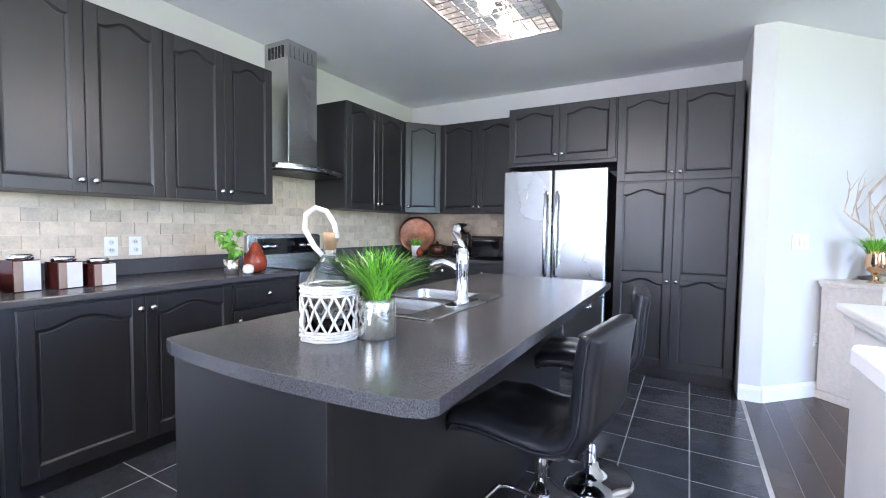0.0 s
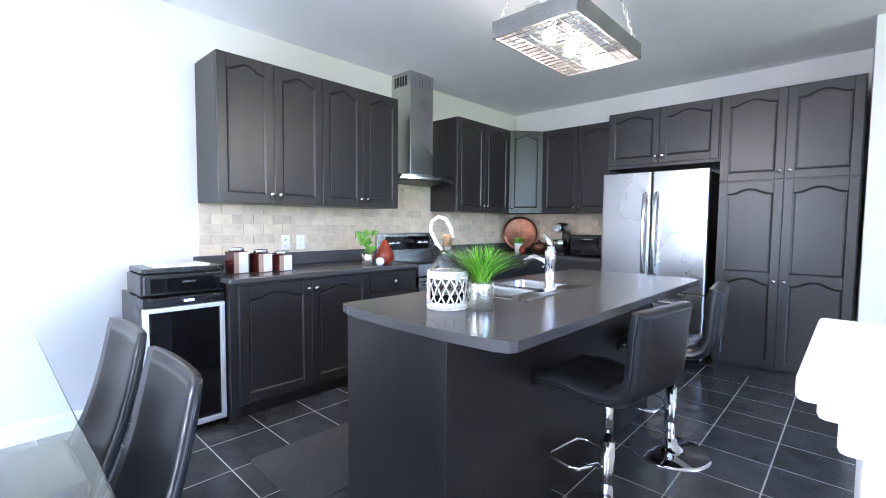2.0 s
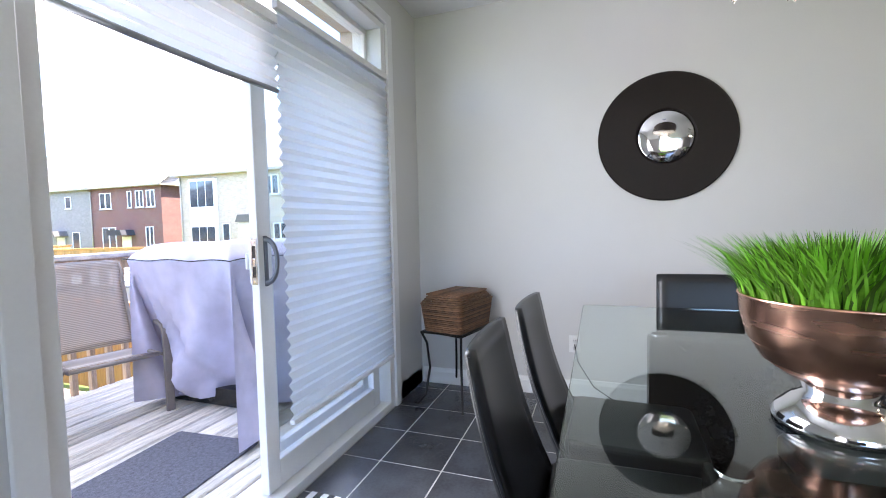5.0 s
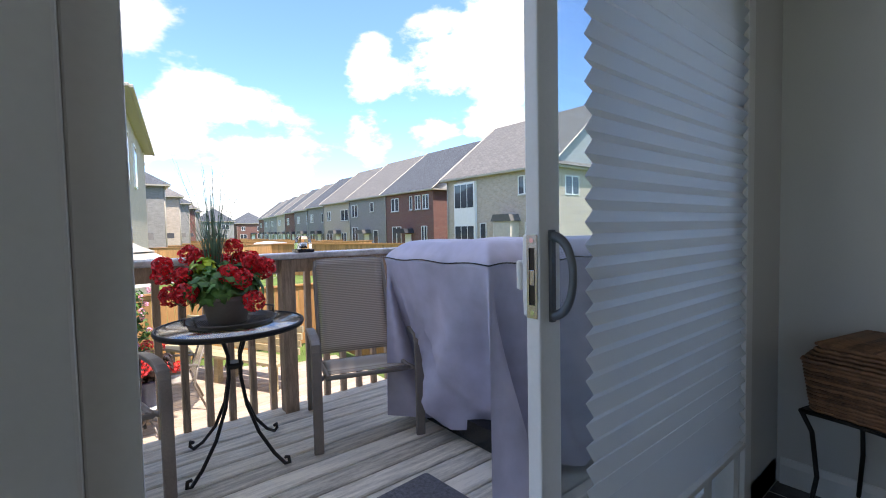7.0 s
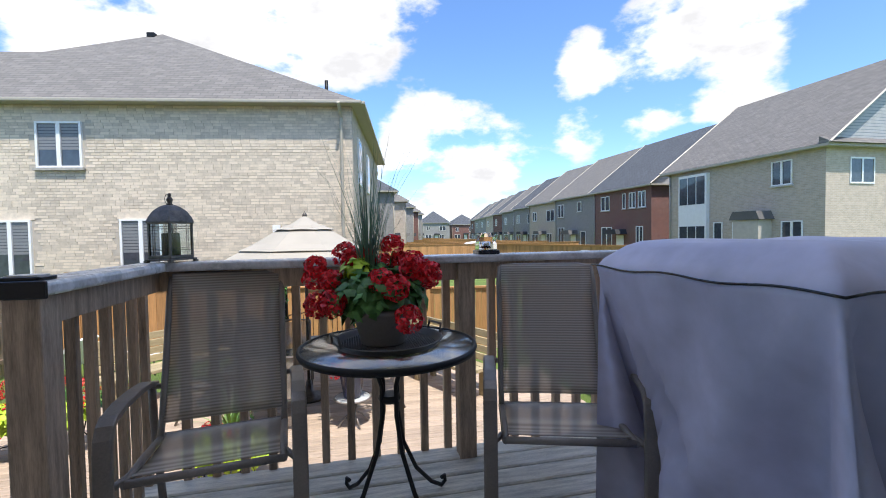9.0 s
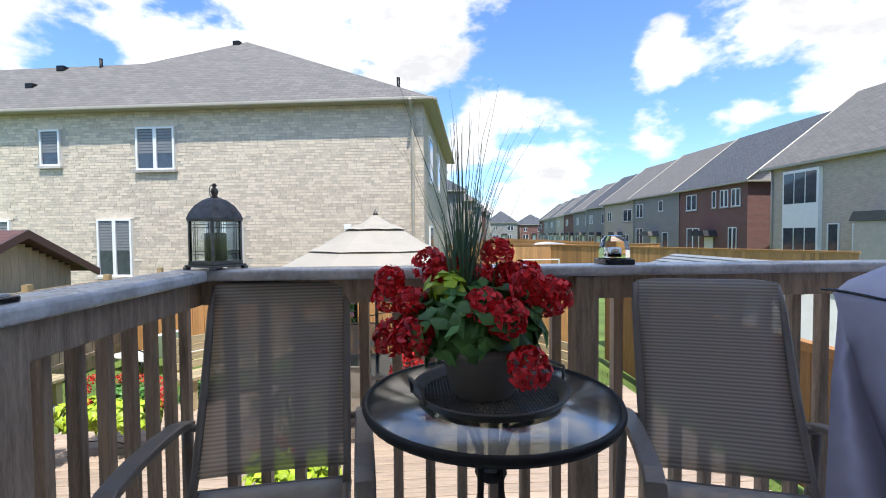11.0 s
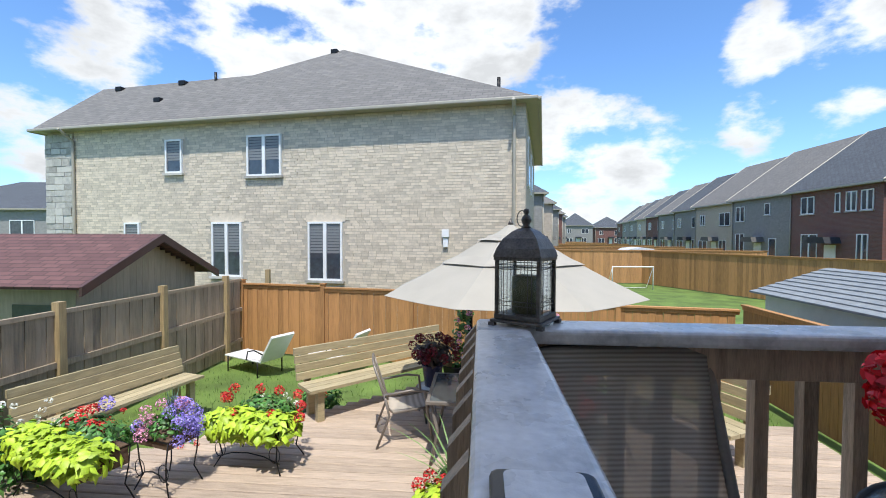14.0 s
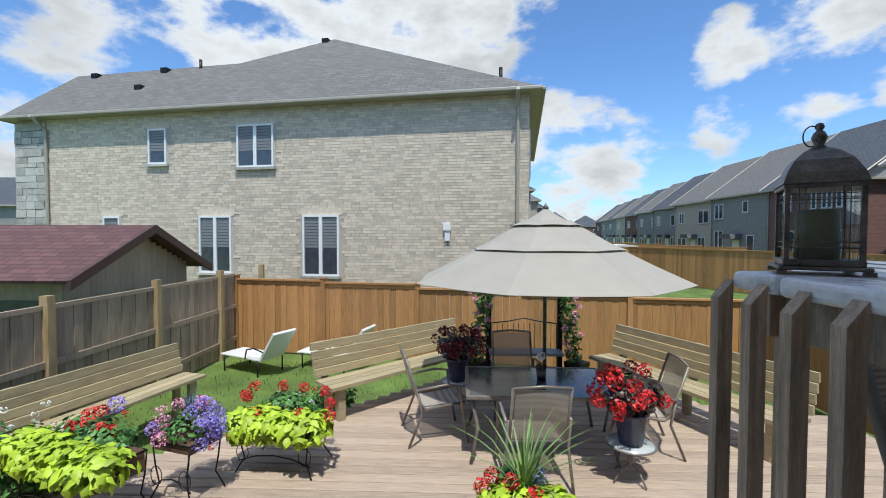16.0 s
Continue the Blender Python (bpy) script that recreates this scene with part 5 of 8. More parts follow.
# ---- lantern and cap lamp on the rail ----
def lantern():
    t = thing("lantern", pose(0.212, -4.466, RT, 0, 0, -28) @ Matrix.Diagonal((0.71, 0.71, 0.77, 1)), "bronze metal candle lantern standing on the rail corner", "lantern")
    s = 0.082
    Mb().box(-s - 0.02, s + 0.02, -s - 0.02, s + 0.02, 0.012, 0.022).box(-s - 0.008, s + 0.008, -s - 0.008, s + 0.008, 0.022, 0.04).ob("base", BRONZE, t, bevel=0.003)
    for sx in (-1, 1):
        for sy in (-1, 1):
            Mb().box(sx * (s + 0.012) - 0.012, sx * (s + 0.012) + 0.012, sy * (s + 0.012) - 0.012, sy * (s + 0.012) + 0.012, 0, 0.012).ob("foot", BRONZE, t)
            Mb().box(sx * s - 0.006, sx * s + 0.006, sy * s - 0.006, sy * s + 0.006, 0.04, 0.225).ob("corner_post", BRONZE, t)
    Mb().box(-s - 0.01, s + 0.01, -s - 0.01, s + 0.01, 0.225, 0.237).ob("eave_plate", BRONZE, t, bevel=0.002)
    for a in range(4):
        w = Mb()
        for x in (-0.04, 0.04, -0.055, 0.055):
            w.tube([(x, -s, 0.04), (x, -s, 0.225)], 0.0014, 5)
        for z in (0.07, 0.085, 0.195, 0.21):
            w.tube([(-s, -s, z), (s, -s, z)], 0.0014, 5)
        w.ob("wire_grille", BRONZE, t, m=pose(0, 0, 0, 0, 0, 90 * a))
    r = Mb()
    rings = [(0.094, 0.237), (0.085, 0.265), (0.066, 0.30), (0.04, 0.325), (0.022, 0.335)]
    pl = [[(-q, -q, z), (q, -q, z), (q, q, z), (-q, q, z)] for q, z in rings]
    r.add([p for ring in pl for p in ring], [(i * 4 + j, i * 4 + (j + 1) % 4, (i + 1) * 4 + (j + 1) % 4, (i + 1) * 4 + j) for i in range(4) for j in range(4)] + [(16, 17, 18, 19)])
    r.ob("roof", BRONZE, t, bevel=0.002)
    Mb().lathe([(0.022, 0.335), (0.012, 0.345), (0.016, 0.355), (0.02, 0.365), (0.014, 0.378), (0.007, 0.384), (0.012, 0.392), (0.009, 0.402), (0.001, 0.405)], 16).ob("finial", BRONZE, t)
    Mb().tube([(0.018 + 0.02 * math.cos(a), 0, 0.37 + 0.028 * math.sin(a)) for a in [i * math.pi / 8 for i in range(16)]], 0.002, 6, closed=True).ob("ring", BRONZE, t)
    Mb().lathe([(0.052, 0.04), (0.052, 0.165), (0.044, 0.171), (0.001, 0.165)], 24).ob("candle", mat("olive_wax", (0.11, 0.10, 0.035), 0.5, var=0.15, bump=0.1), t, "olive pillar candle")
    for a in range(4):
        Mb().box(-s + 0.006, s - 0.006, -s + 0.002, -s + 0.004, 0.042, 0.224).ob("glass_pane", PANE, t, m=pose(0, 0, 0, 0, 0, 90 * a))


lantern()


def cap_lamp():
    t = thing("solar_lamp", pose(-1.28, -4.455, RT), "black solar post lamp with faceted clear dome", "lamp")
    Mb().slab(round_rect(-0.058, 0.058, -0.058, 0.058, 0.01, 3), 0, 0.02).ob("base", BLACKP, t, bevel=0.003)
    Mb().lathe([(0.06, 0.02), (0.058, 0.055), (0.05, 0.088), (0.034, 0.108), (0.001, 0.112)], 10, smooth=False).ob("dome", CLEAR, t, "faceted clear dome")
    Mb().lathe([(0.02, 0.028), (0.02, 0.06), (0.001, 0.062)], 12).ob("lamp_core", NICKEL, t)


cap_lamp()


# ---- deck furniture ----
def band(x, pts, wide, thick):
    """A flat metal band of even width along a path in y and z."""
    vs, k = [], len(pts)
    for i, (y, z) in enumerate(pts):
        a, b = Vector(pts[max(0, i - 1)]), Vector(pts[min(k - 1, i + 1)])
        d = (b - a).normalized()
        ny, nz = -d.y * thick / 2, d.x * thick / 2
        vs += [(x - wide / 2, y + ny, z + nz), (x + wide / 2, y + ny, z + nz), (x + wide / 2, y - ny, z - nz), (x - wide / 2, y - ny, z - nz)]
    fs = [(4 * i + j, 4 * i + (j + 1) % 4, 4 * i + 4 + (j + 1) % 4, 4 * i + 4 + j) for i in range(k - 1) for j in range(4)]
    return Mb().add(vs, fs + [(3, 2, 1, 0), (4 * k - 4, 4 * k - 3, 4 * k - 2, 4 * k - 1)])


def sling_chair(m, label):
    """Faces -y; backrest at +y."""
    t = thing("patio_chair", m, label, "patio chair", "chairs on the upper deck")
    hw = 0.23

    def cloth(name, a, b, w0, w1, sag):
        n, k = 14, 8
        vs = []
        for i in range(n + 1):
            u = i / n
            p = Vector(a).lerp(Vector(b), u)
            w = w0 + (w1 - w0) * u
            for j in range(k + 1):
                q = j / k * 2 - 1
                vs.append((q * w, p.y + sag[0] * math.sin(math.pi * u) + sag[2] * (1 - q * q), p.z + sag[1] * math.sin(math.pi * u)))
        mb = Mb().add(vs, [(i * (k + 1) + j, i * (k + 1) + j + 1, (i + 1) * (k + 1) + j + 1, (i + 1) * (k + 1) + j) for i in range(n) for j in range(k)], True)
        o = mb.ob(name, SLINGC, t)
        so = o.modifiers.new("thick", "SOLIDIFY")
        so.thickness = 0.003
        return o
    cloth("back_sling", (0, 0.155, 0.42), (0, 0.365, 1.0), hw - 0.008, hw - 0.012, (0.03, 0, 0.006))
    cloth("seat_sling", (0, -0.25, 0.415), (0, 0.17, 0.375), hw - 0.01, hw - 0.015, (0, -0.02, 0))
    for s in (-1, 1):
        x = s * hw
        Mb().tube([(x, 0.12, 0.36), (x, 0.165, 0.42), (x, 0.27, 0.68), (x, 0.355, 0.91), (x * 0.97, 0.385, 0.985)], 0.013, 8).ob("back_tube", FRAMEM, t)
        Mb().tube([(x, -0.27, 0.40), (x, -0.1, 0.395), (x, 0.16, 0.365)], 0.014, 8).ob("seat_tube", FRAMEM, t)
        xa = s * (hw + 0.055)
        arm = [(-0.27, 0.0), (-0.268, 0.30), (-0.262, 0.50), (-0.255, 0.54), (-0.235, 0.572), (-0.20, 0.588), (-0.10, 0.596), (0.05, 0.59), (0.18, 0.575), (0.27, 0.55)]
        band(xa, arm, 0.052, 0.024).ob("arm_and_front_leg", FRAMEM, t, bevel=0.006)
        Mb().tube([(xa, 0.26, 0.548), (xa, 0.27, 0.40), (xa, 0.36, 0.0)], 0.016, 8).ob("rear_leg", FRAMEM, t)
        Mb().tube([(x, -0.2, 0.40), (xa, -0.265, 0.38)], 0.012, 6).ob("front_bracket", FRAMEM, t)
        Mb().tube([(x, 0.24, 0.545), (xa, 0.23, 0.555)], 0.012, 6).ob("rear_bracket", FRAMEM, t)
    Mb().tube([(-hw, -0.265, 0.40), (hw, -0.265, 0.40)], 0.014, 8).ob("front_bar", FRAMEM, t)
    Mb().tube([(-hw, 0.17, 0.365), (hw, 0.17, 0.365)], 0.012, 8).ob("rear_bar", FRAMEM, t)
    Mb().tube([(-hw * 0.97, 0.385, 0.985), (-hw * 0.7, 0.388, 0.992), (hw * 0.7, 0.388, 0.992), (hw * 0.97, 0.385, 0.985)], 0.012, 8).ob("top_bar", FRAMEM, t)
    return t


SLINGC = bpy.data.materials.new("taupe_sling_weave")
SLINGC.use_nodes = True
_n, _l = SLINGC.node_tree.nodes, SLINGC.node_tree.links
_p = _n["Principled BSDF"]
_p.inputs["Roughness"].default_value = 0.55
_co, _w, _nz = _n.new("ShaderNodeTexCoord"), _n.new("ShaderNodeTexWave"), _n.new("ShaderNodeTexNoise")
_w.bands_direction = "Z"
_w.inputs["Scale"].default_value, _w.inputs["Distortion"].default_value = 28.0, 0.6
_nz.inputs["Scale"].default_value = 9.0
_l.new(_co.outputs["Object"], _w.inputs["Vector"])
_l.new(_co.outputs["Object"], _nz.inputs["Vector"])
_mx = _n.new("ShaderNodeMix")
_mx.data_type = "RGBA"
_mx.inputs["A"].default_value, _mx.inputs["B"].default_value = (0.30, 0.26, 0.225, 1), (0.58, 0.52, 0.45, 1)
_l.new(_w.outputs["Fac"], _mx.inputs["Factor"])
_l.new(_mx.outputs["Result"], _p.inputs["Base Color"])
_tr, _ms = _n.new("ShaderNodeBsdfTransparent"), _n.new("ShaderNodeMixShader")
_ms.inputs[0].default_value = 0.26
_l.new(_p.outputs[0], _ms.inputs[1])
_l.new(_tr.outputs[0], _ms.inputs[2])
_l.new(_ms.outputs[0], _n["Material Output"].inputs[0])

sling_chair(pose(-0.075, -4.06, UZ, 0, 0, 187), "taupe sling patio armchair before the rail corner")
sling_chair(pose(-1.417, -3.935, UZ, 0, 0, 162), "taupe sling patio armchair beside the covered grill")


def bistro_table():
    t = thing("bistro_table", pose(-0.72, -4.02, UZ), "round glass-topped black metal bistro table", "side table")
    H = 0.715
    R = 0.35
    Mb().lathe([(R - 0.008, H - 0.014), (R, H - 0.02), (R + 0.006, H - 0.006), (R + 0.003, H + 0.006), (R - 0.006, H + 0.006), (R - 0.008, H), (R - 0.008, H - 0.014)], 56).ob("rim", BLACKM, t)
    Mb().lathe([(R - 0.007, H - 0.003), (R - 0.007, H + 0.003), (0.001, H + 0.003)], 48).ob("glass_top", TOPGLASS, t, "clear glass top")
    for i in range(4):
        a = i * math.pi / 2 + 0.6
        c, s_ = math.cos(a), math.sin(a)
        pts = [(0.15, H - 0.02), (0.075, H - 0.07), (0.04, H - 0.16), (0.04, H - 0.28), (0.07, H - 0.42), (0.14, H - 0.56), (0.23, H - 0.66), (0.295, H - 0.705), (0.32, H - 0.695), (0.315, H - 0.668), (0.295, H - 0.672)]
        Mb().tube([(c * r, s_ * r, z) for r, z in pts], 0.009, 8).ob("leg", BLACKM, t)
    Mb().lathe([(0.04, H - 0.23), (0.046, H - 0.215), (0.04, H - 0.20)], 16).ob("collar", BLACKM, t)
    top = UZ + H + 0.0035
    tr = thing("serving_tray", pose(-0.72, -4.03, top), "round black mesh metal tray with two handles", "tray")
    Mb().lathe([(0.19, 0), (0.205, 0.003), (0.215, 0.022), (0.222, 0.024), (0.218, 0.028), (0.208, 0.024), (0.198, 0.006), (0.19, 0.004), (0.19, 0)], 48).ob("rim", TRAYM, tr)
    g = Mb()
    for i in range(-19, 20):
        y = i * 0.0098
        h = math.sqrt(max(0, 0.19 ** 2 - y * y))
        g.tube([(-h, y, 0.003), (h, y, 0.003)], 0.0016, 4).tube([(y, -h, 0.005), (y, h, 0.005)], 0.0016, 4)
    g.ob("mesh", TRAYM, tr)
    for s_ in (-1, 1):
        Mb().tube([(s_ * 0.215, -0.05, 0.02), (s_ * 0.222, -0.045, 0.06), (s_ * 0.224, 0.045, 0.06), (s_ * 0.215, 0.05, 0.02)], 0.005, 6, m=pose(0, 0, 0, 0, 0, 20)).ob("handle", TRAYM, tr)
    return top


TTOP = bistro_table()


def leaf_cloud(mb, c, rx, ry, rz, n, size, rng, curl=0.35, up=0.4):
    """Many small folded leaves facing outward from a rounded mass."""
    for i in range(n):
        d = Vector((rng.gauss(0, 1), rng.gauss(0, 1), rng.gauss(0, 1))).normalized()
        q = rng.uniform(0.55, 1.0)
        p = Vector((c[0] + d.x * rx * q, c[1] + d.y * ry * q, c[2] + d.z * rz * q))
        nrm = (d + Vector((rng.uniform(-0.5, 0.5), rng.uniform(-0.5, 0.5), rng.uniform(-0.2, 0.6) + up))).normalized()
        a = nrm.cross(Vector((rng.uniform(-1, 1), rng.uniform(-1, 1), rng.uniform(-1, 0.2)))).normalized()
        b = nrm.cross(a)
        s_ = size * rng.uniform(0.6, 1.25)
        tip = p + a * s_ - nrm * s_ * curl
        vs = [p - a * s_ * 0.5, p + b * s_ * 0.45 - nrm * s_ * 0.12, p + a * s_ * 0.25 + nrm * s_ * 0.06, p - b * s_ * 0.45 - nrm * s_ * 0.12, tip]
        mb.add([tuple(v) for v in vs], [(0, 1, 2), (0, 2, 3), (2, 1, 4), (2, 4, 3)], True)
    return mb


def blossom(mb, c, r, n, size, rng):
    """A rounded head of many small petals."""
    for i in range(n):
        d = Vector((rng.gauss(0, 1), rng.gauss(0, 1), rng.gauss(0.25, 1))).normalized()
        p = Vector(c) + d * r * rng.uniform(0.75, 1.0)
        a = d.cross(Vector((rng.uniform(-1, 1), rng.uniform(-1, 1), rng.uniform(-1, 1)))).normalized()
        b = d.cross(a)
        s_ = size * rng.uniform(0.7, 1.2)
        up = d * s_ * 0.35
        vs = [p, p + a * s_ + up, p + (a + b) * s_ * 0.6 + up * 1.4, p + b * s_ + up]
        mb.add([tuple(v) for v in vs], [(0, 1, 2), (0, 2, 3)], True)
    return mb


def blades(mb, c, n, h, spread, rng, w=0.008, droop=0.5, base=0.03):
    for i in range(n):
        a = rng.uniform(0, 6.283)
        out = spread * rng.uniform(0.1, 1.0)
        hh = h * rng.uniform(0.6, 1.0)
        dx, dy = math.cos(a), math.sin(a)
        vs = []
        for k in range(7):
            u = k / 6
            x = c[0] + dx * (base * rng.random() + out * u ** 1.7)
            y = c[1] + dy * (base * 0.5 + out * u ** 1.7)
            z = c[2] + hh * (u - droop * (out / max(h, 0.01)) * u ** 3)
            ww = w * (1 - u ** 2) / 2 + 0.0004
            vs += [(x - dy * ww, y + dx * ww, z), (x + dy * ww, y - dx * ww, z)]
        mb.add(vs, [(2 * k, 2 * k + 1, 2 * k + 3, 2 * k + 2) for k in range(6)], True)
    return mb


def geranium():
    t = thing("potted_geranium", pose(-0.70, -4.03, TTOP + 0.0075), "red geranium with spiky grass in a taupe pot", "potted plant")
    Mb().lathe([(0.085, 0), (0.09, 0.005), (0.116, 0.115), (0.126, 0.12), (0.128, 0.142), (0.118, 0.144), (0.11, 0.125), (0.001, 0.115)], 32).ob("pot", POT, t)
    rng = random.Random(11)
    leaf_cloud(Mb(), (0.02, -0.01, 0.20), 0.215, 0.20, 0.12, 640, 0.05, rng).ob("leaves", LEAF, t)
    leaf_cloud(Mb(), (0.10, 0.02, 0.30), 0.06, 0.06, 0.05, 30, 0.04, rng).ob("young_leaves", LIME, t)
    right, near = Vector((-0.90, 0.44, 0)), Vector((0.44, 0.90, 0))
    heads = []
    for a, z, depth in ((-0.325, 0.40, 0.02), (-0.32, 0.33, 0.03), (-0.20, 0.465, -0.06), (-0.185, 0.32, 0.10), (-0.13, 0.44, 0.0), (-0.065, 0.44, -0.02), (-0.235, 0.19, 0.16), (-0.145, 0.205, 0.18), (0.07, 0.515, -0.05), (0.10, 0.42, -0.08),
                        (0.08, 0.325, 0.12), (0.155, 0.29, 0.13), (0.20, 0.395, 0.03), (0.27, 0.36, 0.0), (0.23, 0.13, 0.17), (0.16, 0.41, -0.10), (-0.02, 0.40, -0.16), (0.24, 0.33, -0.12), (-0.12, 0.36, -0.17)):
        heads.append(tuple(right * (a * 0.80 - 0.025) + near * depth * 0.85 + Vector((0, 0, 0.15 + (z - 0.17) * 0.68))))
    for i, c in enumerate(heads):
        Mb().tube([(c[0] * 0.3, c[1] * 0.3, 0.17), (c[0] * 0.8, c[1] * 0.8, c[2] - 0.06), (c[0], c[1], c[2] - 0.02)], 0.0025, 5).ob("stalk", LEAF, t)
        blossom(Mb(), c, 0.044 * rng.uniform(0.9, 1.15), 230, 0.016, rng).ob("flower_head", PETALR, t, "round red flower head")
    blades(blades(Mb(), (0.05, -0.03, 0.16), 90, 0.46, 0.10, rng, 0.006, 0.3), (0.05, -0.03, 0.16), 42, 0.74, 0.24, rng, 0.0032, 0.3).ob("spike_grass", SPIKE, t, "tall blue-green grass blades")


geranium()


def grill():
    """A barbecue under its draped cover."""
    t = thing("covered_grill", pose(-2.16, -3.37, UZ), "barbecue grill under a grey-lilac vinyl cover", "grill")
    hx, hy = 0.65, 0.45
    crng = random.Random(12)
    zs = [0.03, 0.06, 0.10, 0.16, 0.24, 0.33, 0.43, 0.53, 0.63, 0.72, 0.80, 0.87, 0.93, 0.975, 1.005, 1.02]
    # one closed outline with tight corners; creases fan out from the corners and hang straighter lower down
    base, edge = [], []
    for sx, sy, (x0, y0), (x1, y1) in ((0, -1, (-1, -1), (1, -1)), (1, 0, (1, -1), (1, 1)), (0, 1, (1, 1), (-1, 1)), (-1, 0, (-1, 1), (-1, -1))):
        k = 44 if sy else 30
        for i in range(k):
            u = i / k
            base.append((hx * (x0 + (x1 - x0) * u), hy * (y0 + (y1 - y0) * u), sx, sy))
            edge.append((u * (2 * hx if sy else 2 * hy), (1 - u) * (2 * hx if sy else 2 * hy)))
    wob = [(crng.uniform(0.008, 0.016), crng.uniform(5, 22), crng.uniform(0, 6), crng.uniform(-2, 2)) for _ in range(5)]
    vs, n = [], len(base)
    for z in zs:
        d = 1.02 - z
        for j, ((x, y, sx, sy), (e0, e1)) in enumerate(zip(base, edge)):
            out = (0.12 if sy > 0 else -0.2 if sx > 0 else 0.035) * d
            for e, amp, rate in ((e0, 0.085, 0.20), (e1, 0.075, 0.27), (e0, 0.05, 0.55), (e1, 0.06, 0.48)):
                c = 0.03 + rate * d
                w = 0.025 + 0.07 * d
                if sy > 0:
                    amp, w = 1.9 * amp, 1.25 * w
                out -= amp * min(1.0, 2.2 * d) * max(0.0, 1 - abs(e - c) / (1.5 * w))
                out += 0.6 * amp * min(1.0, 2.2 * d) * max(0.0, 1 - abs(e - c - 1.9 * w) / (1.5 * w))
            if sx > 0 or sy > 0:
                e = e1 if sx > 0 else e0
                for amp, mid, wide in ((0.17, 0.0, 0.03 + 0.06 * d), (-0.09, 0.12 + 0.20 * d, 0.05 + 0.06 * d), (0.06, 0.26 + 0.38 * d, 0.06 + 0.05 * d), (-0.04, 0.42 + 0.5 * d, 0.06 + 0.05 * d)):
                    out += amp * d * math.exp(-((e - mid) / wide) ** 2)
            s = j / n * 2 * math.pi
            out += min(1.0, 3 * d) * sum(a * 0.5 * math.sin(f * s + ph + tilt * z) for a, f, ph, tilt in wob)
            near = max(0.0, 1 - min(e0, e1) / 0.05)
            tuck = 0.012 * near * near
            zz = z if z > 0.2 else z + 0.05 * (0.5 + 0.5 * math.sin(3 * s + 0.7)) * (1 - z / 0.2)
            cx, cy = (math.copysign(1, x) if abs(abs(x) - hx) < 0.02 else 0), (math.copysign(1, y) if abs(abs(y) - hy) < 0.02 else 0)
            vs.append((x + (sx or cx * near) * out - cx * tuck, y + (sy or cy * near) * out - cy * tuck, zz))
    for k_, z in ((0.93, 1.055), (0.80, 1.105), (0.72, 1.122), (0.45, 1.118), (0.2, 1.112), (0.02, 1.11)):
        for x, y, sx, sy in base:
            vs.append((x * (0.35 + 0.65 * k_ if k_ > 0.7 else k_), y * k_ + 0.02 * (1 - k_), z + 0.005 * math.sin(9 * x + 5 * y)))
    rings = len(vs) // n
    Mb().add(vs, [(i * n + j, i * n + (j + 1) % n, (i + 1) * n + (j + 1) % n, (i + 1) * n + j) for i in range(rings - 1) for j in range(n)], True).ob("cover", COVER, t, "draped grey-lilac vinyl cover")
    seam = [(x * 1.004, y * 1.004, 1.024 + 0.005 * math.sin(23 * x + 17 * y)) for x, y, sx, sy in base]
    Mb().tube(seam, 0.0035, 5, closed=True).ob("seam_piping", BLACKP, t, "dark seam along the top edge")
    Mb().slab(round_rect(-0.58, 0.42, -0.40, 0.40, 0.06, 4), 0.012, 0.13).ob("base_tray", BLACKP, t, "black base under the cover")
    for sx in (-1, 1):
        for sy in (-1, 1):
            Mb().lathe([(0.03, -0.02), (0.05, -0.02), (0.05, 0.02), (0.03, 0.02), (0.03, -0.02)], 16, m=pose(-0.07 + sx * 0.44, sy * 0.26, 0.05, 0, 90)).ob("caster", BLACKP, t)


grill()
mt = tagged(Mb().slab(round_rect(-0.42, 0.42, -0.28, 0.28, 0.02, 3), 0, 0.01).ob("door_mat", mat("grey_mat", (0.12, 0.125, 0.14), 0.95, var=0.25, scale=60, bump=0.9, bscale=150), m=pose(-0.98, -2.93, UZ, 0, 0, 4)), "grey ribbed rubber door mat on the deck", "door mat")


# ---- gardens: fences ----
def fence_run(name, x0, y0, x1, y1, ztop, material, label, cap=True, parts=True, far=False, zb=None):
    L = math.hypot(x1 - x0, y1 - y0)
    ang = math.degrees(math.atan2(y1 - y0, x1 - x0))
    zb = GZ if zb is None else zb
    H = ztop - zb
    t = setting(thing(name, pose(x0, y0, zb, 0, 0, ang), "x", "fence"), label, "fence")
    w = 0.14
    k = int(L / w)
    if parts:
        me = Mb().box(0.003, w - 0.003, -0.009, 0.009, 0.04, H - 0.12).mesh("fence_board", material)
        for i in range(k):
            piece("fence_board", me, t, pose(i * w, 0.004 if i % 2 else -0.004, 0))
    else:
        mb = Mb()
        for i in range(k):
            mb.box(i * w + 0.003, i * w + w - 0.003, -0.01, 0.01, 0.04, H - 0.12)
        tagged(mb.ob("fence_boards", FENCEFAR if far else material, t), kind="stuff")
    Mb().box(0, L, -0.03, 0.03, H - 0.12, H - 0.06).ob("top_rail", material, t)
    if cap:
        Mb().box(0, L, -0.06, 0.06, H - 0.05, H - 0.015).ob("cap_rail", material, t)
    for z in (0.3, H * 0.55):
        if not cap:
            Mb().box(0, L, -0.045, -0.011, z, z + 0.085).ob("cross_rail", material, t)
    return t, L, H


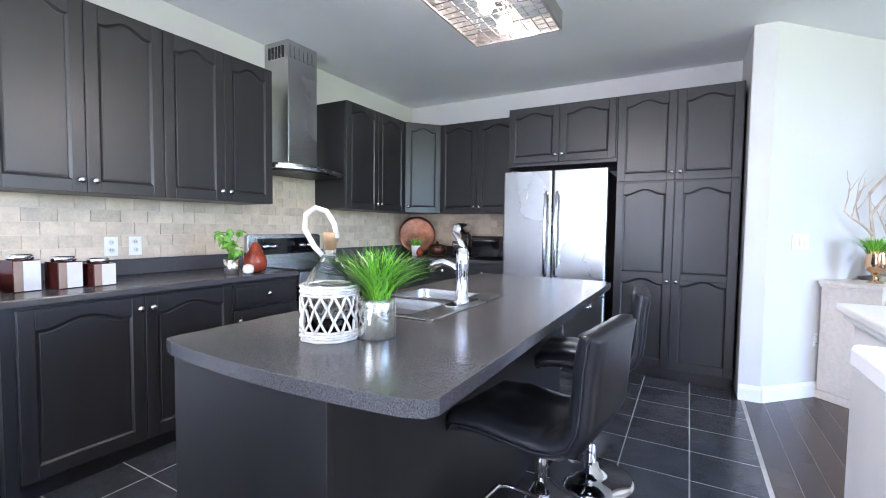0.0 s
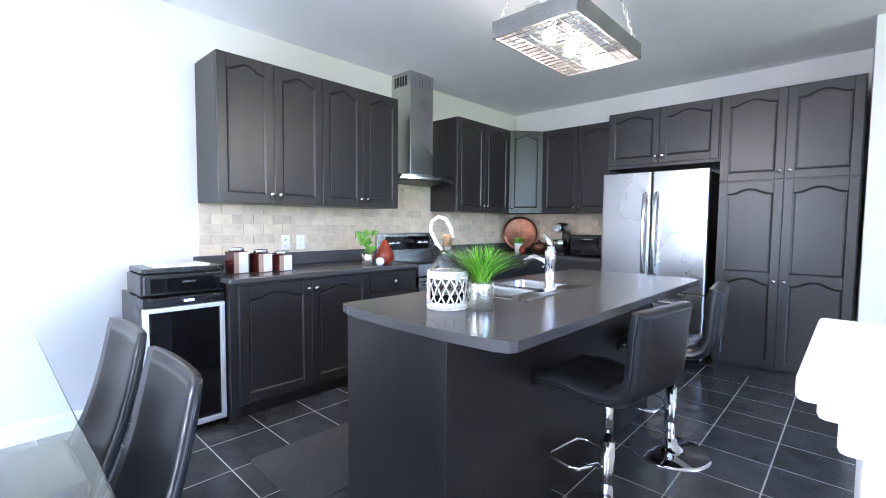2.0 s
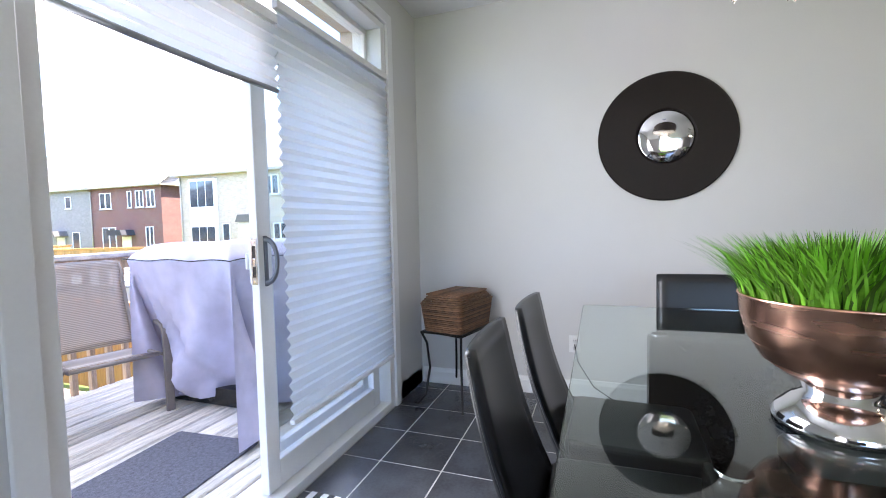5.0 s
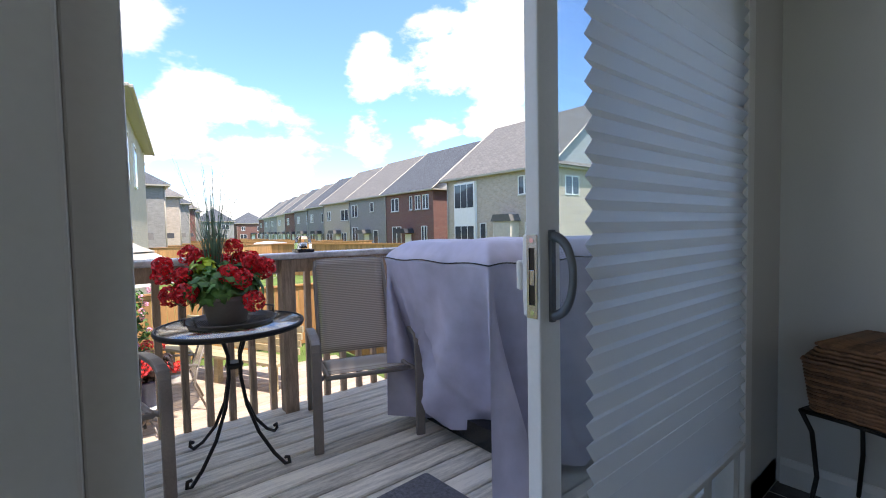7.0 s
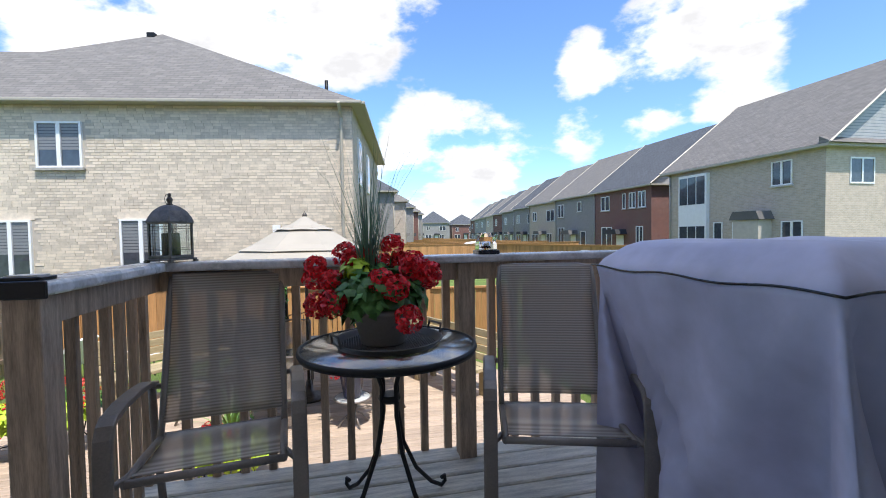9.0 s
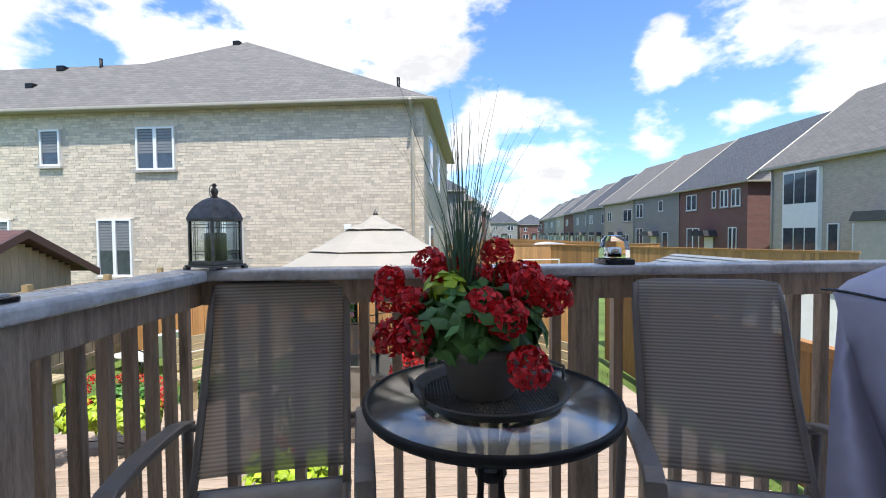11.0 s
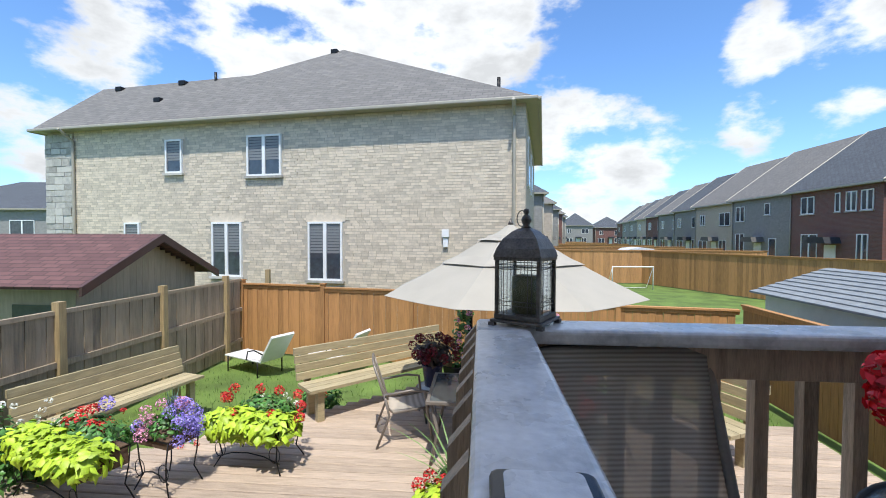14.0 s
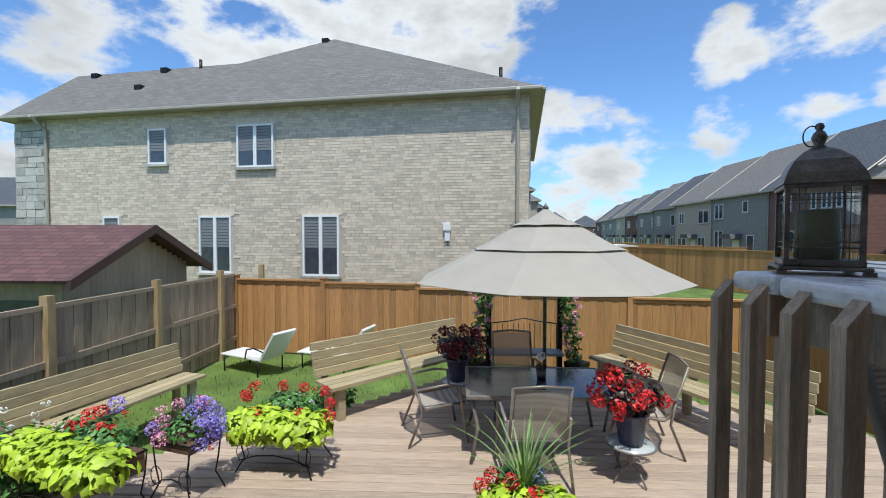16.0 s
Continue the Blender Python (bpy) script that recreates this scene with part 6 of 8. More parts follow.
FENCEFAR = mat("cedar_fence_far", (0.42, 0.22, 0.09), 0.75, var=0.2, scale=4, bump=0.3, stretch=(9, 9, 0.8), island=0.6)
for i, top in enumerate((0.11, 0.07, -0.01, -0.06, -0.10)):
    xa, ya = 6.14 - i * 2.139, -13.49 + i * 0.3006
    t, L, H = fence_run("fence_south", xa, ya, xa - 2.139, ya + 0.3006, top, FENCEO, "orange cedar board fence with capped rail")
    Mb().box(-0.05, 0.05, -0.055, 0.055, 0, H + 0.05).box(-0.065, 0.065, -0.07, 0.07, H + 0.05, H + 0.075).ob("post", FENCEO, t)
t, L, H = fence_run("fence_east", 6.16, -5.0, 6.16, -13.42, 0.27, FENCEG, "grey-brown board fence", cap=False)
for i in range(5):
    x = 3.8 - 1.98 + i * 1.98
    Mb().box(x - 0.055, x + 0.055, -0.09, 0.02, 0, H + 0.06).ob("post", POSTW, t)
t, L, H = fence_run("fence_west", -4.62, -11.95, -4.62, -5.0, 0.0, FENCEO, "cedar board fence along the garden side", parts=False)
t, L, H = fence_run("far_fence", 4.0, -31.0, -16.5, -31.0, 0.45, FENCEO, "cedar board fence across the far gardens", parts=False, far=True)
t, L, H = fence_run("far_fence", -9.5, -31.0, -16.0, -17.0, 0.45, FENCEO, "cedar board fence between far gardens", parts=False, far=True)
for j, y in enumerate((-37, -43, -50, -58, -67, -78, -92)):
    fence_run("far_fence", 1.0, y, -20.5, y, 0.3, FENCEO, "cedar board fence across the far gardens", parts=False, far=True)


# ---- houses ----
def window_unit(parent, x, z, w, h, panes=2, sill=True, blind=True):
    """In the wall's own plane: x along, y outward is -, z up."""
    f = 0.055
    o = Mb().box(x, x + f, -0.05, 0.02, z, z + h).box(x + w - f, x + w, -0.05, 0.02, z, z + h).box(x + f, x + w - f, -0.05, 0.02, z, z + f).box(x + f, x + w - f, -0.05, 0.02, z + h - f, z + h)
    if panes > 1:
        o.box(x + w / 2 - 0.05, x + w / 2 + 0.05, -0.05, 0.02, z + f, z + h - f)
    wob = o.ob("window", VINYL, parent, "white vinyl window frame")
    Mb().box(x + f, x + w - f, -0.012, -0.006, z + f, z + h - f).ob("pane", WINGLASS, wob)
    if blind:
        for i in range(int((h - 0.2) / 0.085)):
            if i * 0.085 < h * 0.5:
                Mb().box(x + f + 0.01, x + w - f - 0.01, -0.016, -0.0125, z + h - f - 0.02 - (i + 1) * 0.085 + 0.016, z + h - f - 0.02 - i * 0.085).ob("blind_slat", BLINDG, wob)
    if sill:
        Mb().box(x - 0.06, x + w + 0.06, -0.09, 0.0, z - 0.07, z).ob("sill", STONE, wob)
    return wob


BLINDG = mat("grey_blind", (0.20, 0.205, 0.21), 0.5, var=0.05, bump=0.05)
WINGLASS = mat("window_glass", (0.05, 0.06, 0.075), 0.05, var=0.2, bump=0.0, rvar=0.02, spec=0.8)


def neighbour_house():
    W, ez = 16.0, 4.58
    t = thing("neighbour_house", pose(15.044, -17.027, 0, 0, 0, 172), "pale brick two-storey house with grey shingle hip roof", "house")
    core = Mb().box(0.0, W, 0.02, 10.0, GZ, ez + 0.25).ob("wall", MORTAR, t, "pale grey-beige brick wall")
    # openings: x, z, w, h, panes
    wins = [(4.84, 3.2, 0.62, 1.05, 1), (7.775, 3.03, 1.15, 1.22, 2), (3.2, 0.45, 0.6, 1.21, 1), (6.515, 0.0, 1.05, 1.66, 2), (9.79, -0.04, 1.08, 1.70, 2)]
    bw, bh = 0.235, 0.079
    mb = Mb()
    rng = random.Random(3)
    z, r = GZ, 0
    while z < ez + 0.1:
        x = 1.13 - rng.uniform(0, bw)
        while x < W:
            a, b = max(1.13, x), min(W, x + bw)
            x += bw
            if b - a < 0.04:
                continue
            if any(wx - 0.02 < b and a < wx + ww + 0.02 and z + bh > wz - 0.05 and z < wz + wh + 0.0 for wx, wz, ww, wh, _ in wins):
                continue
            d = 0.008 + rng.uniform(0, 0.006)
            g, gx = 0.005, 0.0035
            mb.add([(a + gx, 0.02 - d, z + g), (b - gx, 0.02 - d, z + g), (b - gx, 0.02 - d, z + bh - g), (a + gx, 0.02 - d, z + bh - g), (a + gx, 0.021, z + g), (b - gx, 0.021, z + g), (b - gx, 0.021, z + bh - g), (a + gx, 0.021, z + bh - g)],
                   [(0, 1, 2, 3), (0, 4, 5, 1), (1, 5, 6, 2), (2, 6, 7, 3), (3, 7, 4, 0)])
        z += bh
        r += 1
    tagged(mb.ob("bricks", BRICK, core), kind="stuff")
    # stone corner courses
    z = GZ
    rng = random.Random(8)
    while z < ez - 0.05:
        h = rng.choice((0.14, 0.2, 0.26))
        x = -0.06
        while x < 1.11:
            w = min(rng.uniform(0.25, 0.5), 1.12 - x)
            Mb().box(x + 0.006, x + w - 0.006, -0.035 + rng.uniform(-0.012, 0.012), 0.02, z + 0.006, z + h - 0.006).ob("quoin_stone", STONE, core)
            x += w
            if 1.12 - x < 0.1:
                break
        z += h
    # west side (far end) brick face
    side = Mb().box(W, W + 0.012, 0.02, 10.0, GZ, ez + 0.25).ob("side_wall", FARTAN, t)
    uv_planar(side, Vector((0, 1, 0)), Vector((0, 0, 1)))
    for wx, wz, ww, wh, k in wins:
        window_unit(t, wx, wz, ww, wh, k)
        Mb().box(wx - 0.08, wx + ww + 0.08, 0.004, 0.02, wz + wh, wz + wh + 0.2).ob("lintel", BRICK, t, "soldier course of bricks")
    # roof: eaves, fascia, hip planes
    ov = 0.3
    a0, a1, b0, b1 = -ov, W + ov, -ov, 10.0 + ov
    Mb().box(a0, a1, b0, b1, ez + 0.12, ez + 0.16).ob("soffit", ALU, t)
    Mb().box(a0 - 0.02, a1 + 0.02, b0 - 0.1, b0, ez + 0.10, ez + 0.19).box(a1, a1 + 0.1, b0, b1, ez + 0.10, ez + 0.19).box(a0 - 0.1, a0, b0, b1, ez + 0.10, ez + 0.19).ob("gutter", ALU, t, bevel=0.02)
    ze = ez + 0.18
    P = [(a0, b0, ze), (a1, b0, ze), (a1, b1, ze), (a0, b1, ze), (0.0, 2.0, 6.82), (6.5, 2.0, 6.85), (9.0, 4.0, 8.33)]
    faces = [(0, 1, 6, 5, 4), (1, 2, 6), (2, 3, 4, 5, 6), (3, 0, 4)]
    for i, f in enumerate(faces):
        pts = [Vector(P[j]) for j in f]
        nrm = (pts[1] - pts[0]).cross(pts[2] - pts[0]).normalized()
        u = (pts[1] - pts[0]).normalized()
        r = Mb()
        if len(f) == 5:
            r.add([P[j] for j in f], [(0, 1, 3), (1, 2, 3), (0, 3, 4)] if i == 0 else [(0, 1, 2), (0, 2, 3), (0, 3, 4)])
        else:
            r.add([P[j] for j in f], [tuple(range(len(f)))])
        o = r.ob("roof_plane", SHINGLE, t, "grey asphalt shingles")
        uv_planar(o, u, nrm.cross(u))
    for x, y, z in ((8.75, 3.8, 8.2), (1.0, 1.85, 6.72), (3.8, 1.85, 6.74), (3.7, 0.9, 5.85)):
        Mb().box(x - 0.13, x + 0.13, y - 0.13, y + 0.13, z - 0.12, z + 0.06).ob("roof_vent", BLACKM, t, bevel=0.02)
    for x, y, z in ((5.1, 1.9, 6.75), (W - 0.75, 0.5, 5.3)):
        Mb().cyl((x, y, z - 0.3), (x, y, z + 0.28), 0.05, n=10).ob("vent_pipe", BLACKM, t)
    for x in (1.18, W - 0.28):
        Mb().tube([(x, -0.5, ez + 0.1), (x, -0.3, ez - 0.05), (x, -0.06, ez - 0.2), (x, -0.06, GZ)], 0.045, 8, smooth=False).ob("downpipe", ALU, t)
    Mb().box(W - 2.2, W - 2.0, -0.09, 0.01, 1.22, 1.44).box(W - 2.17, W - 2.03, -0.06, 0.01, 0.95, 1.22).ob("meter_box", VINYL, t, bevel=0.01)
    for x, z, w, h in ((1.2, 2.7, 0.9, 1.4), (1.2, -0.2, 0.9, 1.6), (4.0, 2.7, 0.9, 1.4)):
        Mb().box(W + 0.005, W + 0.06, x, x + w, z, z + h).ob("side_window", VINYL, t)
        Mb().box(W + 0.06, W + 0.065, x + 0.06, x + w - 0.06, z + 0.06, z + h - 0.06).ob("pane", WINGLASS, t)
    return t


neighbour_house()


def row_house(m, w, depth, ez, rise, wall_m, roof_m, label, wins=None, gable=False, extras=True):
    """Rear face on local -y, width along x, ground at 0; hip roof."""
    t = thing("row_house", m, label, "house", "houses behind the gardens")
    wl_ = Mb().box(0, w, 0, depth, 0, ez).ob("wall", wall_m, t)
    me = wl_.data
    lay = me.uv_layers.new(name="UVMap")
    for poly in me.polygons:
        for li in poly.loop_indices:
            p = me.vertices[me.loops[li].vertex_index].co
            lay.data[li].uv = (p.x if abs(poly.normal.y) > 0.5 else p.y, p.z)
    ov = 0.4
    A = [(-ov, -ov, ez), (w + ov, -ov, ez), (w + ov, depth + ov, ez), (-ov, depth + ov, ez)]
    run = min(w, depth) * 0.5
    if w >= depth:
        R = [(run, depth / 2, ez + rise), (w - run + 0.01, depth / 2, ez + rise)]
        faces = [(0, 1, 5, 4), (1, 2, 5), (2, 3, 4, 5), (3, 0, 4)]
    else:
        R = [(w / 2, run * 0.9, ez + rise), (w / 2, depth - run * 0.9, ez + rise)]
        faces = [(0, 1, 4), (1, 2, 5, 4), (2, 3, 5), (3, 0, 4, 5)]
    if gable:
        R = [(-ov, depth / 2, ez + rise), (w + ov, depth / 2, ez + rise)]
        faces = [(0, 1, 5, 4), (2, 3, 4, 5)]
        for gx in (0.0, w):
            g = Mb().add([(gx, 0, ez), (gx, depth, ez), (gx, depth / 2, ez + rise * 0.96)], [(0, 1, 2)]).ob("gable", LAPSIDE, t, "white lap siding gable")
            uv_planar(g, Vector((0, 1, 0)), Vector((0, 0, 1)))
            Mb().tube([(gx - 0.42 if gx == 0 else gx + 0.42, -ov, ez), (gx - 0.42 if gx == 0 else gx + 0.42, depth / 2, ez + rise), (gx - 0.42 if gx == 0 else gx + 0.42, depth + ov, ez)], 0.05, 4, smooth=False).ob("barge_board", ALU, t)
    P = A + R
    for f in faces:
        pts = [Vector(P[j]) for j in f]
        u = (pts[1] - pts[0]).normalized()
        nrm = (pts[1] - pts[0]).cross(pts[2] - pts[0]).normalized()
        o = Mb().add([P[j] for j in f], [tuple(range(len(f)))]).ob("roof_plane", roof_m, t)
        uv_planar(o, u, nrm.cross(u))
    Mb().box(-ov, w + ov, -ov, depth + ov, ez - 0.12, ez - 0.005).ob("soffit", ALU, t)
    Mb().tube([(0.1, -0.06, ez - 0.1), (0.1, -0.06, 0)], 0.05, 6).ob("downpipe", ALU, t)
    for x, z, ww, hh, k in wins or ((w * 0.14, ez - 2.1, 1.0, 1.15, 2), (w * 0.62, ez - 2.2, 1.9, 1.3, 2), (w * 0.1, 0.5, 1.8, 2.0, 2), (w * 0.62, 1.2, 1.3, 1.4, 2)):
        window_unit(t, x, z, ww, hh, k, True, False)
    if extras:
        Mb().prism([(w * 0.4, 2.5), (w * 0.4 + 1.7, 2.5), (w * 0.4 + 1.5, 2.9), (w * 0.4 + 0.2, 2.9)], -1.0, 0.0).ob("porch_roof", roof_m, t)
        Mb().box(w * 0.44, w * 0.44 + 0.95, -0.04, 0.01, 0.3, 2.4).ob("rear_door", VINYL, t)
    return t


# row on the west: rear faces look east (+x)
def west_row(y, w, wall_m, roof_m, label, x=-22.0, ez=6.2, rise=4.5, depth=11.0, wins=None, extras=True):
    return row_house(pose(x, y, GZ, 0, 0, 90), w, depth, ez, rise, wall_m, roof_m, label, wins, True, extras)


t = west_row(-26.2, 9.2, FARTAN, SHINGLE, "tan brick two-storey house with grey shingle roof", x=-20.6, ez=6.3,
             wins=((6.78, 4.77, 1.0, 1.15, 2), (3.4, 1.3, 0.6, 1.85, 1), (4.64, 1.4, 0.6, 1.72, 1), (7.28, 1.4, 1.0, 1.7, 2)), extras=False)
# a shallow bay with white panels, a porch hood, and a pent roof across the gable end
bay = Mb().box(1.0, 3.1, -0.22, 0.0, 0, 5.95).ob("bay", VINYL, t, "white panelled bay")
for k in range(3):
    for z0, z1 in ((4.22, 5.8), (1.5, 2.95)):
        Mb().box(1.1 + 0.65 * k, 1.68 + 0.65 * k, -0.235, -0.221, z0, z1).ob("bay_pane", WINGLASS, bay)
Mb().prism([(5.25, 3.2), (6.95, 3.2), (6.75, 3.62), (5.45, 3.62)], -0.9, 0.0).ob("porch_hood", SHINGLE, t)
Mb().box(5.4, 6.8, -0.8, 0.0, 0, 3.19).ob("porch", FARTAN, t)
uv_planar(Mb().add([(9.2, -0.4, 6.3), (9.2, 11.4, 6.3), (9.2, 11.4, 6.62), (9.2, -0.4, 6.62), (9.75, -0.4, 6.3), (9.75, 11.4, 6.3)], [(4, 5, 2, 3), (0, 4, 3), (1, 2, 5), (0, 1, 5, 4)]).ob("pent_roof", SHINGLE, t), Vector((0, 1, 0)), Vector((0, 0, 1)))
for y0 in (1.3, 6.5):
    f = Mb().box(9.2, 9.24, y0, y0 + 0.06, 4.65, 5.8).box(9.2, 9.24, y0 + 1.34, y0 + 1.4, 4.65, 5.8).box(9.2, 9.24, y0 + 0.06, y0 + 1.34, 4.65, 4.72).box(9.2, 9.24, y0 + 0.06, y0 + 1.34, 5.73, 5.8).box(9.2, 9.24, y0 + 0.66, y0 + 0.74, 4.72, 5.73).ob("side_window", VINYL, t, "white vinyl window frame")
    Mb().box(9.205, 9.215, y0 + 0.06, y0 + 1.34, 4.72, 5.73).ob("pane", WINGLASS, f)
west_row(-37.7, 7.5, FARRED, SHINGLEB, "dark red brick two-storey house with slate roof", x=-22.4, ez=6.15,
         wins=((1.1, 4.5, 1.25, 1.2, 2), (4.1, 4.52, 0.42, 1.22, 1), (4.95, 4.52, 0.8, 1.22, 2), (6.05, 4.52, 0.85, 1.22, 2), (1.18, 1.3, 1.5, 1.8, 2), (5.8, 1.3, 0.8, 1.8, 2)))
west_row(-45.9, 7.5, FARGREY, SHINGLE, "grey two-storey house with shingle roof", x=-22.8,
         wins=((0.6, 4.26, 1.3, 1.33, 2), (4.6, 4.7, 0.7, 0.95, 1), (0.6, 1.0, 1.3, 2.2, 2), (5.2, 1.2, 0.9, 1.6, 1)))
for i in range(8):
    west_row(-54.6 - i * 9.0, 8.0, (FARTAN, FARGREY, FARGREY, FARRED)[i % 4], (SHINGLE, SHINGLEB)[i % 2], "distant two-storey brick house with shingle roof", x=-23.6 - 1.5 * i)
# row on the east side beyond the neighbour: rear faces look west
for i, mm in enumerate((FARRED, FARGREY, FARTAN, FARGREY, FARRED, FARGREY)):
    row_house(pose(-2.0 - 2.3 * i, -27.0 - 10.0 * i, GZ, 0, 0, -90), 9.0, 9.0, 6.2, 3.4, mm, (SHINGLE, SHINGLEB)[i % 2], "two-storey brick house in the row behind the gardens")
row_house(pose(-22.6, -128, GZ, 0, 0, 180), 8, 9, 6.0, 3.6, FARGREY, SHINGLEB, "distant grey house closing the view")
row_house(pose(-33.0, -135, GZ, 0, 0, 180), 9, 9, 5.6, 3.4, FARRED, SHINGLEB, "distant brick house closing the view")
row_house(pose(45, -33, GZ, 0, 0, 186), 14, 10, 4.9, 2.6, FARGREY, SHINGLEB, "grey house seen beyond the neighbour")


# ---- garden sheds ----
def red_shed():
    t = thing("garden_shed", pose(6.75, -12.6, GZ), "beige wooden garden shed with brown-red shingle roof", "shed")
    W, D, H = 4.2, 2.9, 2.15
    for i in range(19):
        Mb().prism([(-D + 0.152 * i, 0), (-D + 0.152 * i + 0.148, 0), (-D + 0.152 * i + 0.148, H + 0.62 * (1 - abs((i + 0.5) / 9.5 - 1))), (-D + 0.152 * i, H + 0.62 * (1 - abs((i + 0.5) / 9.5 - 1)))], 0, 0.02, m=pose(0, 0, 0, 0, 0, -90) @ pose(0, 0, 0)).ob("wall_board", SHEDW, t)
    Mb().box(0.03, W, 0.02, D - 0.02, 0, H).ob("shed_body", SHEDW, t)
    Mb().box(0.0, W, D, D + 0.02, 0, H).ob("side_wall", SHEDW, t)
    Mb().box(0.3, 1.1, D + 0.02, D + 0.04, 1.1, 1.75).ob("shed_window", WINGLASS, t)
    for s_ in (0, 1):
        e = -0.3 if s_ == 0 else D + 0.3
        P = [(-0.35, e, H - 0.1), (W + 0.3, e, H - 0.1), (W + 0.3, D / 2, H + 0.72), (-0.35, D / 2, H + 0.72)]
        o = Mb().add(P, [(0, 1, 2, 3)]).ob("roof_plane", SHINGLER, t, "brown-red asphalt shingles")
        uv_planar(o, Vector((1, 0, 0)), (Vector(P[2]) - Vector(P[1])).normalized())
        so = o.modifiers.new("thick", "SOLIDIFY")
        so.thickness, so.offset = 0.05, 0
        Mb().add([(-0.38, e, H - 0.22), (-0.38, D / 2, H + 0.60), (-0.38, D / 2, H + 0.75), (-0.38, e, H - 0.07), (-0.33, e, H - 0.22), (-0.33, D / 2, H + 0.60), (-0.33, D / 2, H + 0.75), (-0.33, e, H - 0.07)],
                 [(0, 1, 2, 3), (7, 6, 5, 4), (0, 4, 5, 1), (1, 5, 6, 2), (2, 6, 7, 3), (3, 7, 4, 0)]).ob("barge_board", mat("brown_fascia", (0.07, 0.035, 0.03), 0.5, bump=0.1), t)


SHEDW = mat("beige_shed_board", (0.44, 0.37, 0.25), 0.75, var=0.12, scale=4, bump=0.3, stretch=(6, 6, 1), rand=0.3)
red_shed()


def grey_shed():
    t = thing("garden_shed", pose(-5.4, -12.6, GZ) @ Matrix.Diagonal((1, 1, 1.2, 1)), "small grey garden shed with low panelled roof", "shed")
    Mb().box(-2.6, 0, 0, 3.4, 0, 1.5).ob("shed_body", SIDING, t)
    for s_, (xa, xb) in enumerate(((0.2, -1.3), (-2.8, -1.3))):
        for i in range(9):
            u0, u1 = i / 9, (i + 1) / 9
            za, zb_ = 1.45 + 0.42 * u0, 1.45 + 0.42 * u1
            x_a, x_b = xa + (xb - xa) * u0, xa + (xb - xa) * u1
            Mb().add([(x_a, -0.2, za), (x_a, 3.6, za), (x_b, 3.6, zb_), (x_b, -0.2, zb_), (x_a, -0.2, za + 0.03), (x_a, 3.6, za + 0.03), (x_b, 3.6, zb_ + 0.012), (x_b, -0.2, zb_ + 0.012)],
                     [(0, 1, 2, 3), (7, 6, 5, 4), (0, 4, 5, 1), (1, 5, 6, 2), (2, 6, 7, 3), (3, 7, 4, 0)]).ob("roof_panel", mat("grey_resin", (0.24, 0.255, 0.265), 0.55, bump=0.1) if i == 0 and s_ == 0 else bpy.data.materials["grey_resin"], t)


grey_shed()



def white_shed():
    t = thing("garden_shed", pose(-12.6, -41.0, GZ, 0, 0, 0), "small white resin garden shed in a far garden", "shed")
    Mb().box(-1.4, 1.4, -1.1, 1.1, 0, 1.55).ob("shed_body", SIDING, t, bevel=0.03)
    Mb().prism([(-1.55, 1.5), (1.55, 1.5), (0.9, 1.92), (0.0, 2.02), (-0.9, 1.92)], -1.25, 1.25).ob("roof", SIDING, t, "white curved shed roof")
    Mb().box(-0.7, 0.7, 1.1, 1.13, 0.05, 1.4).ob("door", SIDING, t, bevel=0.01)


white_shed()

# ---- lower deck furniture ----
def parasol():
    t = thing("garden_umbrella", pose(-0.02, -8.55, LZ), "large beige octagonal garden umbrella over the table", "umbrella")
    Mb().cyl((0, 0, 0), (0, 0, 2.52), 0.022, n=12).ob("pole", BRONZE, t)
    R, n = 1.52, 8

    def tier(name, r0, z0, r1, z1, sag):
        mb = Mb()
        sub, rows = 6, 6
        vs = []
        for i in range(rows + 1):
            u = i / rows
            for j in range(n * sub):
                a = 2 * math.pi * (j / (n * sub)) + math.pi / 8
                f = j % sub / sub
                poly = math.cos(math.pi / n) / math.cos((f - 0.5) * 2 * math.pi / n)
                r = r0 + (r1 - r0) * u
                z = z0 + (z1 - z0) * u - 0.06 * math.sin(math.pi * u) * 0.5 - sag * u * math.sin(math.pi * f)
                vs.append((r * poly * math.cos(a), r * poly * math.sin(a), z))
        k = n * sub
        mb.add(vs, [(i * k + j, i * k + (j + 1) % k, (i + 1) * k + (j + 1) % k, (i + 1) * k + j) for i in range(rows) for j in range(k)])
        o = mb.ob(name, CANOPY, t)
        so = o.modifiers.new("thick", "SOLIDIFY")
        so.thickness = 0.004
        return o
    tier("canopy", 0.30, 2.37, R, 1.72, 0.008)
    tier("middle_flounce", 0.28, 2.39, 0.86, 2.064, -0.004)
    tier("top_vent", 0.02, 2.52, 0.42, 2.326, -0.008)
    Mb().lathe([(0.03, 2.5), (0.035, 2.53), (0.015, 2.56), (0.001, 2.59)], 12).ob("finial", BRONZE, t)
    for i in range(n):
        a = 2 * math.pi * i / n + math.pi / 8
        Mb().tube([(0.05 * math.cos(a), 0.05 * math.sin(a), 2.42), (R * 0.97 * math.cos(a), R * 0.97 * math.sin(a), 1.72)], 0.008, 5).ob("rib", BRONZE, t)
    Mb().lathe([(0.25, 0), (0.25, 0.04), (0.06, 0.1), (0.03, 0.25)], 24).ob("foot", BRONZE, t)


parasol()


